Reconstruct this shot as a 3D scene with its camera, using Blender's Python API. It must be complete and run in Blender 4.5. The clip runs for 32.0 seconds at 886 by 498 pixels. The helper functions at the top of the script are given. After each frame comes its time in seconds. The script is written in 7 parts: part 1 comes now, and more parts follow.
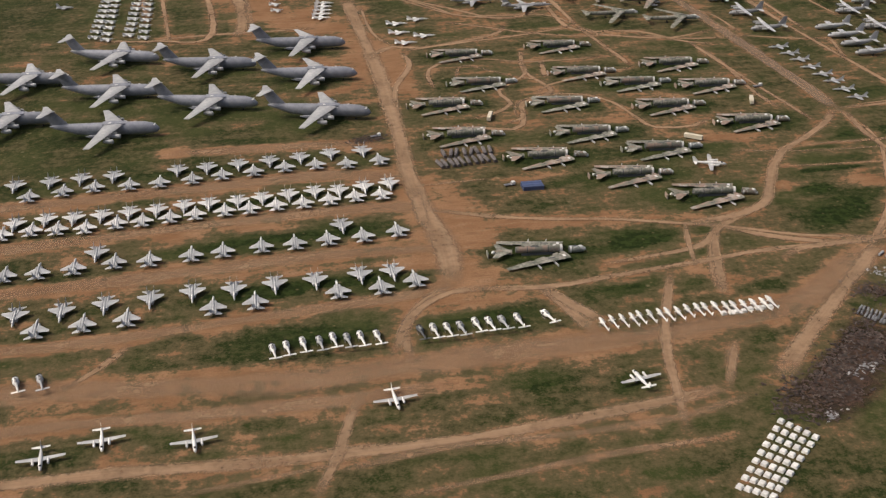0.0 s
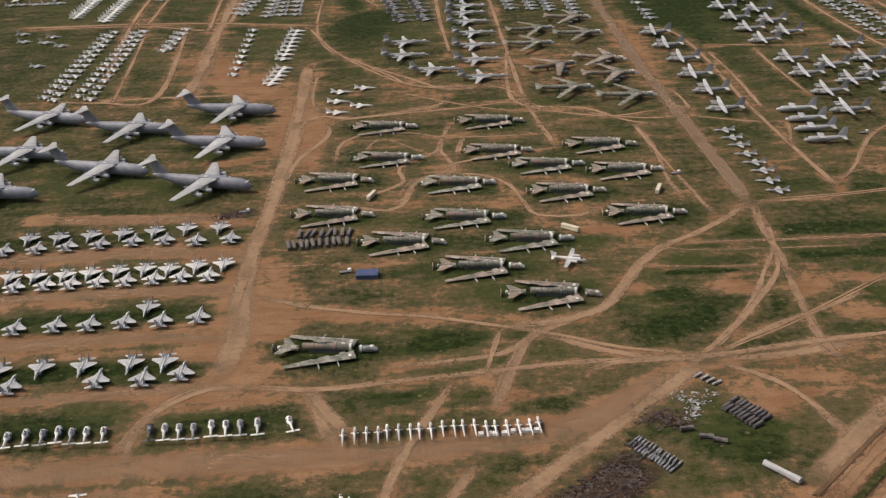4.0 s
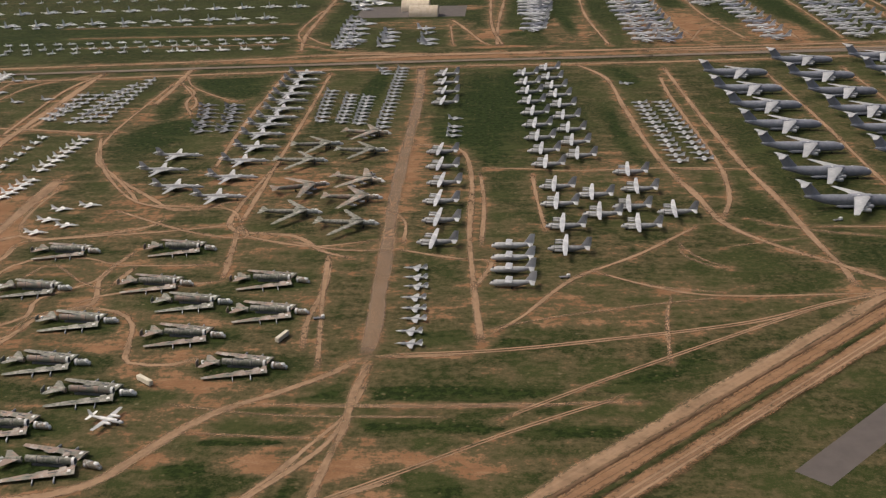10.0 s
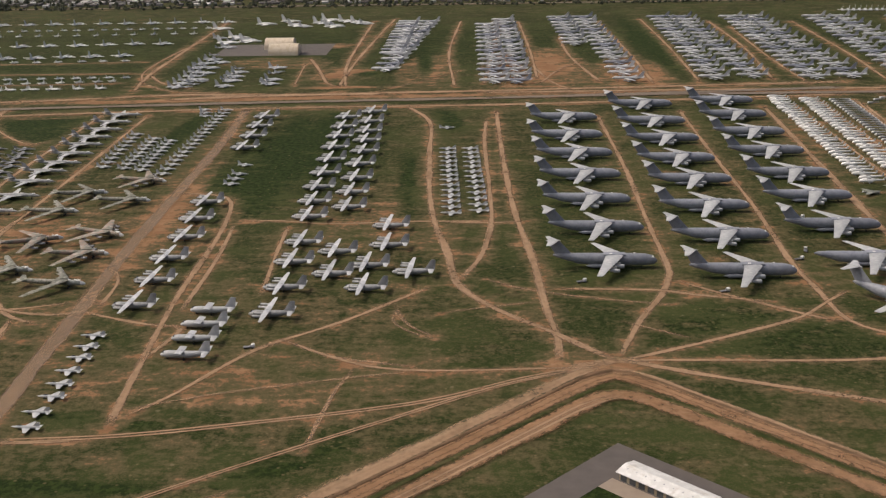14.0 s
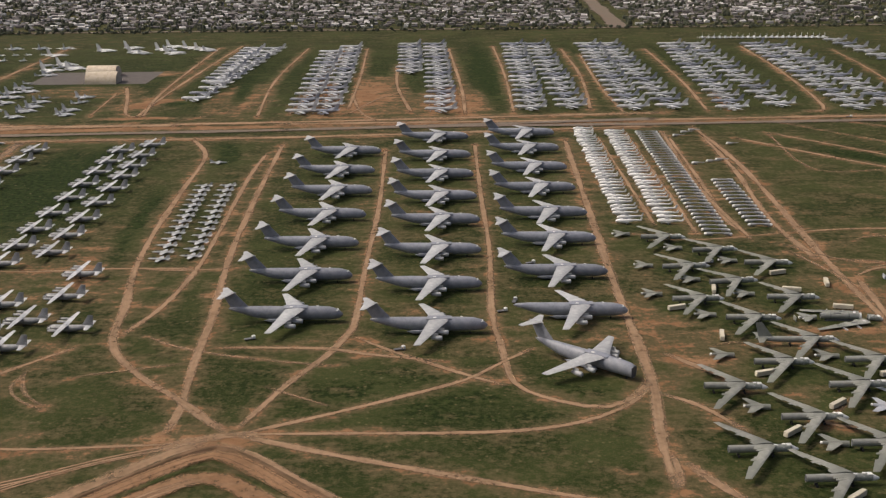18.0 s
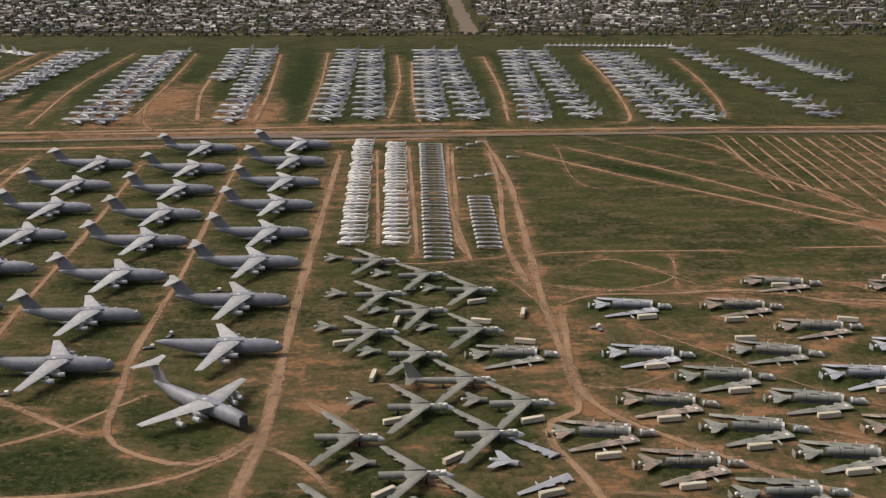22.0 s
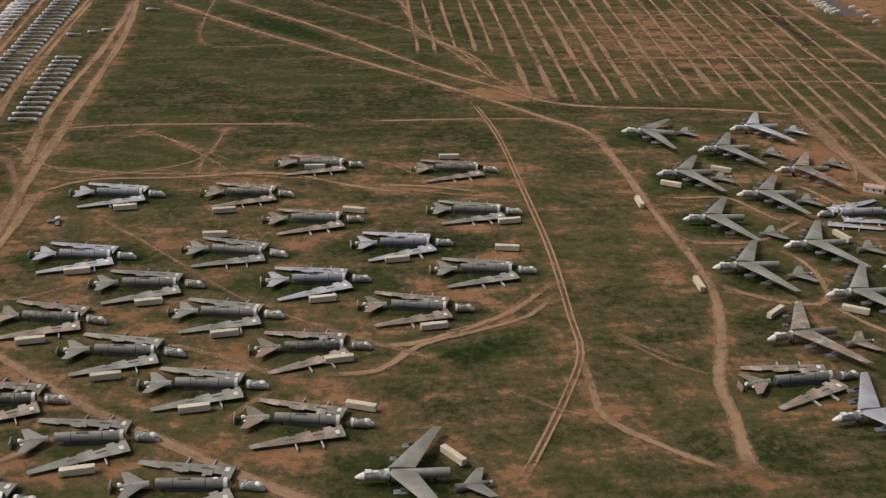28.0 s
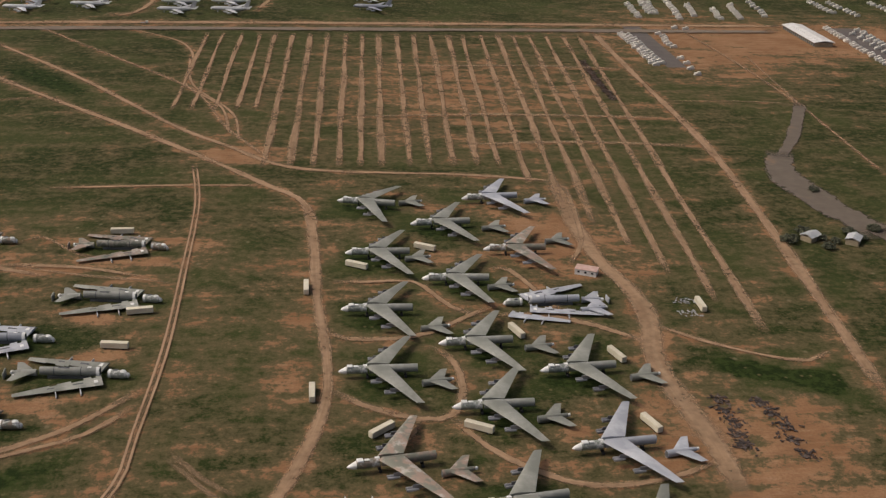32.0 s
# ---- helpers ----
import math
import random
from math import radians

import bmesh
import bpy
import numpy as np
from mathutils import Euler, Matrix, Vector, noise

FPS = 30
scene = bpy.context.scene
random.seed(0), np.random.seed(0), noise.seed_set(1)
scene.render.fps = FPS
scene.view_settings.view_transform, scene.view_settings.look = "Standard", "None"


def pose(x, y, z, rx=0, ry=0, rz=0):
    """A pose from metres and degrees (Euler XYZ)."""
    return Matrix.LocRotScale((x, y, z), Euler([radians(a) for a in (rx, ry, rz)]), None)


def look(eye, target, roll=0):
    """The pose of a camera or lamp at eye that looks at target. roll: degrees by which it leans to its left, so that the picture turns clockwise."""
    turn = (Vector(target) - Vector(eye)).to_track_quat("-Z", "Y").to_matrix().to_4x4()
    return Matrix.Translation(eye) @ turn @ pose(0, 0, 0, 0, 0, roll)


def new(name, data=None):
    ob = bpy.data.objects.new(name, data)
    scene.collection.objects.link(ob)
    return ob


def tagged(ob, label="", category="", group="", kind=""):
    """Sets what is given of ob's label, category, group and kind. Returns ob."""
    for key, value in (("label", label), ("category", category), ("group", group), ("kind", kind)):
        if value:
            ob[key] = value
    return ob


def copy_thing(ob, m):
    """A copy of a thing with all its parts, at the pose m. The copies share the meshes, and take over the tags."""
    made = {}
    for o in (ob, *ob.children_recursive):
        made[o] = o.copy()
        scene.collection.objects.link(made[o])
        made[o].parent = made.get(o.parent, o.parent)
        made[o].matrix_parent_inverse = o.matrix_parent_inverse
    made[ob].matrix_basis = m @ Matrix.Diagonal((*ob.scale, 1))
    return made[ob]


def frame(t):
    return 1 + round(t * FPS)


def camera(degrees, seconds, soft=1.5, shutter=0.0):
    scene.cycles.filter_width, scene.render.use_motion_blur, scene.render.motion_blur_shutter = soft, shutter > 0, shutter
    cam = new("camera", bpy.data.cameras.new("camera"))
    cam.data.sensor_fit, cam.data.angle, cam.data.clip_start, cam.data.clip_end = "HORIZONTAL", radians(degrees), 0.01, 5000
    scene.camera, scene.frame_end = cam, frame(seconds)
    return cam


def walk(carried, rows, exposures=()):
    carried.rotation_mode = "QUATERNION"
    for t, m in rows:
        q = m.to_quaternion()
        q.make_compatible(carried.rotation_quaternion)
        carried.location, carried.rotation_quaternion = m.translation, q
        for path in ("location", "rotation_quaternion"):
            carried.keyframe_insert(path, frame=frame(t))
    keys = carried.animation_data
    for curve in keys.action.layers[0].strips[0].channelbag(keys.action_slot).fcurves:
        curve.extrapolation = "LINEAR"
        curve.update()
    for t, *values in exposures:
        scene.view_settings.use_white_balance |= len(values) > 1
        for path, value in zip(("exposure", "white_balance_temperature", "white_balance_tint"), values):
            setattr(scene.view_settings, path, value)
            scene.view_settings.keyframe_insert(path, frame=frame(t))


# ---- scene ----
# camera: seconds, place in metres, turn in degrees
cam = camera(42.5, 32.0, 1.3)
PATH = [
    (0, 0.0, 0.0, 224.0, 62.00, 0.79, -10.08),
    (0.5, 19.2, 1.4, 223.5, 62.23, 0.94, -8.93),
    (1, 38.4, 3.0, 223.2, 62.59, 1.23, -7.79),
    (1.5, 57.6, 4.9, 223.0, 63.01, 1.38, -6.75),
    (2, 76.7, 7.1, 222.9, 63.27, 1.41, -5.62),
    (2.5, 95.6, 9.7, 222.8, 63.63, 1.47, -4.50),
    (3, 114.3, 12.8, 222.9, 64.00, 1.57, -3.38),
    (3.5, 132.7, 16.4, 222.9, 64.25, 1.72, -2.40),
    (5.5, 206.1, 33.4, 223.2, 66.78, 1.98, 1.32),
    (6, 224.3, 38.0, 223.0, 67.47, 2.04, 2.05),
    (6.5, 242.7, 43.1, 222.7, 68.09, 2.03, 2.78),
    (7, 261.0, 48.7, 222.2, 68.43, 2.19, 3.40),
    (7.5, 279.3, 54.7, 221.5, 68.45, 2.06, 3.64),
    (8, 297.7, 61.0, 220.8, 68.58, 1.99, 3.59),
    (8.5, 315.9, 67.6, 219.9, 68.85, 1.85, 3.57),
    (9, 333.9, 74.3, 219.1, 68.93, 1.78, 3.44),
    (9.5, 351.7, 81.2, 218.3, 69.07, 1.58, 3.20),
    (10, 369.3, 88.2, 217.5, 69.35, 1.48, 3.11),
    (10.5, 386.9, 95.4, 216.9, 69.78, 1.58, 3.27),
    (11, 404.4, 102.7, 216.2, 70.21, 1.46, 3.26),
    (11.5, 421.9, 110.2, 215.3, 70.36, 1.44, 3.39),
    (12, 439.2, 117.8, 214.4, 70.38, 1.34, 3.20),
    (12.5, 456.6, 125.6, 213.3, 70.52, 1.28, 3.06),
    (13, 474.0, 133.5, 212.2, 70.71, 1.18, 2.83),
    (13.5, 491.5, 141.5, 211.1, 70.86, 1.17, 2.72),
    (14, 509.1, 149.6, 209.9, 71.05, 1.06, 2.48),
    (14.5, 526.7, 157.6, 208.9, 71.26, 0.87, 2.13),
    (16.5, 596.9, 188.3, 205.1, 71.92, 0.72, 1.27),
    (17, 614.4, 195.7, 204.3, 71.99, 0.76, 0.96),
    (17.5, 632.0, 202.8, 203.7, 72.12, 0.70, 0.68),
    (18, 649.6, 209.8, 203.1, 72.23, 0.65, 0.39),
    (18.5, 667.1, 216.7, 202.6, 72.38, 0.51, 0.19),
    (19, 684.5, 223.5, 202.1, 72.54, 0.46, -0.02),
    (19.5, 701.5, 230.3, 201.5, 72.69, 0.61, -0.24),
    (20, 718.3, 237.2, 200.7, 72.81, 0.60, -0.69),
    (20.5, 734.9, 244.0, 199.7, 72.76, 0.45, -1.17),
    (21, 751.2, 250.6, 198.6, 72.76, 0.24, -1.64),
    (21.5, 767.4, 256.9, 197.4, 72.90, 0.01, -2.11),
    (22, 783.7, 262.9, 196.0, 72.51, -0.19, -2.46),
    (22.5, 800.1, 268.4, 194.6, 70.24, -0.30, -3.04),
    (23, 816.7, 273.5, 193.3, 67.40, -0.33, -3.25),
    (23.5, 833.4, 278.6, 192.2, 64.68, -0.54, -3.79),
    (24, 850.0, 283.6, 191.5, 63.71, -0.60, -3.93),
    (24.5, 866.6, 288.7, 191.1, 63.99, -0.73, -4.09),
    (25, 883.1, 293.6, 191.1, 63.77, -0.94, -4.39),
    (25.5, 899.7, 298.2, 191.3, 63.85, -1.03, -4.58),
    (27.5, 967.4, 315.9, 193.2, 64.41, -1.44, -5.78),
    (28, 984.7, 321.0, 193.4, 64.56, -1.55, -6.06),
    (28.5, 1002.3, 326.6, 193.2, 64.68, -1.65, -6.31),
    (29, 1020.0, 332.7, 192.9, 64.86, -1.70, -6.40),
    (29.5, 1037.9, 339.0, 192.6, 65.16, -1.78, -6.61),
    (30, 1055.8, 345.3, 192.3, 65.45, -1.89, -6.83),
    (30.5, 1073.6, 351.5, 192.1, 65.75, -2.05, -7.01),
    (31, 1091.4, 357.4, 191.9, 65.96, -1.99, -7.05),
    (31.5, 1109.0, 363.3, 191.7, 66.27, -2.00, -6.83),
    (32, 1126.7, 369.0, 191.5, 66.31, -1.84, -6.17),
]
walk(cam, [(t, pose(x, y, z, rx, ry, rz)) for t, x, y, z, rx, ry, rz in PATH], exposures=[(0.0, 0.43), (7.0, 0.41), (13.0, 0.44), (19.0, 0.43), (22.0, 0.37), (24.5, 0.16), (28.0, 0.11), (32.0, 0.17)])

# ---- world and light ----
world = bpy.data.worlds.new("sky")
scene.world = world
world.use_nodes = True
wn = world.node_tree.nodes
sky = wn.new("ShaderNodeTexSky")
sky.sky_type, sky.sun_disc = 'NISHITA', False
SUN_UP, SUN_TURN = radians(50), radians(-84)
sky.sun_elevation, sky.sun_rotation = SUN_UP, SUN_TURN
sky.dust_density, sky.air_density, sky.ozone_density = 7.0, 0.7, 0.3
wn["Background"].inputs[1].default_value = 0.094
veil = wn.new("ShaderNodeHueSaturation")
veil.inputs["Saturation"].default_value = 0.85
world.node_tree.links.new(sky.outputs[0], veil.inputs["Color"])
world.node_tree.links.new(veil.outputs[0], wn["Background"].inputs[0])
sun = new("sun", bpy.data.lights.new("sun", 'SUN'))
sun.data.energy, sun.data.angle, sun.data.color = 1.36, radians(14), (1.0, 0.88, 0.74)
sun.matrix_world = look((math.sin(SUN_TURN) * math.cos(SUN_UP) * 100, math.cos(SUN_TURN) * math.cos(SUN_UP) * 100, math.sin(SUN_UP) * 100), (0, 0, 0))


# ---- materials ----
class Nodes:
    """A small helper that builds a node material."""

    def __init__(self, name):
        self.mat = bpy.data.materials.new(name)
        self.mat.use_nodes = True
        self.tree = self.mat.node_tree
        self.n = self.tree.nodes
        self.bsdf = self.n["Principled BSDF"]
        self.out = self.n["Material Output"]

    def put(self, socket, value):
        if isinstance(value, bpy.types.NodeSocket):
            self.tree.links.new(value, socket)
        else:
            socket.default_value = value

    def node(self, kind, **sockets):
        node = self.n.new(kind)
        for key, value in sockets.items():
            self.put(node.inputs[key], value)
        return node

    def math(self, op, a, b=0.0, clamp=False):
        node = self.n.new("ShaderNodeMath")
        node.operation, node.use_clamp = op, clamp
        self.put(node.inputs[0], a)
        self.put(node.inputs[1], b)
        return node.outputs[0]

    def mix(self, fac, a, b):
        node = self.n.new("ShaderNodeMix")
        node.data_type = 'RGBA'
        self.put(node.inputs[0], fac)
        self.put(node.inputs[6], a)
        self.put(node.inputs[7], b)
        return node.outputs[2]

    def where(self):
        return self.n.new("ShaderNodeNewGeometry").outputs["Position"]

    def own(self):
        return self.n.new("ShaderNodeTexCoord").outputs["Object"]

    def noise(self, vector, scale, detail=4.0, rough=0.55):
        node = self.n.new("ShaderNodeTexNoise")
        self.put(node.inputs["Vector"], vector)
        node.inputs["Scale"].default_value = scale
        node.inputs["Detail"].default_value = detail
        node.inputs["Roughness"].default_value = rough
        return node.outputs[0]

    def step(self, value, low, high):
        node = self.n.new("ShaderNodeMapRange")
        node.interpolation_type = 'SMOOTHSTEP'
        self.put(node.inputs[0], value)
        node.inputs[1].default_value, node.inputs[2].default_value = low, high
        return node.outputs[0]

    def random(self):
        return self.n.new("ShaderNodeObjectInfo").outputs["Random"]

    def done(self, color, rough=0.7, metal=0.0, bump=None, depth=0.1):
        self.put(self.bsdf.inputs["Base Color"], color)
        self.put(self.bsdf.inputs["Roughness"], rough)
        self.put(self.bsdf.inputs["Metallic"], metal)
        if bump is not None:
            b = self.node("ShaderNodeBump", Height=bump, Distance=depth, Strength=0.6)
            self.tree.links.new(b.outputs[0], self.bsdf.inputs["Normal"])
        return self.mat


def col(r, g, b):
    return (r, g, b, 1.0)


def soil(m, p):
    fine = m.noise(p, 1.1, 5.0, 0.6)
    broad = m.noise(p, 0.045, 4.0)
    c = m.mix(m.step(broad, 0.3, 0.7), col(0.212, 0.112, 0.055), col(0.288, 0.165, 0.09))
    drawn = m.node("ShaderNodeVectorMath", Vector=p)
    drawn.operation = 'MULTIPLY'
    drawn.inputs[1].default_value = (0.25, 1.0, 1.0)
    ribs = m.noise(drawn.outputs[0], 0.32, 5.0, 0.62)
    c = m.mix(m.math('MULTIPLY', m.step(ribs, 0.5, 0.68), 0.5), c, col(0.315, 0.2, 0.122))
    c = m.mix(m.math('MULTIPLY', m.step(ribs, 0.48, 0.32), 0.45), c, col(0.12, 0.07, 0.038))
    return m.mix(m.math('MULTIPLY', m.step(fine, 0.3, 0.75), 0.5), c, col(0.132, 0.072, 0.039))


def ground_material():
    m = Nodes("desert_grass")
    p = m.where()
    bare = m.node("ShaderNodeAttribute")
    bare.attribute_name = "bare"
    wear = bare.outputs["Fac"]
    long_ = m.node("ShaderNodeVectorMath", Vector=p)
    long_.operation = 'MULTIPLY'
    long_.inputs[1].default_value = (0.32, 1.1, 1.0)
    wide, patch, clump, tuft = m.noise(p, 0.016, 3.0), m.noise(p, 0.055, 7.0, 0.7), m.noise(p, 0.28, 5.0, 0.68), m.noise(p, 1.1, 4.0, 0.7)
    mown = m.noise(long_.outputs[0], 0.1, 4.0, 0.55)
    green = m.mix(m.step(wide, 0.38, 0.62), col(0.018, 0.027, 0.007), col(0.039, 0.049, 0.015))
    green = m.mix(m.math('MULTIPLY', m.step(clump, 0.44, 0.6), 0.6), green, col(0.058, 0.06, 0.022))
    green = m.mix(m.math('MULTIPLY', m.step(tuft, 0.52, 0.64), 0.4), green, col(0.1, 0.078, 0.042))
    lush = m.step(m.math('ADD', m.math('MULTIPLY', wear, -1.0), m.math('MULTIPLY', m.math('SUBTRACT', m.math('ADD', mown, patch), 1.0), 1.9)), 0.1, 0.5)
    # thick-grass green set darker to take in shade beneath parked aircraft
    green = m.mix(m.math('MULTIPLY', lush, 0.9), green, m.mix(m.step(clump, 0.42, 0.6), col(0.01, 0.018, 0.004), col(0.027, 0.041, 0.01)))
    mixed = m.math('ADD', m.math('MULTIPLY', patch, 0.4), m.math('MULTIPLY', mown, 0.28))
    amount = m.math('ADD', mixed, m.math('ADD', m.math('MULTIPLY', clump, 0.27), m.math('MULTIPLY', tuft, 0.12)))
    amount = m.math('ADD', amount, m.math('MULTIPLY', wear, 0.2))
    fac = m.step(amount, 0.603, 0.66)
    dry = m.mix(m.math('MULTIPLY', m.step(amount, 0.5, 0.61), 0.85), green, col(0.1, 0.078, 0.04))
    c = m.mix(fac, dry, soil(m, p))
    cell = m.n.new("ShaderNodeTexVoronoi")
    m.put(cell.inputs["Vector"], p)
    cell.inputs["Scale"].default_value = 0.11
    pick = m.node("ShaderNodeSeparateColor", Color=cell.outputs["Color"])
    spot = m.math('MULTIPLY', m.math('SUBTRACT', 1.0, m.step(cell.outputs["Distance"], 0.04, 0.15)), m.step(pick.outputs[0], 0.72, 0.8))
    c = m.mix(m.math('MULTIPLY', spot, 0.5), c, col(0.2, 0.16, 0.1))
    speck = m.n.new("ShaderNodeTexVoronoi")
    m.put(speck.inputs["Vector"], p)
    speck.inputs["Scale"].default_value = 0.34
    own_pick = m.node("ShaderNodeSeparateColor", Color=speck.outputs["Color"])
    dots = m.math('MULTIPLY', m.math('SUBTRACT', 1.0, m.step(speck.outputs["Distance"], 0.1, 0.3)), m.step(m.math('ADD', own_pick.outputs[0], m.math('MULTIPLY', patch, 0.6)), 0.95, 1.1))
    c = m.mix(m.math('MULTIPLY', dots, 0.45), c, col(0.17, 0.125, 0.07))
    m.bsdf.inputs["Specular IOR Level"].default_value = 0.08
    return m.done(c, 0.95, 0.0, m.noise(p, 0.8, 4.0), 0.3)


def track_material(name, kind="worn", worn=1.0, pale=1.0):
    """Worn dirt that thins out towards the edges and the ends of its strip, where the grass below shows."""
    m = Nodes(name)
    p = m.where()
    uv = m.n.new("ShaderNodeUVMap").outputs[0]
    split = m.node("ShaderNodeSeparateXYZ", Vector=uv)
    ends = m.node("ShaderNodeAttribute")
    ends.attribute_name = "fade"
    side = m.math('MULTIPLY', m.math('ABSOLUTE', m.math('SUBTRACT', split.outputs[1], 0.5)), 2.0)
    ragged = m.math('ADD', m.math('MULTIPLY', m.math('SUBTRACT', m.noise(p, 0.06, 4.0, 0.55), 0.5), 1.0), m.math('MULTIPLY', m.math('SUBTRACT', m.noise(p, 0.45, 4.0, 0.62), 0.5), 0.7))
    edge = m.math('ADD', side, ragged)
    stretched = m.node("ShaderNodeCombineXYZ", X=m.math('MULTIPLY', split.outputs[0], 0.12), Y=m.math('MULTIPLY', split.outputs[1], 5.0))
    streaks = m.noise(stretched.outputs[0], 1.6, 4.0, 0.6)
    if kind in ("paved", "old"):
        cover = m.math('SUBTRACT', 1.0, m.step(edge, 0.72, 1.0))
        c = m.mix(m.noise(p, 0.2, 4.0), col(0.13, 0.108, 0.086), col(0.2, 0.16, 0.125)) if kind == "paved" else m.mix(m.noise(p, 0.2, 4.0), col(0.1, 0.083, 0.068), col(0.155, 0.128, 0.102))
        c = m.mix(m.step(m.noise(p, 0.05, 4.0), 0.55, 0.75), c, col(0.2, 0.13, 0.085))
    elif kind == "stained":
        cover = m.math('SUBTRACT', 1.0, m.step(edge, 0.35, 0.95))
        c = m.mix(m.step(m.noise(p, 0.25, 5.0, 0.65), 0.35, 0.65), col(0.03, 0.024, 0.02), col(0.085, 0.052, 0.036))
    else:
        broken = m.math('ADD', 0.5, m.math('ADD', m.math('MULTIPLY', m.step(m.noise(p, 0.3, 5.0, 0.68), 0.3, 0.6), 0.25), m.math('MULTIPLY', m.step(m.noise(p, 0.03, 4.0, 0.6), 0.36, 0.62), 0.35)))
        cover = m.math('SUBTRACT', 1.0, m.step(edge, 0.32, 1.0))
        if kind == "twin":
            rut = m.math('ABSOLUTE', m.math('SUBTRACT', side, 0.55))
            cover = m.math('MULTIPLY', m.math('SUBTRACT', 1.0, m.step(m.math('ADD', side, m.math('MULTIPLY', ragged, 0.3)), 0.72, 1.0)), m.math('SUBTRACT', 1.0, m.math('MULTIPLY', m.step(rut, 0.12, 0.36), 0.72)))
        cover = m.math('MULTIPLY', cover, m.math('MULTIPLY', worn, broken), True)
        c = m.mix(0.7 * pale, soil(m, p), col(0.3, 0.205, 0.13))
        c = m.mix(m.math('MULTIPLY', m.step(streaks, 0.4, 0.8), 0.5 * pale), c, col(0.37, 0.268, 0.178))
        c = m.mix(m.math('MULTIPLY', m.step(streaks, 0.5, 0.25), 0.18), c, col(0.15, 0.088, 0.05))
    cover = m.math('MULTIPLY', cover, ends.outputs["Fac"])
    m.bsdf.inputs["Specular IOR Level"].default_value = 0.08
    mat = m.done(c, 0.95)
    clear = m.n.new("ShaderNodeBsdfTransparent")
    both = m.n.new("ShaderNodeMixShader")
    m.tree.links.new(cover, both.inputs[0])
    m.tree.links.new(clear.outputs[0], both.inputs[1])
    m.tree.links.new(m.bsdf.outputs[0], both.inputs[2])
    m.tree.links.new(both.outputs[0], m.out.inputs[0])
    return mat


def paint(name, a, b, rough=0.5, streak=None, scale=0.35, metal=0.0):
    """Weathered aircraft paint: two tones, streaks and fine grime."""
    m = Nodes(name)
    p = m.own()
    c = m.mix(m.step(m.noise(p, scale, 4.0), 0.42, 0.58), a, b)
    if streak:
        c = m.mix(m.step(m.noise(p, scale * 0.6, 5.0, 0.7), 0.52, 0.66), c, streak)
    c = m.mix(m.math('MULTIPLY', m.noise(p, 2.5, 3.0), 0.35), c, col(*[v * 0.72 for v in a[:3]]))
    h = m.node("ShaderNodeHueSaturation", Color=c)
    m.put(h.inputs["Value"], m.math('ADD', 0.88, m.math('MULTIPLY', m.random(), 0.24)))
    return m.done(h.outputs[0], m.math('ADD', rough, m.math('MULTIPLY', m.noise(p, 1.5), 0.15)), metal)


GROUND = ground_material()
DIRT = track_material("dirt_track")
FALLOW = track_material("fallow_row_soil", worn=0.85)
FAINT = track_material("faint_dirt_track", worn=0.6)
TWIN = track_material("wheel_rut_track", "twin", 1.15)
STAIN = track_material("oil_stained_soil", "stained")
FLOOR = track_material("bare_channel_soil", worn=1.2, pale=0.25)
PAVED = track_material("worn_asphalt", "paved")
OLD_PAVED = track_material("old_dark_asphalt", "old")
GREY = paint("grey_transport_paint", col(0.215, 0.228, 0.265), col(0.262, 0.275, 0.312), 0.42, col(0.3, 0.312, 0.345))
PALE = paint("pale_grey_wing_paint", col(0.36, 0.37, 0.38), col(0.43, 0.435, 0.44), 0.5, col(0.5, 0.5, 0.5))
FIGHTER = paint("fighter_grey_paint", col(0.36, 0.37, 0.38), col(0.44, 0.45, 0.46), 0.5, col(0.62, 0.62, 0.61))
BLEACHED = paint("bleached_fighter_paint", col(0.5, 0.5, 0.5), col(0.62, 0.62, 0.61), 0.5, col(0.4, 0.4, 0.4))
WHITE = paint("white_sealing_coat", col(0.66, 0.66, 0.64), col(0.76, 0.76, 0.74), 0.5, col(0.54, 0.52, 0.49))
SILVER = paint("bare_metal_grey", col(0.4, 0.41, 0.43), col(0.5, 0.51, 0.52), 0.4, col(0.62, 0.62, 0.62))
CAMO = paint("faded_olive_camouflage", col(0.13, 0.14, 0.105), col(0.265, 0.25, 0.21), 0.6, col(0.42, 0.39, 0.35), 0.5)
RUST = paint("brown_camouflage", col(0.165, 0.165, 0.13), col(0.3, 0.21, 0.165), 0.6, col(0.4, 0.365, 0.32), 0.33)
GREEN = paint("olive_bomber_paint", col(0.178, 0.184, 0.158), col(0.232, 0.236, 0.206), 0.55, col(0.3, 0.3, 0.268), 0.12)
# olive brightened for rounded hulls, offsetting the shade on their sides
HULL_GREEN = paint("lightened_olive_hull_paint", col(0.225, 0.23, 0.205), col(0.295, 0.298, 0.272), 0.5, col(0.4, 0.41, 0.37), 0.2)
BOMBER_GREY = paint("light_bomber_grey", col(0.3, 0.315, 0.35), col(0.37, 0.385, 0.42), 0.55, col(0.46, 0.47, 0.5), 0.15)
PATCHED = paint("camouflage_with_white_sealing", col(0.19, 0.18, 0.14), col(0.27, 0.2, 0.15), 0.55, col(0.72, 0.72, 0.7), 0.75)
PATCHED_GREY = paint("grey_with_white_sealing", col(0.2, 0.215, 0.19), col(0.27, 0.285, 0.26), 0.55, col(0.74, 0.74, 0.72), 0.75)
SLATE = paint("slate_bomber_grey", col(0.25, 0.255, 0.26), col(0.36, 0.365, 0.37), 0.5, col(0.58, 0.58, 0.57), 0.25)
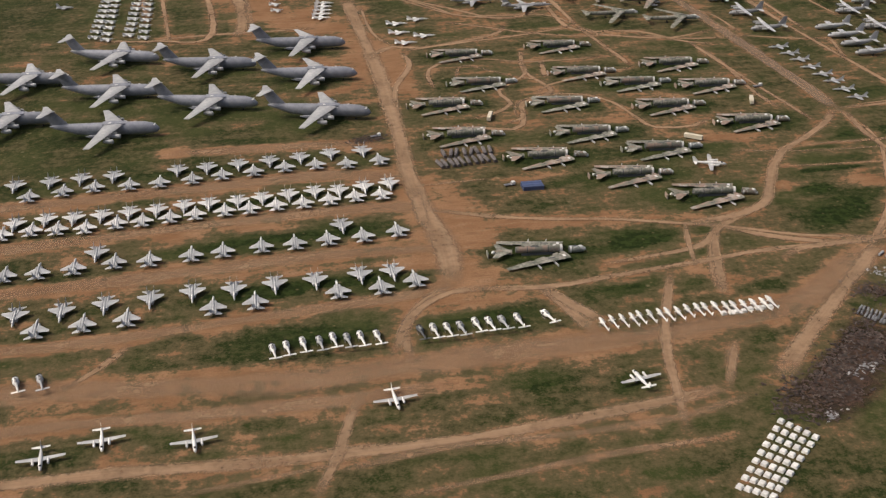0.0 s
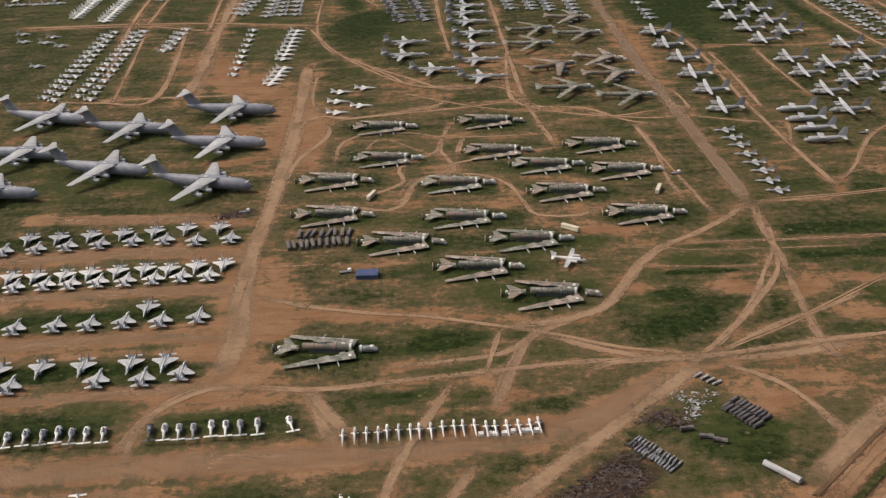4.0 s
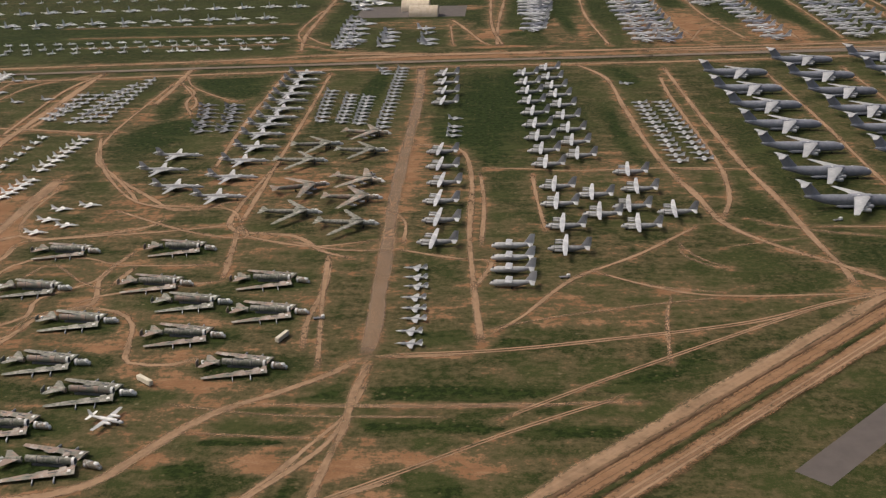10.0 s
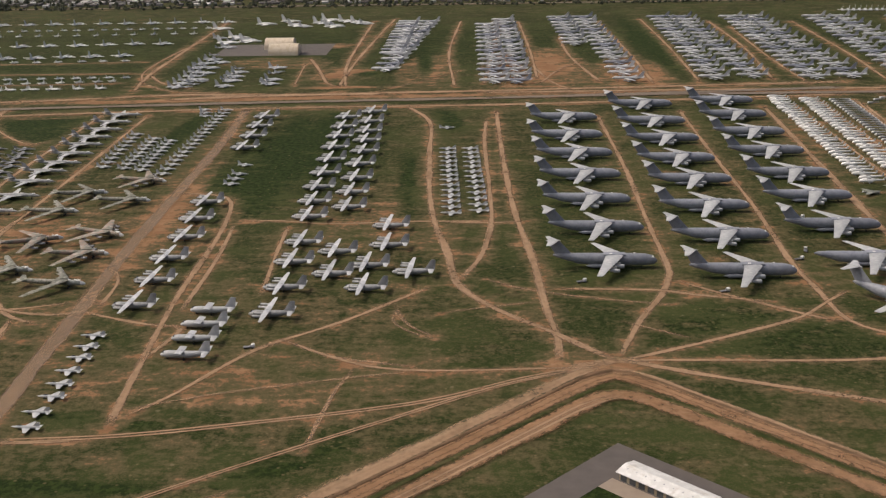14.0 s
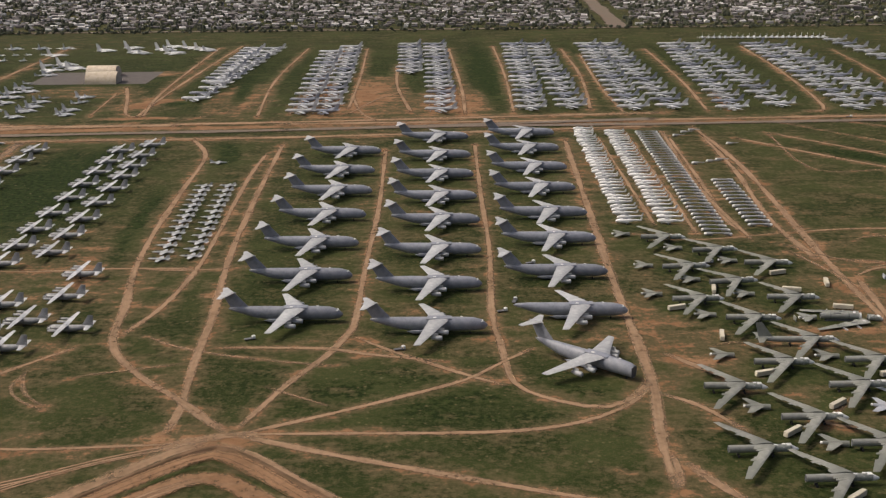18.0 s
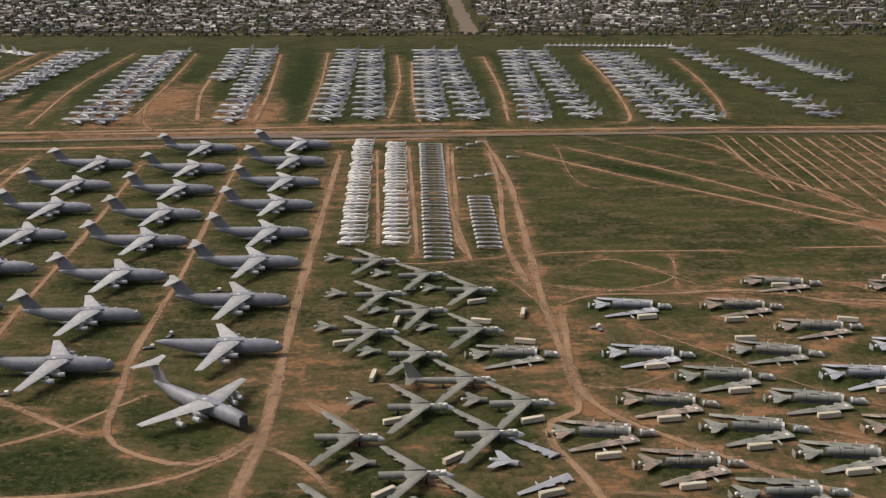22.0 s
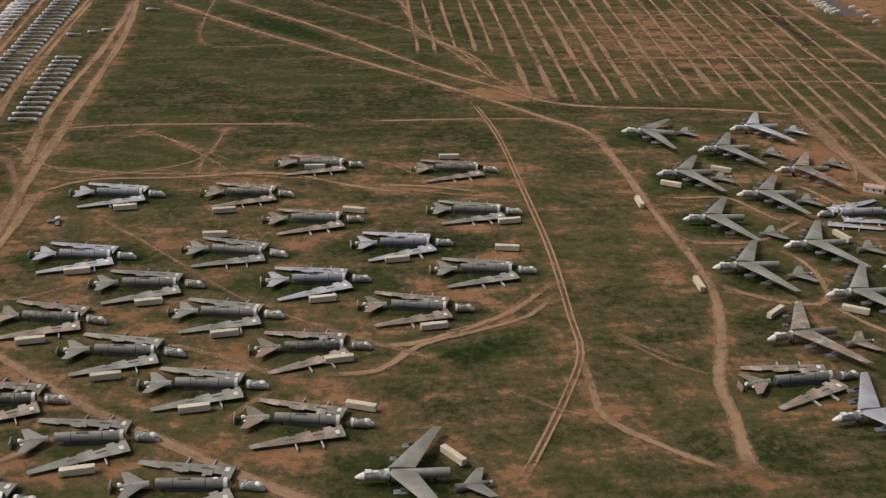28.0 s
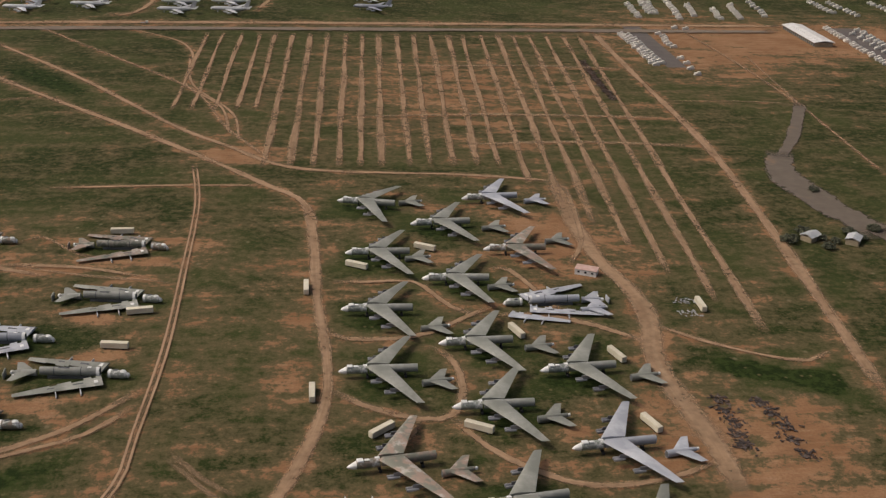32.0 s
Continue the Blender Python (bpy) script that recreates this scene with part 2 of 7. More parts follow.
HAULER = paint("weathered_hauler_grey", col(0.228, 0.232, 0.238), col(0.305, 0.31, 0.312), 0.5, col(0.52, 0.52, 0.51), 0.4)
NACELLE = paint("pale_nacelle_paint", col(0.42, 0.42, 0.415), col(0.52, 0.52, 0.51), 0.5, col(0.32, 0.32, 0.32))
DARK = paint("dark_gunship_grey", col(0.055, 0.06, 0.065), col(0.085, 0.09, 0.095), 0.6)
TAN = paint("desert_tan_paint", col(0.3, 0.24, 0.16), col(0.36, 0.3, 0.21), 0.6)
GLASS = Nodes("dark_cockpit_glass").done(col(0.012, 0.014, 0.018), 0.12)
TYRE = Nodes("black_tyre_rubber").done(col(0.02, 0.02, 0.02), 0.9)
METAL = paint("dull_metal", col(0.22, 0.22, 0.23), col(0.3, 0.3, 0.31), 0.4, None, 0.5, 0.6)
CREAM = paint("cream_trailer_paint", col(0.53, 0.48, 0.37), col(0.6, 0.56, 0.45), 0.6, col(0.5, 0.43, 0.3))
BLUE = paint("blue_container_paint", col(0.05, 0.075, 0.16), col(0.075, 0.1, 0.2), 0.5)
SCRAP = paint("rusty_scrap_metal", col(0.032, 0.025, 0.021), col(0.075, 0.046, 0.034), 0.85, col(0.12, 0.1, 0.09), 0.6)


# ---- mesh helpers ----
def mesh(name, bm, material, smooth=40):
    me = bpy.data.meshes.new(name)
    bmesh.ops.recalc_face_normals(bm, faces=bm.faces)
    bm.to_mesh(me)
    bm.free()
    if smooth:
        me.polygons.foreach_set("use_smooth", [True] * len(me.polygons))
        me.set_sharp_from_angle(angle=radians(smooth))
    me.materials.append(material)
    return me


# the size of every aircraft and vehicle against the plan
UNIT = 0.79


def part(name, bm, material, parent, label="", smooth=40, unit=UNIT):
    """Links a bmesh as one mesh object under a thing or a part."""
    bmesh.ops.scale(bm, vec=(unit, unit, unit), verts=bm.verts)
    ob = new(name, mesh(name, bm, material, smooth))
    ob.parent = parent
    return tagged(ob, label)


def box(bm, sx, sy, sz, at=(0, 0, 0), turn=0, bevel=0.0):
    m = pose(*at, 0, 0, turn) @ Matrix.Diagonal((sx, sy, sz, 1))
    verts = bmesh.ops.create_cube(bm, size=1.0, matrix=m)["verts"]
    if bevel:
        edges = {e for v in verts for e in v.link_edges}
        bmesh.ops.bevel(bm, geom=list(edges), offset=bevel, segments=1, affect='EDGES')
    return verts


def loft(bm, rings, sides=12, flat=1.0):
    """A closed hull through rings of (x, z, half width, half height)."""
    rows = []
    for x, z, w, h in rings:
        if w < 0.02:
            rows.append([bm.verts.new((x, 0, z))])
        else:
            rows.append([bm.verts.new((x, w * math.cos(a), z + h * math.sin(a))) for a in (2 * math.pi * k / sides for k in range(sides))])
    for a, b in zip(rows, rows[1:]):
        for k in range(sides):
            q = (k + 1) % sides
            if len(a) == 1:
                bm.faces.new((a[0], b[k], b[q]))
            elif len(b) == 1:
                bm.faces.new((a[k], b[0], a[q]))
            else:
                bm.faces.new((a[k], b[k], b[q], a[q]))
    for end in (rows[0], rows[-1]):
        if len(end) > 1:
            bm.faces.new(end)
    return bm


SECTION = ((0.0, 0.0), (0.12, 0.42), (0.4, 0.5), (1.0, 0.04), (1.0, -0.04), (0.4, -0.4), (0.12, -0.3))


def panel(bm, stations, upright=False, at=(0, 0, 0)):
    """A wing or fin: stations of (leading edge x, across, height, chord, thickness); x runs forward."""
    rows = []
    for x, y, z, chord, thick in stations:
        ring = []
        for c, t in SECTION:
            off = t * thick
            ring.append(bm.verts.new((x - c * chord + at[0], (off if upright else y) + at[1], (y if upright else z + off) + at[2])))
        rows.append(ring)
    n = len(SECTION)
    for a, b in zip(rows, rows[1:]):
        for k in range(n):
            bm.faces.new((a[k], a[(k + 1) % n], b[(k + 1) % n], b[k]))
    bm.faces.new(rows[0])
    bm.faces.new(rows[-1])
    return bm


def pod(bm, x, y, z, length, radius, sides=10, tail=0.55):
    ring = [(x + length * 0.5, z, radius * 0.82, radius * 0.82), (x + length * 0.42, z, radius, radius), (x, z, radius, radius), (x - length * 0.5, z, radius * tail, radius * tail)]
    before = len(bm.verts)
    loft(bm, ring, sides)
    bm.verts.ensure_lookup_table()
    for v in bm.verts[before:]:
        v.co.y += y
    return bm


def thing(name, label, category, group=""):
    return tagged(new(name), label, category, group)


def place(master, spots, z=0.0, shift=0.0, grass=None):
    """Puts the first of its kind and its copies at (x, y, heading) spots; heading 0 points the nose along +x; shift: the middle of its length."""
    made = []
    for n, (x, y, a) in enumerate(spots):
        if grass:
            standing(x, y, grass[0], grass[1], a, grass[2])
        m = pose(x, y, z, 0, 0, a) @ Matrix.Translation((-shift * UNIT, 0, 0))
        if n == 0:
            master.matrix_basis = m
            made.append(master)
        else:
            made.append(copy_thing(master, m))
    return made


def line(x0, y0, x1, y1, count, heading, jitter=0.0, swing=1.5):
    """Evenly spaced spots from one end of a row to the other."""
    out = []
    for k in range(count):
        f = k / max(1, count - 1)
        out.append((x0 + (x1 - x0) * f + random.uniform(-jitter, jitter), y0 + (y1 - y0) * f + random.uniform(-jitter, jitter), heading + random.uniform(-swing, swing)))
    return out


# ---- ground ----
def axis(low, near, far, high, cell, coarse, reach):
    """Grid lines: fine from near to far, coarser out to low and high, then out to the horizon."""
    inner = list(np.arange(low, near, coarse)) + list(np.arange(near, far, cell)) + list(np.arange(far, high, coarse))
    return np.array([low - reach, low - reach * 0.4, low - reach * 0.1] + inner + [inner[-1] + reach * 0.1, inner[-1] + reach * 0.4, inner[-1] + reach])


WEAR, STANDING, LANES = [], [], []


def worn(x, y, a, b, turn, amount):
    """A patch of thinned (or, below nought, thick) grass: middle, half length, half width, turn, amount."""
    WEAR.append((x, y, a, b, turn, amount))


def standing(x, y, a, b, turn, amount):
    """Grass left standing inside trodden ground."""
    STANDING.append((x, y, a, b, turn, amount))


def bareness(X, Y):
    """How bare the ground is: 1 all soil, 0 rough grass, -1 lush."""
    out = np.zeros_like(X)
    for x, y, a, b, turn, amount in WEAR:
        c, s = math.cos(radians(turn)), math.sin(radians(turn))
        u, v = ((X - x) * c + (Y - y) * s) / a, ((Y - y) * c - (X - x) * s) / b
        soft = amount * np.exp(-(u * u + v * v) * 0.8)
        out = np.where(abs(soft) > abs(out), soft, out)
    for x, y, a, b, turn, amount in STANDING:
        c, s = math.cos(radians(turn)), math.sin(radians(turn))
        u, v = ((X - x) * c + (Y - y) * s) / a, ((Y - y) * c - (X - x) * s) / b
        out = out + (amount - out) * np.exp(-(u * u + v * v) ** 2)
    xs, ys = X[0], Y[:, 0]
    for broad, width, pts in LANES:
        reach = width * (0.9 if broad else 1.9)
        for p in pts:
            i0, i1 = np.searchsorted(xs, (p.x - reach, p.x + reach))
            j0, j1 = np.searchsorted(ys, (p.y - reach, p.y + reach))
            cut = out[j0:j1, i0:i1]
            d = ((X[j0:j1, i0:i1] - p.x) ** 2 + (Y[j0:j1, i0:i1] - p.y) ** 2) / width ** 2
            if broad:
                np.maximum(cut, 0.72 * np.exp(-(d * 4.5) ** 2), out=cut)
            else:
                np.maximum(cut, np.minimum(1.0, 0.5 * np.exp(-d * 1.3) + np.minimum(cut, 0) * 0.4), out=cut, where=d < 3.4)
    return out


def sheet():
    xs, ys = axis(-700, -160, 1440, 1900, 3.6, 11, 9000), axis(150, 225, 1260, 1800, 3.6, 8, 9000)
    X, Y = np.meshgrid(xs, ys)
    nx, ny = len(xs), len(ys)
    k = (np.arange(ny - 1)[:, None] * nx + np.arange(nx - 1)[None]).reshape(-1)
    faces = np.stack([k, k + 1, k + nx + 1, k + nx], 1)
    me = bpy.data.meshes.new("ground")
    me.vertices.add(nx * ny)
    me.vertices.foreach_set("co", np.stack([X, Y, 0 * X], -1).reshape(-1).astype(np.float32))
    me.loops.add(len(faces) * 4)
    me.loops.foreach_set("vertex_index", faces.reshape(-1).astype(np.int32))
    me.polygons.add(len(faces))
    me.polygons.foreach_set("loop_start", np.arange(0, len(faces) * 4, 4, dtype=np.int32))
    me.update(calc_edges=True)
    layer = me.attributes.new("bare", 'FLOAT', 'POINT')
    layer.data.foreach_set("value", bareness(X, Y).reshape(-1).astype(np.float32))
    me.materials.append(GROUND)
    tagged(new("ground", me), "flat desert ground with sparse green grass and bare soil", "ground", kind="structure")


LAYER = [0.02]


def smooth_line(points, step=9.0):
    """A gentle curve through the points."""
    pts = [Vector(p) for p in points]
    pts = [pts[0] * 2 - pts[1]] + pts + [pts[-1] * 2 - pts[-2]]
    out = []
    for a, b, c, d in zip(pts, pts[1:], pts[2:], pts[3:]):
        n = max(2, int((c - b).length / step))
        for k in range(n):
            t = k / n
            out.append(0.5 * (2 * b + (c - a) * t + (2 * a - 5 * b + 4 * c - d) * t * t + (3 * b - a - 3 * c + d) * t ** 3))
    out.append(pts[-2])
    return out


def strip(name, points, width, material, label, category, wander=0.12):
    """A flat ribbon along a line, of slightly uneven width, that fades out at both ends."""
    line_ = smooth_line(points, 7.0)
    bm = bmesh.new()
    uv = bm.loops.layers.uv.new("UVMap")
    fade = bm.verts.layers.float.new("fade")
    LAYER[0] += 0.0025
    rows, run = [], 0.0
    whole = sum((b - a).length for a, b in zip(line_, line_[1:]))
    phase = random.uniform(0, 6.28)
    for k, p in enumerate(line_):
        d = (line_[min(k + 1, len(line_) - 1)] - line_[max(k - 1, 0)]).normalized()
        if k:
            run += (p - line_[k - 1]).length
        w = width * (1 + wander * math.sin(run / 31 + phase) + wander * 0.6 * math.sin(run / 12.7 + phase * 2))
        n = Vector((-d.y, d.x)) * w * 0.5
        pair = [bm.verts.new((p.x - n.x, p.y - n.y, LAYER[0])), bm.verts.new((p.x + n.x, p.y + n.y, LAYER[0]))]
        for v in pair:
            v[fade] = min(1.0, min(run, whole - run) / min(14.0, whole * 0.3) + 0.1)
        rows.append((pair[0], pair[1], run / width))
    for a, b in zip(rows, rows[1:]):
        f = bm.faces.new((a[0], b[0], b[1], a[1]))
        for loop, c in zip(f.loops, ((a[2], 0), (b[2], 0), (b[2], 1), (a[2], 1))):
            loop[uv].uv = c
    ob = new(name, mesh(name, bm, material, 0))
    return tagged(ob, label, category, kind="structure")


def dirt_track(width, *points):
    LANES.append((False, width, smooth_line(points, width * 0.5)))
    strip("dirt_track", points, width, DIRT, "worn reddish dirt track through the grass", "track")


def faint_track(width, *points):
    LANES.append((False, width * 0.7, smooth_line(points, width * 0.5)))
    strip("faint_track", points, width, FAINT, "faint dirt track half grown over with grass", "track")


def rut_track(width, *points):
    LANES.append((False, width * 0.6, smooth_line(points, width * 0.5)))
    strip("rut_track", points, width, TWIN, "pale pair of wheel ruts through the grass", "track", 0.04)


def bare_lane(width, *points):
    LANES.append((True, width, smooth_line(points, width * 0.3)))
    strip("bare_lane", points, width * 0.75, FAINT, "broad bare lane between the rows of aircraft", "track")


# worn ground
worn(-39, 340, 174, 32, 3, 0.25)
worn(82, 342, 126, 17, 3, 0.25)
worn(-20, 295, 158, 32, 3, 0.3)
worn(83, 269, 103, 32, 3, 0.2)
worn(81, 629, 14, 47, 5, 0.9)
worn(-36, 483, 205, 24, 5, 0.35)
worn(25, 508, 71, 32, 0, 0.3)
worn(172, 548, 111, 118, 0, 0.5)
worn(230, 508, 40, 32, 0, 0.6)
worn(73, 680, 28, 47, 20, 0.9)
worn(287, 384, 142, 24, 3, 0.4)
worn(307, 442, 28, 16, 0, 0.55)
worn(343, 427, 47, 26, 0, 0.25)
worn(239, 430, 47, 32, 0, 0.4)
worn(142, 741, 32, 40, 10, 0.5)
worn(247, 345, 24, 30, 30, -0.45)
worn(253, 788, 36, 95, 0, 0.3)
worn(396, 587, 95, 32, 0, 0.35)
worn(402, 667, 63, 32, 0, 0.2)
worn(346, 1324, 32, 32, 0, 0.9)
worn(552, 1345, 47, 126, 0, 0.8)
worn(648, 1306, 32, 87, 0, 0.8)
worn(633, 860, 47, 190, 0, 0.15)
worn(740, 720, 14, 47, 0, 0.5)
worn(640, 640, 120, 45, 0, -0.3)
worn(522, 790, 36, 120, 0, -0.25)
worn(636, 702, 36, 10, 0, 0.5)
worn(807, 722, 79, 103, 0, 0.3)
worn(786, 1012, 47, 87, 0, 0.35)
worn(937, 652, 146, 118, 0, 0.44)
worn(861, 762, 24, 47, 0, 0.5)
worn(860, 674, 16, 16, 0, 0.9)
worn(1188, 745, 95, 103, 0, 0.38)
worn(1228, 807, 40, 47, 0, 0.7)
worn(1263, 653, 40, 40, 0, 0.7)
worn(1091, 928, 24, 20, 0, 0.8)
worn(1232, 954, 71, 47, 0, 0.3)
worn(1412, 1164, 71, 95, 0, 0.8)
worn(76, 436, 20, 47, 10, 1.2)
worn(58, 399, 20, 20, 10, 1)
worn(161, 401, 17, 17, 0, -0.68)
worn(288, 498, 17, 16, 0, -0.68)
worn(387, 978, 28, 87, -2, -0.6)
worn(338, 981, 24, 87, -2, -0.45)
worn(311, 1360, 16, 20, 0, -0.45)
worn(684, 1504, 20, 87, 0, -0.6)
worn(567, 1098, 24, 24, 0, -0.3)
worn(116, 1062, 47, 47, 0, -0.52)
worn(102, 920, 20, 47, 0, -0.52)
worn(119, 1090, 47, 47, 0, -0.45)
worn(339, 898, 32, 79, 0, -0.52)
worn(1271, 702, 63, 11, -20, -0.68)
worn(1239, 734, 20, 11, 0, -0.6)
worn(24, 774, 24, 95, 35, 0.9)
worn(44, 646, 32, 47, 30, 0.9)
worn(86, 972, 32, 47, 0, 0.5)
worn(299, 826, 14, 111, 0, 0.8)
worn(220, 790, 47, 55, 0, 0.55)
worn(441, 818, 47, 71, 0, 0.35)
worn(10, 422, 118, 55, 3, 0.5)
worn(111, 329, 261, 32, 3, 0.34)
worn(71, 397, 32, 47, 0, 0.9)
worn(226, 364, 71, 17, 20, 0.45)
worn(279, 367, 47, 24, 0, 0.6)
worn(297, 446, 36, 13, 0, 0.65)
worn(240, 303, 60, 22, 0, 0.35)
worn(120, 432, 70, 10, -6, 0.8)
worn(195, 368, 95, 16, 0, 0.4)
worn(306, 443, 17, 11, 0, 0.9)
worn(234, 445, 20, 9, 0, 0.75)
worn(276, 447, 20, 6, 0, 0.75)
worn(351, 445, 32, 7, 0, 0.6)
worn(328, 420, 20, 9, 0, 0.75)
worn(291, 428, 95, 40, 0, 0.15)
worn(551, 601, 24, 6, 0, 0.95)
worn(354, 1246, 36, 6, 0, 0.9)
worn(571, 1416, 28, 47, 0, 0.6)
worn(268, 1213, 95, 7, 0, 0.8)
worn(319, 1509, 24, 20, 0, 0.7)
worn(1269, 884, 20, 47, 0, 0.3)
worn(1256, 661, 32, 63, 0, 0.55)
worn(757, 1038, 47, 63, 0, 0.4)
worn(961, 520, 79, 6, 0, 0.8)
worn(-65, 694, 95, 47, 0, 0.4)
worn(763, 686, 63, 71, 0, 0.35)
worn(274, 1398, 118, 71, 0, 0.3)
worn(439, 1352, 32, 95, 0, 0.5)
worn(1215, 1040, 100, 100, 0, 0.5)
worn(1484, 1183, 134, 55, 0, 1)
worn(147, 663, 47, 32, 0, 0.5)
worn(301, 786, 32, 95, 0, 0.45)
worn(480, 1500, 800, 230, 0, -0.3)
worn(-200, 1350, 420, 160, 0, -0.4)
# grass left standing; strips under the fighters darkened for the shade below them
standing(-10, 515, 65, 6, -1, -0.65)
standing(0, 476, 63, 5, 5, -0.65)
standing(8, 437, 60, 8, 3, -0.65)
standing(13, 392, 53, 10, 1, -0.65)
standing(8, 357, 31, 9, 7, -0.65)
standing(78, 355, 34, 9, 5, -0.65)
standing(159, 401, 23, 10, 8, -0.8)
standing(210, 393, 29, 6, -18, -0.6)
standing(244, 414, 16, 10, 45, -0.6)
standing(144, 370, 30, 6, 0, -0.65)
standing(193, 356, 22, 7, 16, -0.5)
standing(146, 313, 11, 7, -30, -0.5)
standing(174, 322, 10, 5, 17, -0.65)
standing(87, 316, 11, 9, 12, -0.5)
standing(27, 318, 18, 7, 7, -0.65)
standing(122, 305, 8, 7, -12, -0.65)
standing(268, 464, 31, 6, 3, -0.7)
standing(320, 474, 20, 6, 1, -0.7)
standing(250, 439, 11, 6, 2, -0.65)
standing(279, 421, 12, 8, -96, -0.65)
standing(284, 401, 12, 5, 14, -0.5)
standing(330, 499, 58, 6, 0, -0.8)
standing(250, 471, 21, 3, 20, -0.6)
standing(261, 459, 39, 3, 4, -0.7)
standing(342, 473, 30, 5, -12, -0.5)
standing(395, 468, 27, 4, -3, -0.7)
standing(255, 419, 20, 11, 43, -0.5)
standing(291, 429, 11, 7, 49, -0.5)
standing(341, 429, 15, 9, -22, -0.5)
standing(304, 401, 19, 5, 12, -0.6)
standing(430, 516, 29, 7, 38, -0.5)
standing(349, 551, 35, 5, -9, -0.5)
standing(282, 541, 25, 6, -75, -0.65)
standing(1033, 648, 24, 13, 21, -0.5)
standing(1275, 708, 24, 7, -31, -0.6)
standing(251, 1048, 91, 9, 89, -0.65)
standing(367, 1024, 128, 13, 88, -0.6)
standing(84, 1028, 78, 13, 98, -0.5)
standing(325, 1332, 15, 14, -17, -0.5)
standing(377, 1318, 14, 13, 36, -0.65)
standing(221, 1486, 12, 14, 69, -0.65)
standing(1265, 704, 22, 7, -43, -0.7)
standing(350, 981, 127, 13, -87, -0.7)
standing(452, 912, 87, 11, -87, -0.5)
standing(469, 1095, 43, 11, -80, -0.6)
standing(118, 1100, 29, 20, 9, -0.7)
standing(110, 916, 42, 20, 84, -0.5)
standing(431, 1401, 94, 8, -86, -0.5)
standing(526, 1506, 207, 8, -84, -0.5)
standing(684, 1507, 217, 10, -88, -0.6)
standing(793, 1499, 215, 9, -91, -0.5)
standing(894, 1491, 213, 8, -93, -0.5)
standing(1013, 1481, 212, 9, -96, -0.5)
standing(964, 1062, 44, 24, -29, -0.65)
standing(291, 1193, 296, 10, 3, 0.75)
standing(767, 1207, 275, 10, 1, 0.65)

standing(1285, 694, 48, 8, -32, -0.9)
standing(1238, 741, 12, 8, -40, -0.8)

# ground darkened by oil and rust under the scrap
strip("stained_ground", [(218, 327), (204, 311), (188, 294), (166, 277)], 27, STAIN, "dark oil-stained soil under scrapped parts", "soil")
strip("stained_ground", [(223, 352), (237, 341)], 10, STAIN, "dark oil-stained soil under scrapped parts", "soil")
strip("stained_ground", [(1308, 1120), (1308, 1020)], 8, STAIN, "dark rusty soil under a row of scrap", "soil")

# tracks in the west
dirt_track(13, (69, 803), (71, 720), (72, 631), (71, 559), (68, 499), (69, 458), (72, 423), (71, 401), (69, 385))
bare_lane(20, (-134, 492), (-70, 496), (-18, 499), (35, 500), (70, 485))
bare_lane(18, (-126, 450), (-67, 455), (-19, 459), (31, 461), (75, 458))
bare_lane(17, (-119, 411), (-64, 414), (-19, 417), (27, 420), (72, 416))
bare_lane(14, (-112, 369), (-60, 370), (-19, 374), (24, 378), (55, 381), (69, 387))
bare_lane(24, (-107, 342), (-58, 337), (-20, 332), (19, 330), (59, 333), (91, 334), (122, 334), (168, 339), (199, 347), (244, 380))
bare_lane(14, (-103, 319), (-66, 319), (-20, 316), (25, 316), (57, 318))
dirt_track(8, (-98, 291), (-54, 291), (-20, 288), (15, 287), (51, 287), (89, 290), (129, 295), (148, 298))
faint_track(5, (14, 279), (50, 284), (87, 283), (125, 285), (154, 292))
dirt_track(5, (6, 267), (15, 288), (20, 305), (26, 319))
faint_track(4, (29, 263), (65, 267), (102, 271), (140, 272))
faint_track(4, (-37, 276), (-12, 279), (21, 283))
dirt_track(6, (69, 385), (54, 372), (45, 353), (46, 334))
dirt_track(7, (102, 380), (108, 361), (115, 337))
dirt_track(5, (192, 415), (178, 386), (170, 358))
dirt_track(5, (130, 389), (153, 392), (177, 397), (192, 412), (217, 427))
dirt_track(5, (157, 379), (138, 331), (130, 297), (126, 278))
faint_track(4, (160, 326), (148, 296))
dirt_track(5, (-75, 340), (-63, 352), (-54, 365))
bare_lane(16, (-46, 543), (-4, 540), (39, 538), (63, 528))
dirt_track(5, (75, 859), (101, 809), (140, 762), (166, 733), (189, 742), (201, 753))
dirt_track(4, (87, 691), (78, 721), (77, 784))
dirt_track(6, (70, 672), (87, 689), (104, 683), (153, 699), (166, 721))
dirt_track(5, (211, 838), (204, 740), (210, 697), (247, 686), (267, 662), (288, 649))
dirt_track(5, (164, 665), (157, 626), (164, 590), (144, 576), (139, 553), (130, 539), (99, 550))
dirt_track(5, (189, 412), (180, 387), (171, 356))
dirt_track(5, (77, 380), (107, 376), (132, 379), (166, 383), (205, 388), (253, 387))
dirt_track(6, (191, 412), (215, 396), (240, 387), (253, 387))
dirt_track(7, (253, 387), (279, 387), (314, 395))
dirt_track(4, (253, 388), (268, 409), (282, 432), (294, 458), (305, 483), (309, 512))
dirt_track(4, (255, 388), (281, 408), (300, 418), (330, 435))
faint_track(3, (228, 489), (278, 480), (347, 479))
dirt_track(7, (103, 377), (111, 361), (121, 345))
dirt_track(6, (39, 338), (50, 365), (67, 379), (82, 379))
dirt_track(10, (167, 299), (190, 324), (225, 359), (253, 387))
dirt_track(5, (163, 326), (154, 309), (150, 300))
dirt_track(6, (252, 386), (273, 370), (283, 350), (288, 330))
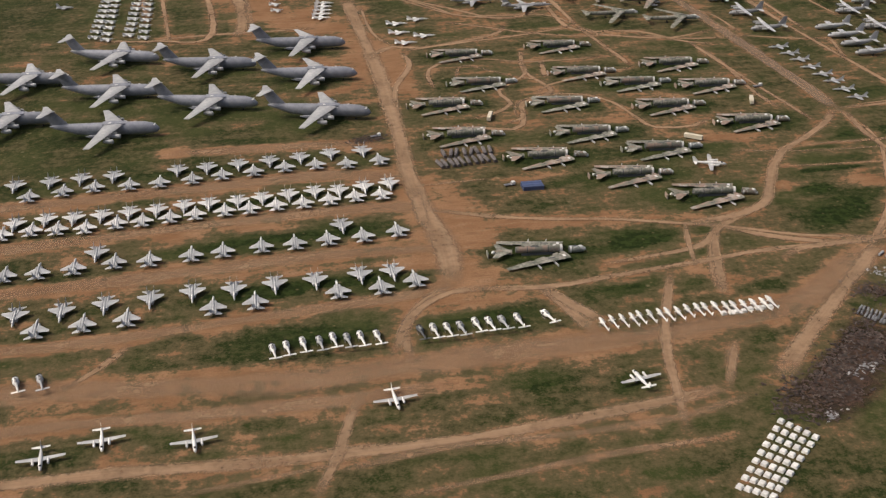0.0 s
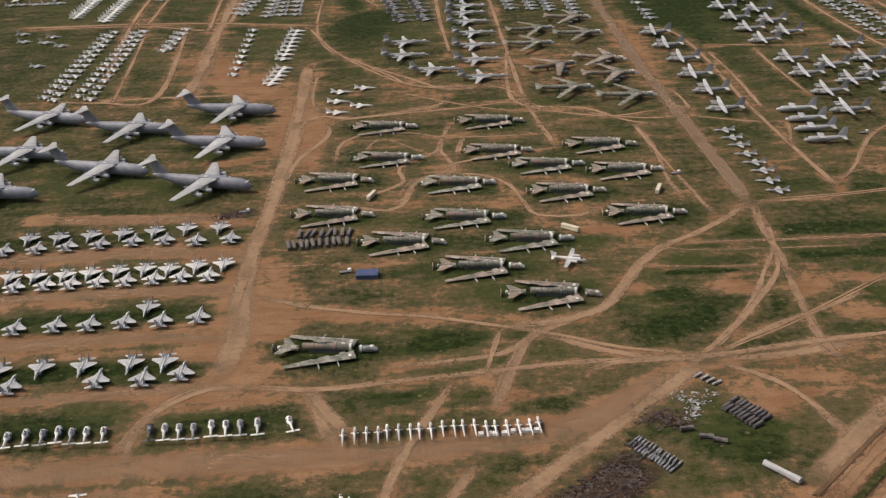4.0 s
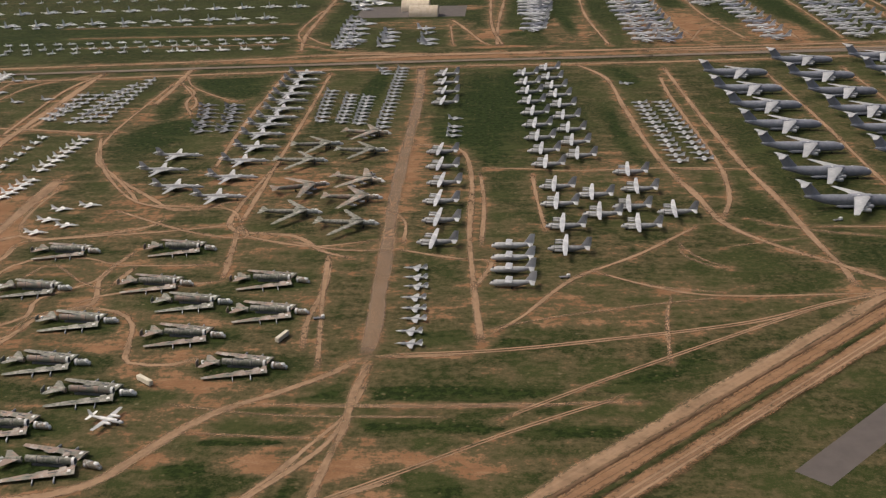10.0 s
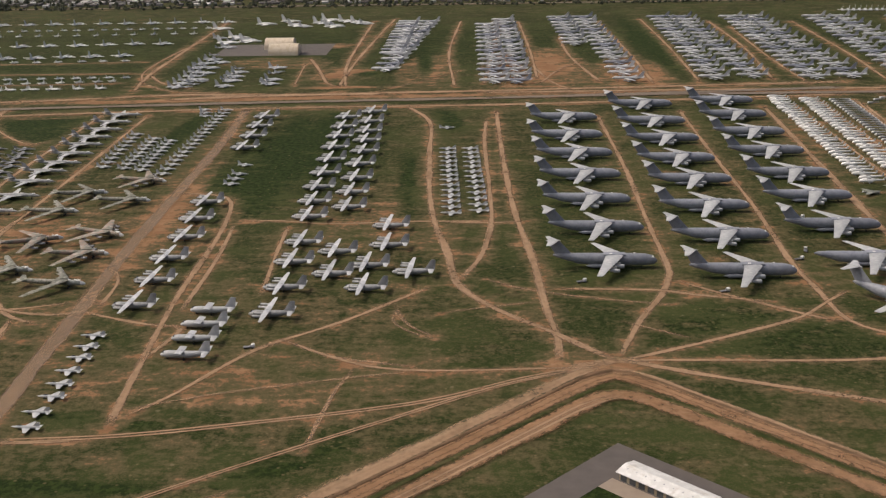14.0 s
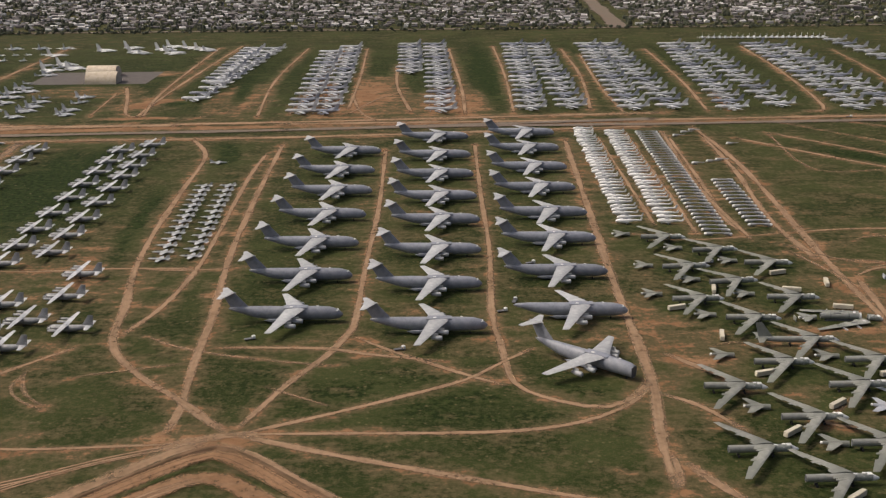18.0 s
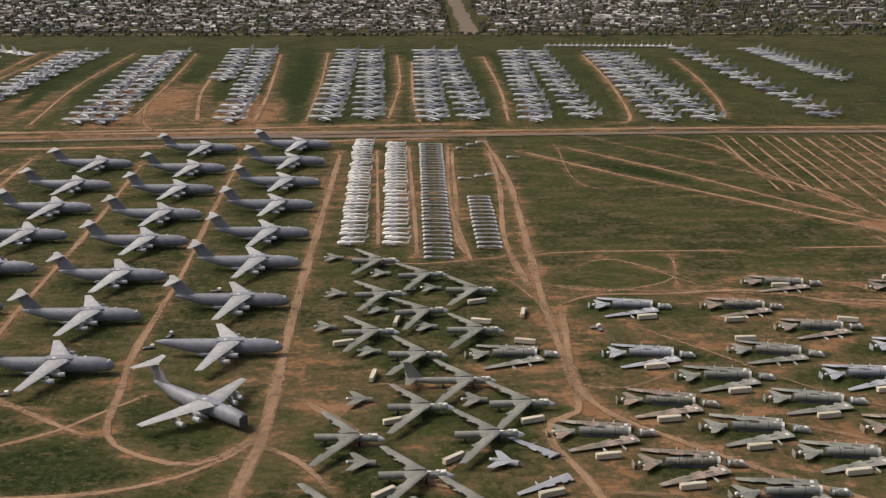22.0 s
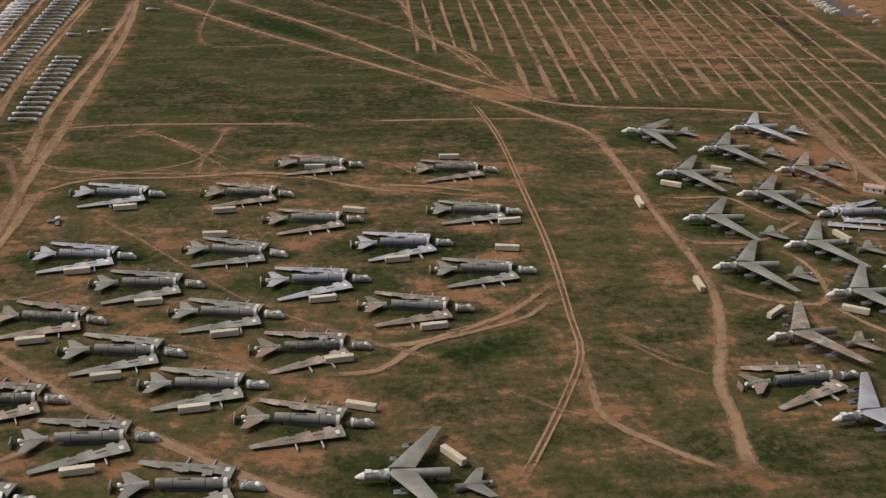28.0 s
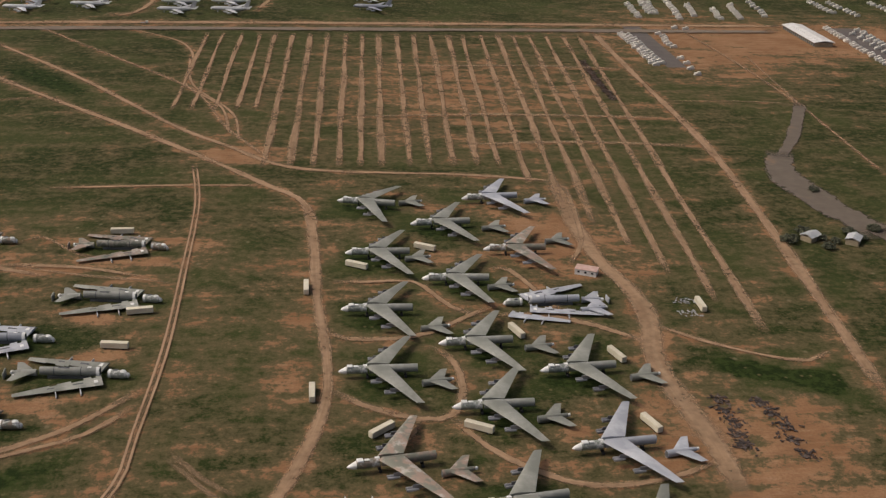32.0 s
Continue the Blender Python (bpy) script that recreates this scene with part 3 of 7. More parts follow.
dirt_track(4, (302, 430), (299, 402), (297, 388))
strip("road", [(286, 1148), (293, 1014), (295, 883), (297, 768), (301, 679), (304, 607), (306, 562), (306, 533)], 8, PAVED, "old grey paved road dusted with soil", "road")
faint_track(13, (286, 1148), (293, 1014), (295, 883), (297, 768), (301, 679), (304, 607), (306, 562), (306, 533))
dirt_track(5, (161, 1137), (162, 986), (164, 911), (169, 817))
dirt_track(5, (203, 1132), (207, 982), (209, 858), (211, 761), (212, 709))
dirt_track(4, (212, 709), (196, 736), (144, 744), (130, 764), (103, 808), (79, 845), (66, 920), (65, 1098))
dirt_track(4, (212, 709), (216, 691), (237, 677), (263, 669), (295, 679))
dirt_track(5, (212, 709), (198, 703), (172, 695), (138, 689), (108, 683), (91, 677))
dirt_track(5, (212, 704), (218, 654), (222, 619))
dirt_track(5, (91, 677), (92, 650), (79, 616), (74, 584))
dirt_track(4, (158, 647), (156, 621), (135, 597), (137, 575), (122, 561), (109, 558))
dirt_track(4, (216, 643), (191, 641), (159, 643), (138, 653), (109, 649), (100, 632), (100, 607))
dirt_track(4, (222, 619), (194, 611), (165, 600), (155, 587))
dirt_track(5, (273, 647), (276, 608), (274, 570), (277, 537))
dirt_track(5, (155, 587), (179, 581), (192, 566), (198, 539), (203, 526), (223, 524), (236, 534))
dirt_track(4, (128, 547), (138, 553), (141, 567))
dirt_track(4, (171, 642), (166, 612))
dirt_track(7, (306, 533), (292, 515), (269, 495), (255, 485), (241, 467), (232, 450), (220, 430), (200, 420), (178, 418))
dirt_track(5, (306, 533), (322, 532), (353, 535))
dirt_track(4, (307, 533), (305, 495), (300, 459), (276, 420), (251, 389), (242, 378))
dirt_track(5, (303, 459), (300, 424), (299, 397), (303, 379))
rut_track(3, (416, 498), (369, 468), (331, 440), (292, 412), (267, 397), (255, 389))
dirt_track(5, (205, 378), (216, 386), (255, 389), (295, 396), (335, 402), (390, 411))
faint_track(3, (241, 466), (278, 463), (303, 462))
dirt_track(4, (178, 418), (173, 400), (168, 378))
dirt_track(4, (180, 417), (201, 408), (223, 397), (255, 389))
faint_track(3, (69, 479), (91, 480), (108, 481))
dirt_track(8, (67, 434), (68, 482))
bare_lane(9, (-10, 923), (-3, 837), (0, 775), (1, 726))
dirt_track(5, (-73, 932), (-68, 1076), (-23, 1134))
dirt_track(6, (-165, 936), (-78, 934), (-8, 926), (-19, 1125))
dirt_track(5, (-74, 728), (-41, 738), (45, 738))
dirt_track(4, (-52, 729), (-62, 848), (-70, 923))
dirt_track(4, (296, 732), (308, 709), (310, 669))
dirt_track(4, (287, 517), (278, 589), (271, 659))
dirt_track(4, (242, 680), (269, 666), (288, 662), (303, 664))
dirt_track(4, (214, 704), (219, 683), (183, 695), (127, 735))
faint_track(3, (264, 489), (305, 487), (332, 489))
dirt_track(4, (310, 528), (305, 502), (305, 474), (303, 453))
dirt_track(4, (303, 666), (332, 653), (353, 646))
faint_track(3, (112, 604), (123, 643), (148, 619), (170, 604))
faint_track(3, (135, 551), (141, 576), (167, 589))
dirt_track(5, (189, 413), (176, 418), (147, 428), (124, 433), (100, 440), (71, 453))

# tracks in the middle
dirt_track(5, (294, 875), (319, 873), (336, 856), (344, 791), (346, 687), (351, 606), (356, 544))
dirt_track(4, (359, 554), (374, 574), (400, 620), (435, 653), (475, 700))
dirt_track(4, (348, 648), (359, 643), (349, 602))
faint_track(3, (274, 489), (305, 487), (350, 487), (393, 489))
dirt_track(4, (349, 807), (353, 742), (353, 665))
faint_track(3, (408, 632), (437, 612), (477, 601))
faint_track(3, (447, 602), (439, 562), (437, 523))
faint_track(3, (336, 490), (368, 489), (424, 492))
dirt_track(4, (351, 814), (378, 814), (407, 808), (463, 812), (507, 811))
dirt_track(4, (383, 804), (385, 750), (389, 687))
faint_track(3, (462, 674), (459, 655), (468, 641), (483, 630))
faint_track(3, (502, 712), (524, 696), (563, 682), (598, 674))
dirt_track(3, (409, 632), (445, 606), (476, 598), (526, 600), (546, 602))
faint_track(3, (357, 560), (393, 575), (436, 588), (476, 598))
rut_track(4, (313, 533), (362, 538), (407, 548), (476, 567), (520, 590), (549, 602))
rut_track(3, (363, 476), (411, 513), (464, 551), (512, 584), (538, 596))
faint_track(3, (442, 589), (439, 551), (435, 523))
dirt_track(9, (533, 593), (546, 603), (567, 609), (577, 605))
faint_track(3, (290, 489), (333, 488), (378, 490))
dirt_track(6, (509, 1135), (514, 968), (520, 838), (529, 742), (533, 676), (537, 633), (536, 606))
dirt_track(5, (501, 1097), (500, 1018), (504, 898), (506, 812), (501, 751), (490, 710))
dirt_track(6, (428, 1157), (453, 1091), (459, 986), (465, 874), (472, 807), (482, 752), (489, 704), (508, 670), (536, 639), (553, 618), (564, 608))
dirt_track(5, (595, 1110), (600, 936), (600, 815), (601, 733), (599, 713), (592, 688), (578, 656), (563, 611))
dirt_track(4, (601, 710), (616, 695), (634, 680), (658, 661), (672, 652))
dirt_track(5, (667, 1128), (668, 963), (670, 845), (668, 740), (671, 694), (675, 655), (692, 637), (712, 631), (727, 645), (735, 667))
dirt_track(7, (742, 1142), (738, 961), (735, 832), (734, 730), (734, 680), (733, 648), (728, 600), (727, 564))
dirt_track(4, (563, 608), (585, 619), (620, 638), (653, 658), (672, 679), (686, 694))
dirt_track(4, (538, 696), (559, 696), (592, 694), (608, 688), (647, 678))
dirt_track(4, (471, 811), (497, 808), (529, 811))
dirt_track(5, (563, 609), (598, 594), (630, 582), (671, 567), (709, 554), (726, 546))
faint_track(3, (481, 664), (510, 673), (530, 679))
faint_track(3, (458, 677), (462, 661), (469, 646), (481, 634))
faint_track(3, (568, 653), (599, 633))
dirt_track(4, (560, 609), (601, 609), (652, 609), (683, 612), (707, 622), (725, 639), (733, 655))
dirt_track(4, (730, 592), (730, 576), (728, 564))

# tracks in the east
dirt_track(6, (858, 1153), (856, 1022), (848, 901), (853, 814))
dirt_track(5, (733, 645), (749, 631), (764, 605))
dirt_track(7, (856, 1192), (862, 1105), (864, 1016), (860, 881), (857, 783), (858, 709), (860, 678))
dirt_track(5, (829, 1148), (824, 987), (820, 906), (825, 869))
dirt_track(3, (752, 872), (793, 857), (854, 870), (896, 876), (985, 875))
faint_track(3, (914, 1165), (915, 1030), (975, 1027))
dirt_track(5, (733, 585), (745, 563), (753, 554))
dirt_track(5, (857, 692), (855, 669), (843, 660), (842, 641), (850, 616), (854, 593), (854, 580), (862, 560), (875, 548))
dirt_track(5, (854, 580), (843, 558), (833, 550))
dirt_track(5, (795, 1170), (796, 958), (796, 863))
dirt_track(5, (827, 1169), (820, 984), (826, 855))
dirt_track(4, (770, 1151), (773, 959), (774, 884))
faint_track(3, (837, 852), (870, 815), (910, 809), (951, 801))
faint_track(3, (869, 801), (927, 824), (940, 873))
dirt_track(5, (743, 687), (762, 663), (774, 649))
faint_track(3, (794, 611), (809, 634), (821, 642))
faint_track(4, (840, 838), (852, 803), (863, 764))
dirt_track(6, (859, 732), (859, 710), (859, 690), (868, 666), (887, 645), (913, 620), (936, 602), (963, 581), (985, 566), (1005, 551), (1022, 545), (1042, 534))
dirt_track(4, (1071, 694), (1052, 672), (1031, 659), (1014, 651), (996, 651))
dirt_track(4, (864, 788), (884, 803), (921, 804), (965, 808), (1000, 791), (1024, 781))
faint_track(3, (878, 749), (899, 719), (917, 713))
dirt_track(4, (917, 612), (909, 604), (895, 594), (888, 591))
faint_track(4, (851, 606), (865, 605), (881, 601))
faint_track(3, (955, 608), (962, 618), (971, 627))
dirt_track(4, (833, 543), (843, 555), (856, 562), (870, 555), (880, 543))
dirt_track(4, (1005, 551), (1008, 543), (1001, 533))
faint_track(3, (923, 838), (931, 833), (930, 802))
faint_track(3, (883, 852), (906, 860), (938, 821), (948, 803))
faint_track(4, (903, 674), (915, 660), (935, 655), (954, 645), (972, 633), (986, 628))
faint_track(3, (851, 700), (869, 690), (886, 694), (904, 708))
faint_track(3, (768, 694), (779, 698), (789, 693))
dirt_track(4, (786, 623), (800, 612), (810, 612))
faint_track(4, (938, 589), (951, 575))
dirt_track(3, (1004, 878), (1062, 880), (1103, 879))
dirt_track(6, (881, 1139), (948, 1056), (1019, 979), (1072, 919), (1103, 881), (1122, 855), (1126, 809), (1127, 757), (1130, 713), (1129, 681), (1121, 649), (1111, 621), (1109, 600), (1106, 583), (1106, 570))
dirt_track(5, (914, 1157), (984, 1070), (1051, 973), (1081, 939), (1108, 909), (1137, 898), (1198, 892), (1244, 882))
dirt_track(3, (1046, 1124), (1054, 1055), (1081, 996), (1088, 945))
rut_track(3.6, (1068, 910), (1074, 856), (1075, 784), (1075, 721), (1072, 667), (1070, 641), (1058, 612), (1042, 580), (1039, 575))
dirt_track(4, (1070, 641), (1069, 615), (1070, 602), (1087, 584), (1101, 573))
dirt_track(4, (1070, 684), (1057, 668), (1036, 658), (1017, 650), (1002, 635), (981, 633))
faint_track(3, (863, 819), (901, 810), (939, 808), (976, 801), (1003, 793))
faint_track(3, (894, 762), (926, 724), (957, 686), (991, 660), (1016, 644), (1025, 637))
dirt_track(4, (1003, 793), (1038, 788), (1062, 778))
faint_track(3, (1073, 811), (1039, 798), (1014, 820), (1004, 813))
faint_track(3, (897, 870), (945, 823))
faint_track(3, (1082, 655), (1100, 632), (1114, 624))
faint_track(3, (1040, 623), (1056, 609), (1068, 603))
faint_track(4, (927, 1212), (996, 1123), (1055, 1043), (1079, 971), (1105, 915))
dirt_track(3, (992, 1205), (1036, 1163), (1050, 1109), (1050, 1055), (1074, 1008), (1082, 956))
dirt_track(11, (1243, 883), (1241, 832), (1243, 789), (1249, 757), (1249, 733), (1243, 704), (1245, 671), (1247, 651), (1247, 634), (1246, 625))
dirt_track(4, (1249, 732), (1262, 719), (1282, 706), (1297, 701), (1308, 708))
dirt_track(7, (1336, 1198), (1336, 1071), (1337, 934), (1329, 823), (1320, 734), (1314, 677))
dirt_track(4, (1133, 772), (1147, 771), (1164, 771), (1171, 760), (1177, 748), (1187, 740))
dirt_track(4, (1129, 734), (1136, 725), (1154, 724), (1167, 728), (1183, 741), (1195, 749))
dirt_track(4, (1130, 691), (1141, 680), (1158, 671), (1169, 673), (1174, 688), (1173, 707), (1166, 718))
dirt_track(4, (1168, 672), (1177, 655), (1190, 641), (1205, 633), (1227, 635), (1247, 644))
dirt_track(4, (1158, 671), (1153, 657))
dirt_track(4, (1187, 740), (1208, 740), (1229, 730), (1244, 716))
dirt_track(4, (1219, 739), (1204, 780), (1195, 780))
faint_track(3, (1003, 793), (1038, 781), (1066, 775), (1073, 772))
faint_track(3, (1083, 658), (1094, 643), (1104, 634))
dirt_track(3, (1247, 875), (1241, 813), (1230, 784))
faint_track(3, (1340, 1019), (1383, 1019), (1420, 1013))
faint_track(3, (1430, 1131), (1421, 1007), (1416, 888))
faint_track(4, (1404, 1238), (1416, 1115), (1421, 1007))
dirt_track(6, (864, 787), (863, 764), (857, 690))

# tracks of the far fields and round the stripped bombers
dirt_track(6.4, (-38, 935), (-25, 742), (-60, 732), (-100, 741))
dirt_track(10.9, (-16, 1142), (-10, 897), (-5, 764), (-10, 729))
dirt_track(7.3, (-180, 940), (-86, 940), (-14, 932), (58, 916), (70, 924))
dirt_track(5.5, (-90, 1112), (-87, 958), (-69, 782))
dirt_track(12.6, (-315, 1148), (49, 1187), (206, 1214), (286, 1209), (425, 1216), (533, 1223), (843, 1248))
dirt_track(10.9, (-271, 1088), (72, 1126), (296, 1149), (530, 1157), (824, 1188))
dirt_track(12.6, (492, 1211), (641, 1215), (841, 1216), (1043, 1224), (1497, 1226))
faint_track(4, (395, 1225), (439, 1278), (476, 1336))
dirt_track(17.4, (199, 1191), (296, 1207), (408, 1211))
dirt_track(4.7, (-148, 1397), (-15, 1398), (120, 1406))
dirt_track(4.7, (-93, 1271), (56, 1273), (144, 1280))
dirt_track(4.7, (-119, 1331), (38, 1333), (131, 1333))

# tracks between the far columns
dirt_track(8, (157, 1230), (147, 1323), (144, 1451), (142, 1583), (140, 1741))
dirt_track(6, (147, 1323), (175, 1274), (217, 1238))
dirt_track(6, (362, 1248), (343, 1264), (322, 1345), (301, 1420))
dirt_track(6, (356, 1248), (356, 1378), (364, 1611), (371, 1746))
dirt_track(4, (311, 1251), (302, 1382))
dirt_track(5, (546, 1365), (563, 1265), (581, 1221))
dirt_track(4, (551, 1251), (574, 1328), (602, 1379))
dirt_track(8, (72, 1003), (71, 1063), (67, 1130), (64, 1160))
dirt_track(4, (67, 1130), (89, 1073), (135, 1020), (151, 1029))
dirt_track(4, (71, 1095), (104, 1021), (109, 980))
dirt_track(4, (75, 1088), (94, 1053), (98, 1011), (116, 962))
dirt_track(4, (59, 912), (85, 836), (120, 771), (146, 742), (184, 730))
dirt_track(5, (-18, 907), (-23, 987), (-26, 1071), (-14, 1143))
dirt_track(4, (154, 1273), (136, 1342), (137, 1457), (149, 1567))
dirt_track(5, (154, 1273), (196, 1232), (255, 1219))
dirt_track(6, (661, 1241), (658, 1403), (644, 1698))
dirt_track(6, (585, 1561), (591, 1408), (611, 1257))
dirt_track(5, (706, 1251), (707, 1471), (702, 1719))
dirt_track(6, (778, 1259), (790, 1465), (788, 1685))
dirt_track(5, (807, 1244), (803, 1392), (806, 1634))
dirt_track(6, (885, 1252), (893, 1420), (894, 1676))
dirt_track(6, (971, 1247), (997, 1272), (1015, 1486), (1019, 1691))
dirt_track(5, (905, 1251), (912, 1352))
dirt_track(5, (1084, 1266), (1103, 1371), (1118, 1518), (1124, 1656))
dirt_track(6, (497, 1252), (505, 1414), (513, 1710))
dirt_track(6, (362, 1247), (348, 1392), (343, 1725))
dirt_track(5, (469, 1241), (456, 1453), (462, 1714))
dirt_track(5, (550, 1274), (548, 1446), (539, 1707))

# ploughed rows of the fallow field
for k in range(23):
    x = 1052 + 12.3 * k + random.uniform(-1.0, 1.0)
    foot = 1000 if k < 5 else 903 if k < 16 else 903 - (k - 15) * 26
    lean = 0.028 + 0.002 * k
    points = [(x - lean * (1192 - y) + random.uniform(-0.5, 0.5), y) for y in np.linspace(1192, foot, 8)]
    strip("fallow_row", points, 5.0 if k > 4 else 4.0, FALLOW, "bare earth row across the fallow field", "track", 0.2)
for x0, x1, y in ((1190, 1335, 1098), (1150, 1330, 988), (1205, 1330, 938)):
    faint_track(6, (x0, y), ((x0 + x1) / 2, y + 3), (x1, y - 4))

# the paved roads
strip("road", [(-297, 1123), (61, 1155), (292, 1174), (531, 1188), (834, 1220)], 11.1, PAVED, "narrow grey paved road dusted with soil", "road")
strip("road", [(497, 1186), (642, 1195), (838, 1197), (1037, 1204), (1482, 1206)], 11.1, PAVED, "narrow grey paved road dusted with soil", "road")
strip("road", [(1423, 1016), (1404, 975), (1388, 943), (1366, 905), (1361, 880), (1366, 845), (1378, 809), (1384, 780)], 8, OLD_PAVED, "grey paved spur ending in the field", "road")
strip("road", [(1374, 925), (1362, 890), (1366, 850), (1378, 806)], 20, OLD_PAVED, "widened end of the grey paved spur", "road")


# ---- aircraft ----
def sides(parent, name, stations, material, label="", parts=("left", "right")):
    for s in (1, -1):
        bm = bmesh.new()
        panel(bm, [(x, y * s, z, c, t) for x, y, z, c, t in stations])
        part(name, bm, material, parent, label)


def fin(parent, stations, material, label="", name="fin", y=0.0):
    bm = bmesh.new()
    panel(bm, stations, True, (0, y, 0))
    return part(name, bm, material, parent, label)


def gear(parent, legs, wheel=0.5, height=2.0):
    """Landing gear: a strut on a wide wheel for each leg."""
    bm = bmesh.new()
    last = None
    for x, y in legs:
        rings = []
        for z, hx, hy in ((0.0, wheel * 0.6, 0.45), (wheel, wheel, 0.5), (wheel * 1.9, wheel * 0.5, 0.4), (wheel * 2.0, 0.16, 0.16), (height, 0.16, 0.16)):
            rings.append([bm.verts.new((x + a * hx, y + b * hy, z)) for a, b in ((-1, -1), (1, -1), (1, 1), (-1, 1))])
        for a, b in zip(rings, rings[1:]):
            for k in range(4):
                bm.faces.new((a[k], a[(k + 1) % 4], b[(k + 1) % 4], b[k]))
        bm.faces.new(rings[0])
        bm.faces.new(rings[-1])
        if last:
            bm.faces.new((last[0], last[1], rings[-1][3], rings[-1][2]))
        last = rings[-1]
    part("landing_gear", bm, TYRE, parent, "", 0)


def hull(parent, rings, material, n=14, name="fuselage", label=""):
    return part(name, loft(bmesh.new(), rings, n), material, parent, label)


def pods(parent, spots, length, radius, material, name="engine", pylon=0.0):
    for x, y, z in spots:
        bm = pod(bmesh.new(), x, y, z, length, radius)
        if pylon:
            box(bm, length * 0.6, 0.25, pylon, (x - length * 0.15, y, z + radius + pylon / 2 - 0.1))
        part(name, bm, material, parent)


def patch(parent, name, x, y, z, sx, sy, sz, material, turn=0, label=""):
    bm = bmesh.new()
    box(bm, sx, sy, sz, (x, y, z), turn, min(sx, sy, sz) * 0.25)
    return part(name, bm, material, parent, label)


def transport(tail=True, visor=False):
    """The giant four-jet transport."""
    t = thing("transport_jet", "giant grey four-engine transport jet parked on the grass", "aircraft", "giant transport jets")
    nose = [(35.5, 5.0, 0, 0), (35.0, 5.0, 1.0, 1.2), (33.5, 5.2, 2.1, 2.5), (31, 5.6, 2.9, 3.4), (27, 5.9, 3.4, 4.1)]
    if visor:
        nose = [(29.5, 5.2, 3.0, 3.4), (27, 5.7, 3.4, 4.0)]
    hull(t, nose + [(20, 6.0, 3.55, 4.3), (-8, 6.0, 3.55, 4.3), (-18, 6.6, 3.1, 3.7), (-26, 7.8, 2.1, 2.5), (-32, 8.6, 1.1, 1.4), (-35, 8.9, 0.3, 0.4)], GREY, 18)
    if visor:
        # dark slab imitates the shade of the open hold; the hull is closed
        patch(t, "cargo_opening", 29.4, 0, 5.0, 0.4, 5.2, 5.6, DARK)
    sides(t, "wing", [(13.5, 0.5, 9.5, 12.5, 1.7), (5.5, 16, 8.0, 8.2, 1.1), (-3.5, 34, 6.0, 4.0, 0.5)], PALE, "pale grey swept wing")
    patch(t, "wing_root", 6.5, 0, 9.6, 15, 5.0, 1.5, GREY)
    pods(t, [(9.0, 12, 5.2), (9.0, -12, 5.2), (5.5, 19, 4.5), (5.5, -19, 4.5)], 6.6, 1.4, PALE, pylon=1.5)
    if tail:
        fin(t, [(-22, 9.5, 0, 11.5, 1.2), (-30.5, 18.8, 0, 8.5, 0.9)], GREY)
        sides(t, "tailplane", [(-31, 0.2, 19.2, 7.2, 0.7), (-37, 10.4, 18.8, 3.0, 0.3)], PALE, "pale grey tailplane")
        hull(t, [(-29.5, 19.1, 0, 0), (-31, 19.1, 0.7, 0.6), (-38.5, 19.1, 0.5, 0.4), (-40, 19.1, 0, 0)], PALE, 8, "tail_fairing")
    for s in (1, -1):
        hull(t, [(9, 2.2, 0, 0), (7, 2.2, 0.9, 1.2), (-9, 2.2, 0.9, 1.2), (-13, 2.4, 0, 0)], GREY, 8, "gear_fairing").location.y = s * 3.4 * UNIT
    gear(t, [(25, 0)], 0.6, 2.2)
    gear(t, [(4, -2.6), (4, 2.6)], 0.7, 2.2)
    gear(t, [(-6, -2.6), (-6, 2.6)], 0.7, 2.2)
    if not visor:
        patch(t, "cockpit_window", 32.2, 0, 8.0, 1.3, 3.4, 0.5, WHITE, 0, "windows sealed with white coating")
    patch(t, "sealed_hatch", 20, 0.8, 10.25, 1.4, 1.1, 0.14, WHITE)
    patch(t, "sealed_hatch", 4, -1.2, 10.45, 1.8, 1.6, 0.14, WHITE)
    return t


def fighter(skin=FIGHTER, label="light grey twin-tail fighter jet with sealed white canopy"):
    t = thing("fighter_jet", label, "aircraft", "fighter jets in rows")
    hull(t, [(9.7, 1.7, 0, 0), (8.6, 1.75, 0.35, 0.35), (6.5, 1.9, 0.62, 0.7), (3.5, 2.1, 0.75, 0.9), (-6.5, 2.0, 0.7, 0.7), (-8.2, 2.0, 0.3, 0.4)], skin, 10)
    for s in (1, -1):
        bm = bmesh.new()
        loft(bm, [(3.6, 1.75, 0.55, 0.85), (2, 1.75, 0.8, 0.8), (-6.5, 1.85, 0.75, 0.7), (-8.8, 1.9, 0.5, 0.5)], 8)
        for v in bm.verts:
            v.co.y += 1.15 * s
        part("engine_nacelle", bm, skin, t)
        fin(t, [(-4.2, 2.3, 0, 3.6, 0.2), (-7.0, 5.4, 0, 1.5, 0.1)], PALE, "", "tail_fin", 1.75 * s)
    sides(t, "wing", [(2.2, 1.5, 2.3, 6.8, 0.4), (-2.6, 6.5, 2.2, 1.7, 0.15)], skin)
    sides(t, "tailplane", [(-5.6, 1.5, 1.9, 3.4, 0.2), (-8.3, 4.3, 1.9, 1.1, 0.1)], skin)
    hull(t, [(7.0, 2.5, 0, 0), (5.8, 2.75, 0.45, 0.45), (4.0, 2.85, 0.45, 0.5), (2.0, 2.8, 0, 0)], WHITE, 8, "canopy")
    gear(t, [(5, 0), (-1.5, 1.3), (-1.5, -1.3)], 0.4, 1.2)
    return t


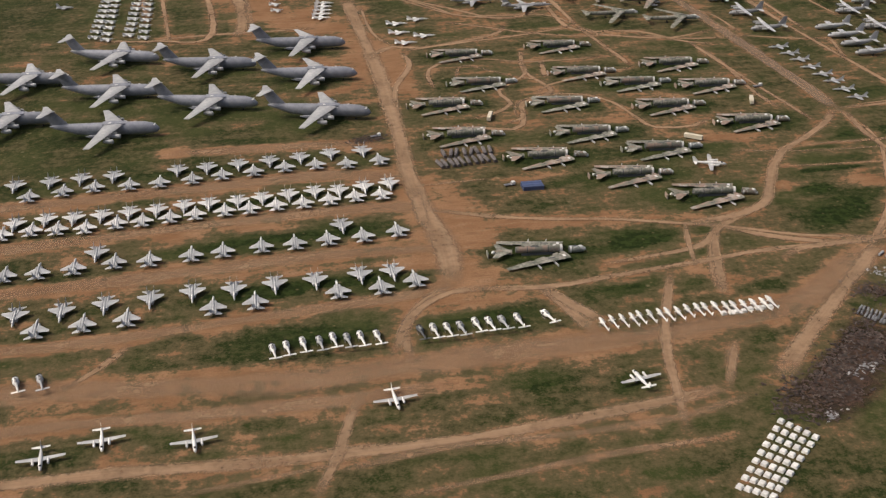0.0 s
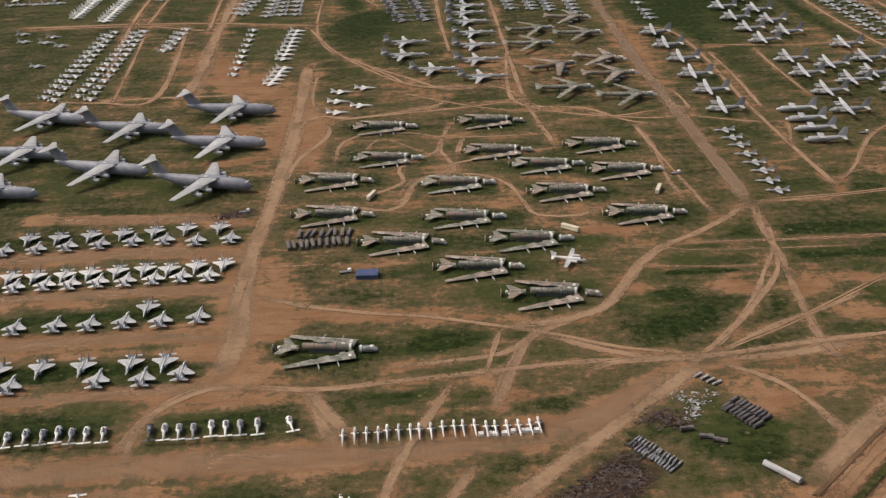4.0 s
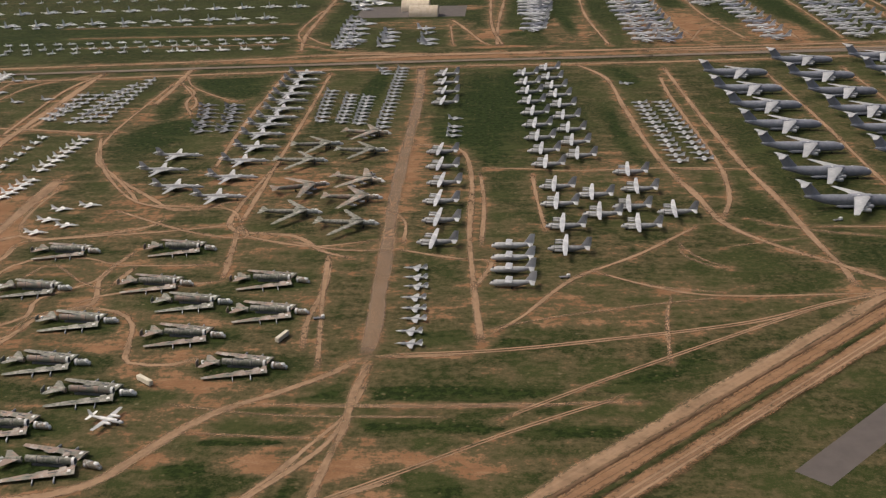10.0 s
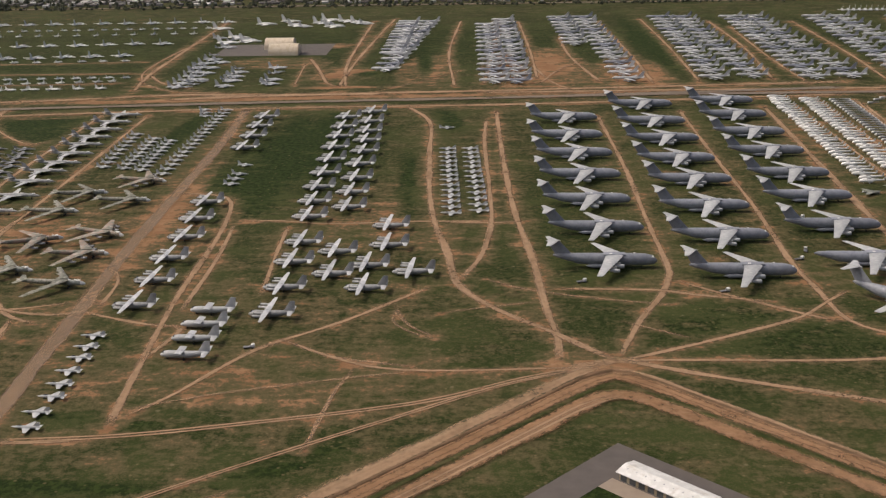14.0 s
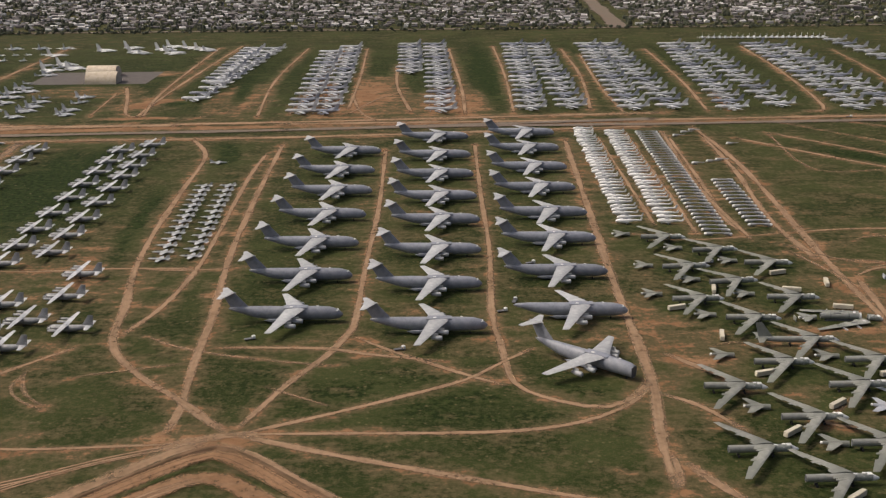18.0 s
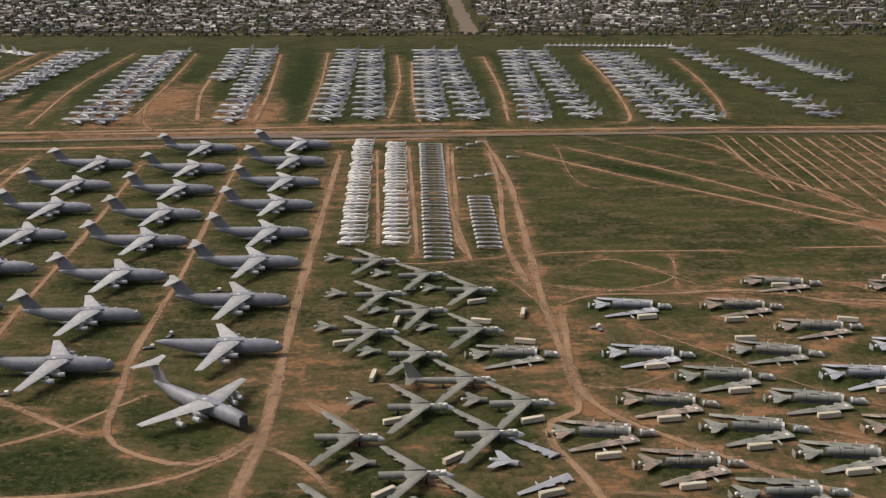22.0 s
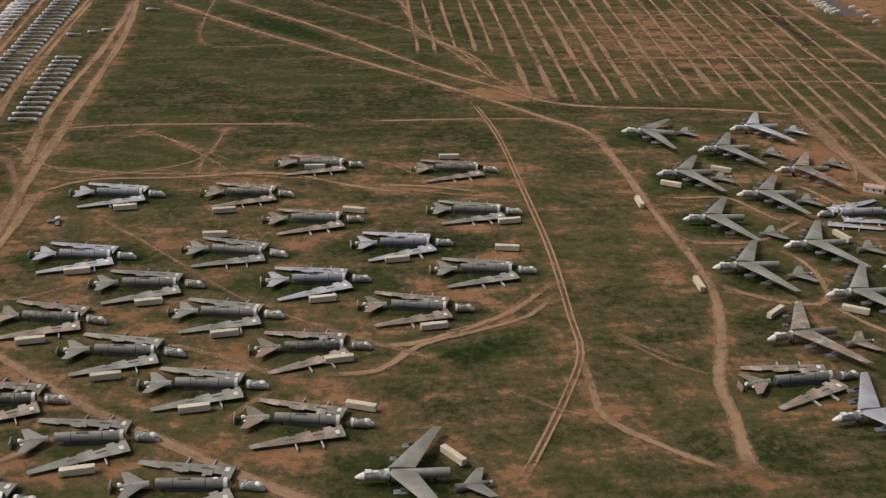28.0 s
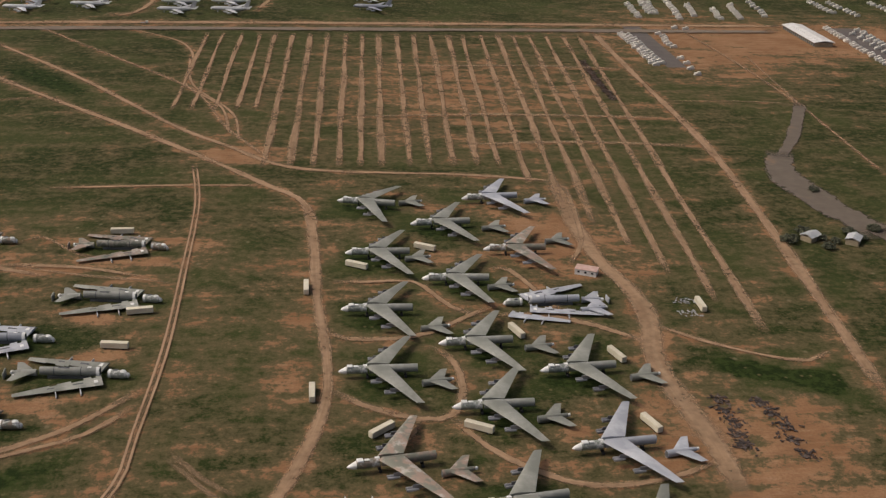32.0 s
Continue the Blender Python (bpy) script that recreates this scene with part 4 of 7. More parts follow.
def swing_bomber(paint_=None, label="slender grey swing-wing bomber with spread wings"):
    paint_ = paint_ or SLATE
    t = thing("swing_wing_bomber", label, "aircraft", "bombers in a column")
    hull(t, [(22.5, 3.2, 0, 0), (20, 3.3, 0.8, 0.8), (15, 3.6, 1.3, 1.5), (6, 3.7, 1.5, 1.6), (-6, 3.6, 1.5, 1.5), (-16, 3.6, 1.0, 1.1), (-22, 3.8, 0.2, 0.3)], paint_, 12)
    sides(t, "wing_glove", [(9, 0.8, 3.7, 19, 1.0), (1, 5.0, 3.6, 9, 0.6)], paint_)
    sides(t, "wing", [(0.5, 4.5, 3.8, 5.5, 0.6), (-4.5, 20.5, 3.4, 2.2, 0.2)], FIGHTER)
    pods(t, [(-7, 3.1, 2.2), (-7, -3.1, 2.2), (-8, 4.6, 2.2), (-8, -4.6, 2.2)], 8, 0.8, paint_)
    patch(t, "sealed_cockpit", 16.2, 0, 5.0, 2.4, 1.8, 0.5, WHITE, 0, "white sealed windscreen")
    patch(t, "sealed_hatch", 6.0, 0, 5.25, 3.0, 1.4, 0.25, WHITE)
    fin(t, [(-13, 4.6, 0, 7.5, 0.5), (-18.5, 10.3, 0, 3.2, 0.2)], paint_)
    sides(t, "tailplane", [(-15.5, 0.3, 6.6, 5.5, 0.4), (-20.5, 6.8, 6.6, 2, 0.2)], paint_)
    gear(t, [(14, 0)], 0.6, 2.6)
    gear(t, [(-3, -2.2), (-3, 2.2)], 0.6, 2.6)
    return t


def turboprop(body=HAULER, wing=SILVER, label="light grey four-propeller transport aircraft on grass", winged=True):
    t = thing("turboprop_transport", label, "aircraft", "turboprop transports")
    hull(t, [(14.8, 2.4, 0, 0), (14, 2.5, 0.9, 0.9), (12.3, 2.8, 1.7, 1.7), (10, 3.0, 2.1, 2.1), (-2, 3.0, 2.1, 2.1), (-8, 3.7, 1.5, 1.6), (-14, 4.6, 0.4, 0.7)], body, 14)
    sides(t, "wing", [(4.5, 0.2, 5.2, 4.0, 0.8), (4.3, 9, 5.4, 3.6, 0.65), (3.0, 20.4, 5.7, 2.0, 0.3)] if winged else [(4.9, 0.2, 5.2, 4.6, 0.8), (4.7, 5.5, 5.3, 4.3, 0.7)], wing)
    for y in (5.0, -5.0, 10.0, -10.0) if winged else ():
        bm = pod(bmesh.new(), 5.6, y, 5.1, 7.6, 0.78, 8, 0.3)
        e = part("engine", bm, NACELLE, t, "pale engine nacelle")
        bm = bmesh.new()
        loft(bm, [(10.4, 5.1, 0, 0), (9.5, 5.1, 0.5, 0.5)], 6)
        for v in bm.verts:
            v.co.y += y
        for a in (20, 110):
            box(bm, 0.12, 0.35, 4.1, (0, 0, 0))
            bm.verts.ensure_lookup_table()
            bmesh.ops.transform(bm, matrix=pose(9.7, y, 5.1, a, 0, 0), verts=bm.verts[-8:])
        part("propeller", bm, DARK, e)
    fin(t, [(-7.5, 4.8, 0, 7.0, 0.6), (-12.0, 11.6, 0, 3.2, 0.3)], body)
    sides(t, "tailplane", [(-9.8, 0.3, 4.9, 4.2, 0.5), (-11.6, 8.0, 5.0, 2.2, 0.25)], wing)
    patch(t, "cockpit_window", 12.6, 0, 4.25, 1.0, 2.4, 0.5, GLASS)
    gear(t, [(10.5, 0)], 0.6, 1.5)
    gear(t, [(0.5, -1.9), (0.5, 1.9)], 0.6, 2.0)
    return t


def cut_wing(root, tip, cuts):
    """Wing stations from root to tip; cuts: (from, to, part of the chord left) where flaps are gone."""
    out = []
    marks = sorted({0.0, 1.0} | {f for c in cuts for f in c[:2]})
    for f in marks:
        base = [a + (b - a) * f for a, b in zip(root, tip)]
        before = next((k for lo, hi, k in cuts if lo < f <= hi), 1.0)
        after = next((k for lo, hi, k in cuts if lo <= f < hi), 1.0)
        for n, k in enumerate((before, after) if before != after else (before,)):
            out.append((base[0], base[1] + 0.05 * n, base[2], base[3] * k, base[4]))
    return out


B52_WING = cut_wing((13.0, 1.0, 5.7, 10.0, 1.4), (-5.8, 28, 3.9, 3.3, 0.4), [(0.1, 0.16, 0.86), (0.16, 0.33, 0.7), (0.33, 0.4, 0.84), (0.46, 0.62, 0.76)])


def bomber(paint_, label, cut=True, engines=True, fin_left=False, group="eight-engine bombers"):
    """The swept-wing heavy bomber, its tail cut off and lying behind it."""
    t = thing("heavy_bomber", label, "aircraft", group)
    front = [(24.2, 3.3, 0, 0), (23.5, 3.35, 0.5, 0.6), (22.2, 3.5, 1.0, 1.15), (20, 3.9, 1.42, 1.75), (18, 4.0, 1.5, 1.9), (10, 4.0, 1.5, 1.9)]
    tail_end = [(-9, 4.0, 1.45, 1.85)] if cut else [(-9, 4.1, 1.4, 1.8), (-20, 4.6, 1.0, 1.3), (-24, 5.0, 0.5, 0.6)]
    hull(t, front[:-1] + [(12.2, 4.0, 1.5, 1.9), (12.1, 4.0, 1.3, 1.7)], PATCHED if paint_ is RUST else PATCHED_GREY, 14, "forward_fuselage", "nose with patches of white sealing coat")
    hull(t, [(11.3, 4.0, 1.3, 1.7), (11.2, 4.0, 1.5, 1.9), (0, 4.0, 1.5, 1.9)] + tail_end, HULL_GREEN if paint_ is GREEN else paint_, 14)
    patch(t, "sealed_cockpit", 19.4, 0, 5.6, 2.4, 2.2, 0.7, WHITE, 0, "cockpit sealed with white coating")
    hull(t, [(24.4, 3.3, 0, 0), (23.5, 3.35, 0.6, 0.7), (22.2, 3.5, 1.1, 1.25), (20.8, 3.75, 1.35, 1.65), (20.7, 3.75, 0.9, 1.0)], WHITE, 12, "nose_sealing")
    for x, y in ((17.0, 0.4), (13.0, -0.3)):
        patch(t, "sealed_hatch", x, y, 5.82, 1.7, 1.1, 0.3, WHITE)
    sides(t, "wing", [(13.0, 1.0, 5.7, 10.0, 1.4), (3.6, 14.5, 5.0, 6.6, 0.9), (-5.8, 28, 3.9, 3.3, 0.4)] if engines else B52_WING, paint_)
    if cut:
        # dark slab imitates the shaded hollow behind the cut
        patch(t, "cut_face", -9.05, 0, 4.0, 0.2, 2.2, 2.8, DARK)
    else:
        if fin_left:
            fin(t, [(-14, 5.5, 0, 8.5, 0.7), (-21, 14.5, 0, 3.8, 0.3)], paint_)
        sides(t, "tailplane", [(-17, 0.4, 5.2, 6, 0.5), (-21.5, 8, 5.2, 2.5, 0.2)], paint_)
    if engines:
        for x, y, z in ((9.0, 9.5, 3.4), (9.0, -9.5, 3.4), (4.0, 17.5, 3.0), (4.0, -17.5, 3.0)):
            bm = pod(bmesh.new(), x, y + 0.65, z, 4.6, 0.62, 8)
            pod(bm, x, y - 0.65, z, 4.6, 0.62, 8)
            box(bm, 5.0, 0.25, 1.6, (x - 2.5, y, z + 0.9))
            part("engine_pod", bm, METAL, t)
    gear(t, [(12, -1.1), (12, 1.1)], 0.6, 2.6)
    gear(t, [(-4, -1.1), (-4, 1.1)], 0.6, 2.6)
    return t


def tail_piece(paint_, label):
    t = thing("bomber_tail_section", label, "tail section", "severed bomber tails")
    hull(t, [(6.5, 1.55, 1.3, 1.6), (0, 1.7, 1.15, 1.4), (-5.5, 1.9, 0.8, 0.9), (-7.0, 2.0, 0.3, 0.4)], paint_, 12, "tail_cone")
    # the hollow's shade is a dark slab on the closed cone end
    patch(t, "cut_face", 6.55, 0, 1.55, 0.15, 1.9, 2.3, DARK)
    patch(t, "gun_housing", -6.2, 0, 2.0, 1.8, 1.2, 1.2, WHITE)
    sides(t, "tailplane", [(4.0, 0.5, 2.4, 7, 0.6), (-3.5, 8.5, 2.2, 3, 0.25)], paint_)
    return t


def hulk(paint_, wing_paint, label, spread=0.0, nose_turn=-4, gap=0.0, tail_turn=0):
    """A bomber cut into pieces, with the wings laid along both sides."""
    t = thing("dismantled_bomber", label, "aircraft wreck", "dismantled bombers")
    skin = HULL_GREEN if paint_ is GREEN else paint_
    white_nose = PATCHED if wing_paint is RUST else PATCHED_GREY
    hull(t, [(11.9, 3.0, 1.5, 1.9), (11.8, 3.0, 1.55, 1.95), (0, 3.0, 1.55, 1.95), (-12.4, 3.0, 1.45, 1.85), (-12.5, 3.0, 1.3, 1.7)], skin, 14, "fuselage_section")
    # dark slabs stand in for shade inside both cut ends
    for x in (12.05, -12.5):
        patch(t, "cut_face", x, 0, 3.0, 0.2, 2.2, 2.8, DARK)
    hull(t, [(12.0, 3.0, 1.68, 2.08), (10.7, 3.0, 1.7, 2.1)], WHITE, 14, "cut_rim", "pale bulkhead edge")
    bm = bmesh.new()
    for x in (4.5, -6.5):
        loft(bm, [(x + 0.16, 3.0, 1.58, 1.98), (x - 0.16, 3.0, 1.58, 1.98)], 14)
    part("hull_seam", bm, DARK, t)
    patch(t, "sealed_hatch", 7.8, 0.2, 4.85, 1.6, 1.0, 0.35, WHITE)
    # dark box on the skin imitates shade in an open bay
    patch(t, "open_bay", -2.5, -0.3, 4.85, 4.5, 0.9, 0.3, DARK)
    spin = Matrix.Rotation(radians(nose_turn + spread), 3, 'Z')
    lean = Matrix.Rotation(radians(2 + spread), 3, 'Y')

    def nose_part(name, bm, material, parent, label=""):
        bmesh.ops.rotate(bm, verts=bm.verts, cent=(18, 0, 1.8), matrix=spin @ lean)
        low_ = min(v.co.z for v in bm.verts)
        if low_ < 0.05:
            bmesh.ops.translate(bm, verts=bm.verts, vec=(0, 0, 0.05 - low_))
        return part(name, bm, material, parent, label)

    bm = loft(bmesh.new(), [(24.3 + gap, 1.75, 0.4, 0.5), (23.8 + gap, 1.8, 0.85, 1.0), (22.6 + gap, 1.95, 1.3, 1.5), (21 + gap, 2.05, 1.5, 1.85), (15.2 + gap, 2.05, 1.55, 1.9)], 12)
    n = nose_part("nose_section", bm, white_nose, t, "severed nose patched with white sealing")
    bm = loft(bmesh.new(), [(24.5 + gap, 1.75, 0, 0), (24.1 + gap, 1.78, 0.7, 0.85), (23.5 + gap, 1.85, 1.1, 1.25), (23.3 + gap, 1.85, 0.7, 0.8)], 10)
    nose_part("sealed_nose", bm, WHITE, n, "white sealing coat")
    bm = loft(bmesh.new(), [(22.9 + gap, 3.1, 0.5, 0.3), (22.2 + gap, 3.45, 1.05, 0.6), (20.9 + gap, 3.55, 1.05, 0.6), (20.2 + gap, 3.4, 0.5, 0.4)], 10)
    nose_part("sealed_cockpit", bm, WHITE, n, "white sealing coat")
    bm = loft(bmesh.new(), [(16.6 + gap, 2.05, 1.62, 1.96), (15.6 + gap, 2.05, 1.62, 1.96)], 12)
    nose_part("sealing_band", bm, WHITE, n, "white sealing coat")
    # dark box imitating shade in a hatch; the nose skin stays closed
    bm = bmesh.new()
    box(bm, 1.8, 1.3, 0.4, (18.4 + gap, 0.3, 3.75), 12, 0.08)
    nose_part("open_hatch", bm, DARK, n)
    # dark disc put in for the shaded hollow of the nose
    bm = loft(bmesh.new(), [(15.14 + gap, 2.05, 1.35, 1.65), (15.3 + gap, 2.05, 1.35, 1.65)], 12)
    nose_part("cut_face", bm, DARK, n)
    turn = Matrix.Rotation(radians(tail_turn), 3, 'Z')
    bm = loft(bmesh.new(), [(-14.0 - gap, 2.0, 1.25, 1.55), (-20 - gap, 2.0, 1.0, 1.2), (-24.5 - gap, 2.0, 0.5, 0.6)], 10)
    bmesh.ops.rotate(bm, verts=bm.verts, cent=(-18, 0, 0), matrix=turn)
    tail = part("tail_section", bm, skin, t)
    for s in (1, -1):
        bm = panel(bmesh.new(), [(-14.5 - gap, 0.6 * s, 2.5, 7.6, 0.5), (-21.5 - gap, 7.6 * s, 2.4, 2.6, 0.25)])
        bmesh.ops.rotate(bm, verts=bm.verts, cent=(-18, 0, 0), matrix=turn)
        part("tailplane", bm, wing_paint, tail)
    patch(tail, "tail_gun", -24.0 - gap, 0.2, 1.9, 1.6, 1.5, 1.5, WHITE, 12)
    patch(tail, "torn_panel", -22.4 - gap, -2.6, 2.3, 1.8, 0.9, 0.4, WHITE, 35)
    patch(t, "detached_rudder", -27.0 - gap, -0.6, 1.5, 0.6, 4.6, 3.0, wing_paint, 5)
    # the wings: root by the nose, tip aft and out, leading edge outwards
    for rx, ry, ux, uy, side in ((13.0, 6.2 + spread * 0.4, -34.0, 7.5, 1), (14.0, -5.0, -33.0, -13.0 - spread * 0.3, -1)):
        u = Vector((ux, uy, 0)).normalized()
        across = Vector((-u.y, u.x, 0)) * -side
        frame_ = Matrix(((across.x, u.x, 0, rx), (across.y, u.y, 0, ry), (0, 0, 1, 0), (0, 0, 0, 1)))
        cuts = [(0.03, 0.08, 0.8), (0.1, 0.2, 0.66), (0.2, 0.26, 0.85), (0.3, 0.45, 0.72), (0.45, 0.5, 0.88), (0.62, 0.75, 0.8)] if side > 0 else [(0.06, 0.11, 0.82), (0.2, 0.34, 0.78), (0.5, 0.58, 0.85)]
        bm = panel(bmesh.new(), cut_wing((4.0, 0.0, 1.9, 8.6, 1.2), (1.2, 35, 1.2, 2.6, 0.4), cuts))
        bmesh.ops.transform(bm, matrix=frame_, verts=bm.verts)
        w = part("wing", bm, wing_paint, t)
        for d, c in ((9, 4.4), (18.5, 3.6)):
            bm = bmesh.new()
            box(bm, 5.2, 0.5, 1.1, (c, d, 0.65), 0, 0.1)
            bmesh.ops.transform(bm, matrix=frame_, verts=bm.verts)
            part("engine_pylon", bm, PALE, w, "pale bare engine pylon")
        # bay boxes are dark slabs imitating the shade inside wing openings
        for name, d, c, sx, sy, mat in (("open_bay", 9.5, 0.4, 1.0, 4.2, DARK), ("sealed_panel", 2.5, 1.0, 2.2, 1.6, WHITE), ("open_bay", 20, 0.2, 0.7, 3.0, DARK)):
            bm = bmesh.new()
            box(bm, sx, sy, 0.2, (c, d, 2.42 - d * 0.0305), 0, 0.05)
            bmesh.ops.transform(bm, matrix=frame_, verts=bm.verts)
            part(name, bm, mat, w)
    bm = bmesh.new()
    rings = [[bm.verts.new((x, y, z)) for y, z in ((-1.2, 0), (1.2, 0), (1.2, 1.4), (-1.2, 1.4))] for x in (-9.4, -8.6, 6.6, 7.4)]
    for a, b in zip(rings, rings[1:]):
        for k in range(4):
            bm.faces.new((a[k], a[(k + 1) % 4], b[(k + 1) % 4], b[k]))
    bm.faces.new(rings[0])
    bm.faces.new(rings[-1])
    part("support_cradle", bm, DARK, t)
    return t


def helicopter(skin=WHITE, label="small helicopter wrapped in white sealing coat without rotor blades", bay=GLASS):
    t = thing("helicopter", label, "helicopter", "stored helicopters")
    hull(t, [(4.6, 1.6, 0, 0), (3.9, 1.7, 1.1, 0.9), (2, 1.9, 1.6, 1.35), (-1, 2.0, 1.5, 1.25), (-2.8, 2.2, 0.7, 0.7), (-9.5, 2.5, 0.3, 0.3)], skin, 10)
    bm = loft(bmesh.new(), [(4.0, 2.3, 0.7, 0.4), (3.4, 2.55, 1.15, 0.5), (2.5, 2.85, 1.2, 0.45), (2.3, 2.9, 0.9, 0.3)], 10)
    part("windscreen", bm, bay, t)
    # dark block through the cabin in place of its doors
    patch(t, "cabin_opening", 0.6, 0, 2.2, 1.8, 3.15, 1.2, DARK, 0, "dark block in place of the cabin doors")
    patch(t, "engine_housing", -0.6, 0, 3.2, 2.8, 1.2, 1.0, HAULER)
    patch(t, "rotor_mast", -0.1, 0, 3.8, 0.5, 0.5, 0.9, DARK)
    sides(t, "stabiliser", [(-8.4, 0.1, 2.5, 1.2, 0.15), (-8.4, 3.0, 2.5, 1.1, 0.12)], skin)
    fin(t, [(-7.6, 2.3, 0, 1.3, 0.2), (-8.6, 4.2, 0, 0.7, 0.1)], skin, "", "tail_fin")
    for s in (1, -1):
        bm = bmesh.new()
        box(bm, 3.6, 0.14, 0.14, (0.2, 1.2 * s, 0.07))
        for x in (-0.9, 1.2):
            box(bm, 0.12, 0.12, 0.9, (x, 1.05 * s, 0.5))
        part("skid", bm, METAL, t)
    return t


def gunship():
    t = thing("gunship_helicopter", "narrow attack helicopter sealed in white coating", "helicopter", "attack helicopters in a row")
    hull(t, [(5.2, 1.5, 0, 0), (4.5, 1.6, 0.5, 0.55), (2.5, 1.9, 0.65, 0.95), (-0.5, 2.0, 0.7, 1.0), (-2.5, 2.1, 0.45, 0.55), (-9.0, 2.5, 0.2, 0.3)], WHITE, 8)
    sides(t, "stub_wing", [(0.8, 0.5, 1.8, 1.0, 0.2), (0.5, 1.7, 1.7, 0.7, 0.12)], WHITE)
    fin(t, [(-7.6, 2.5, 0, 1.4, 0.2), (-8.8, 4.4, 0, 0.8, 0.1)], WHITE, "", "tail_fin")
    patch(t, "rotor_mast", -0.3, 0, 3.2, 1.6, 0.8, 0.8, PALE)
    sides(t, "skid", [(1.8, 1.0, 0.12, 3.6, 0.2), (1.8, 1.15, 0.12, 3.6, 0.2)], METAL)
    bm = bmesh.new()
    loft(bm, [(1.4, 0.5, 0.9, 0.07), (1.2, 0.6, 0.2, 0.5), (-1.0, 0.6, 0.2, 0.5), (-1.2, 0.5, 0.9, 0.07)], 6)
    part("skid_brace", bm, METAL, t)
    return t


def utility_plane():
    t = thing("utility_plane", "white straight-wing twin-engine light aircraft on bare soil", "aircraft", "light aircraft")
    hull(t, [(8, 1.6, 0, 0), (7, 1.7, 0.6, 0.6), (4.5, 1.9, 0.85, 0.9), (-1, 1.9, 0.8, 0.85), (-7.5, 2.2, 0.25, 0.3)], WHITE, 10)
    sides(t, "wing", [(2.0, 0.4, 1.9, 2.8, 0.35), (0.9, 9.5, 2.2, 1.4, 0.15)], PALE)
    pods(t, [(2.2, 3.0, 2.1), (2.2, -3.0, 2.1)], 4.0, 0.5, WHITE)
    fin(t, [(-5.0, 2.2, 0, 2.5, 0.2), (-7.0, 4.8, 0, 1.2, 0.1)], WHITE)
    sides(t, "tailplane", [(-5.6, 0.1, 2.4, 1.8, 0.2), (-6.1, 3.6, 2.5, 1.0, 0.1)], WHITE)
    patch(t, "windscreen", 5.6, 0, 2.5, 0.9, 1.0, 0.5, GLASS)
    gear(t, [(5, 0), (0.5, 2), (0.5, -2)], 0.35, 1.2)
    return t


def small_jet(paint_=WHITE, label="small white jet trainer parked in a tight row", name="jet_trainer", span=5.5, length=13.0, sweep=2.0, group="jets in rows"):
    t = thing(name, label, "aircraft", group)
    k = length / 13.0
    hull(t, [(6.8 * k, 1.4, 0, 0), (5 * k, 1.5, 0.5, 0.5), (2.5 * k, 1.6, 0.8, 0.85), (-3 * k, 1.6, 0.8, 0.75), (-6 * k, 1.7, 0.4, 0.4)], paint_, 8)
    sides(t, "wing", [(1.6 * k, 0.5, 1.5, 3.8 * k, 0.35), (1.6 * k - sweep, span, 1.5, 1.4 * k, 0.15)], paint_)
    fin(t, [(-3 * k, 2.2, 0, 2.8 * k, 0.2), (-5.2 * k, 4.6, 0, 1.3 * k, 0.1)], paint_)
    sides(t, "tailplane", [(-4 * k, 0.3, 1.7, 2.2 * k, 0.2), (-5.4 * k, 2.6, 1.7, 0.9 * k, 0.1)], paint_)
    hull(t, [(3.8 * k, 2.2, 0, 0), (2.8 * k, 2.4, 0.4, 0.4), (0.6 * k, 2.3, 0, 0)], GLASS if paint_ is not WHITE else PALE, 6, "canopy")
    gear(t, [(3.2 * k, 0), (-0.5, 1.1), (-0.5, -1.1)], 0.35, 1.0)
    return t


def trailer():
    t = thing("box_trailer", "long cream box trailer with rounded roof edges", "trailer", "box trailers")
    bm = bmesh.new()
    box(bm, 12.0, 2.5, 2.7, (0, 0, 2.0), 0, 0.15)
    part("box_body", bm, CREAM, t)
    for x in (-4.0, 4.0):
        bm = bmesh.new()
        bmesh.ops.create_cone(bm, cap_ends=True, segments=8, radius1=0.5, radius2=0.5, depth=2.3, matrix=pose(x, 0, 0.5, 90, 0, 0))
        part("wheel_axle", bm, TYRE, t)
    return t


def big_helicopter():
    t = thing("transport_helicopter", "large helicopter sealed in white coating with blades removed", "helicopter", "helicopters in packed columns")
    bm = loft(bmesh.new(), [(9.0, 2.2, 0, 0), (8.0, 2.3, 1.2, 1.3), (5, 2.6, 1.7, 1.8), (-1, 2.7, 1.65, 1.7), (-4, 3.1, 0.9, 1.1), (-11.5, 3.5, 0.45, 0.5)], 8)
    for x, y in ((5, 0), (0, 1.2), (0, -1.2)):
        box(bm, 0.5, 0.5, 1.6, (x, y, 0.8))
    panel(bm, [(-9.8, 3.3, 0, 2.0, 0.3), (-11.4, 6.0, 0, 1.1, 0.2)], True)
    part("fuselage", bm, WHITE, t)
    patch(t, "rotor_head", 1.0, 0, 4.3, 3.6, 1.5, 0.9, HAULER, 0, "grey rotor head without blades")
    patch(t, "sponson", 0.2, 0, 1.6, 4.2, 4.6, 0.9, HAULER, 0, "grey side sponsons")
    return t


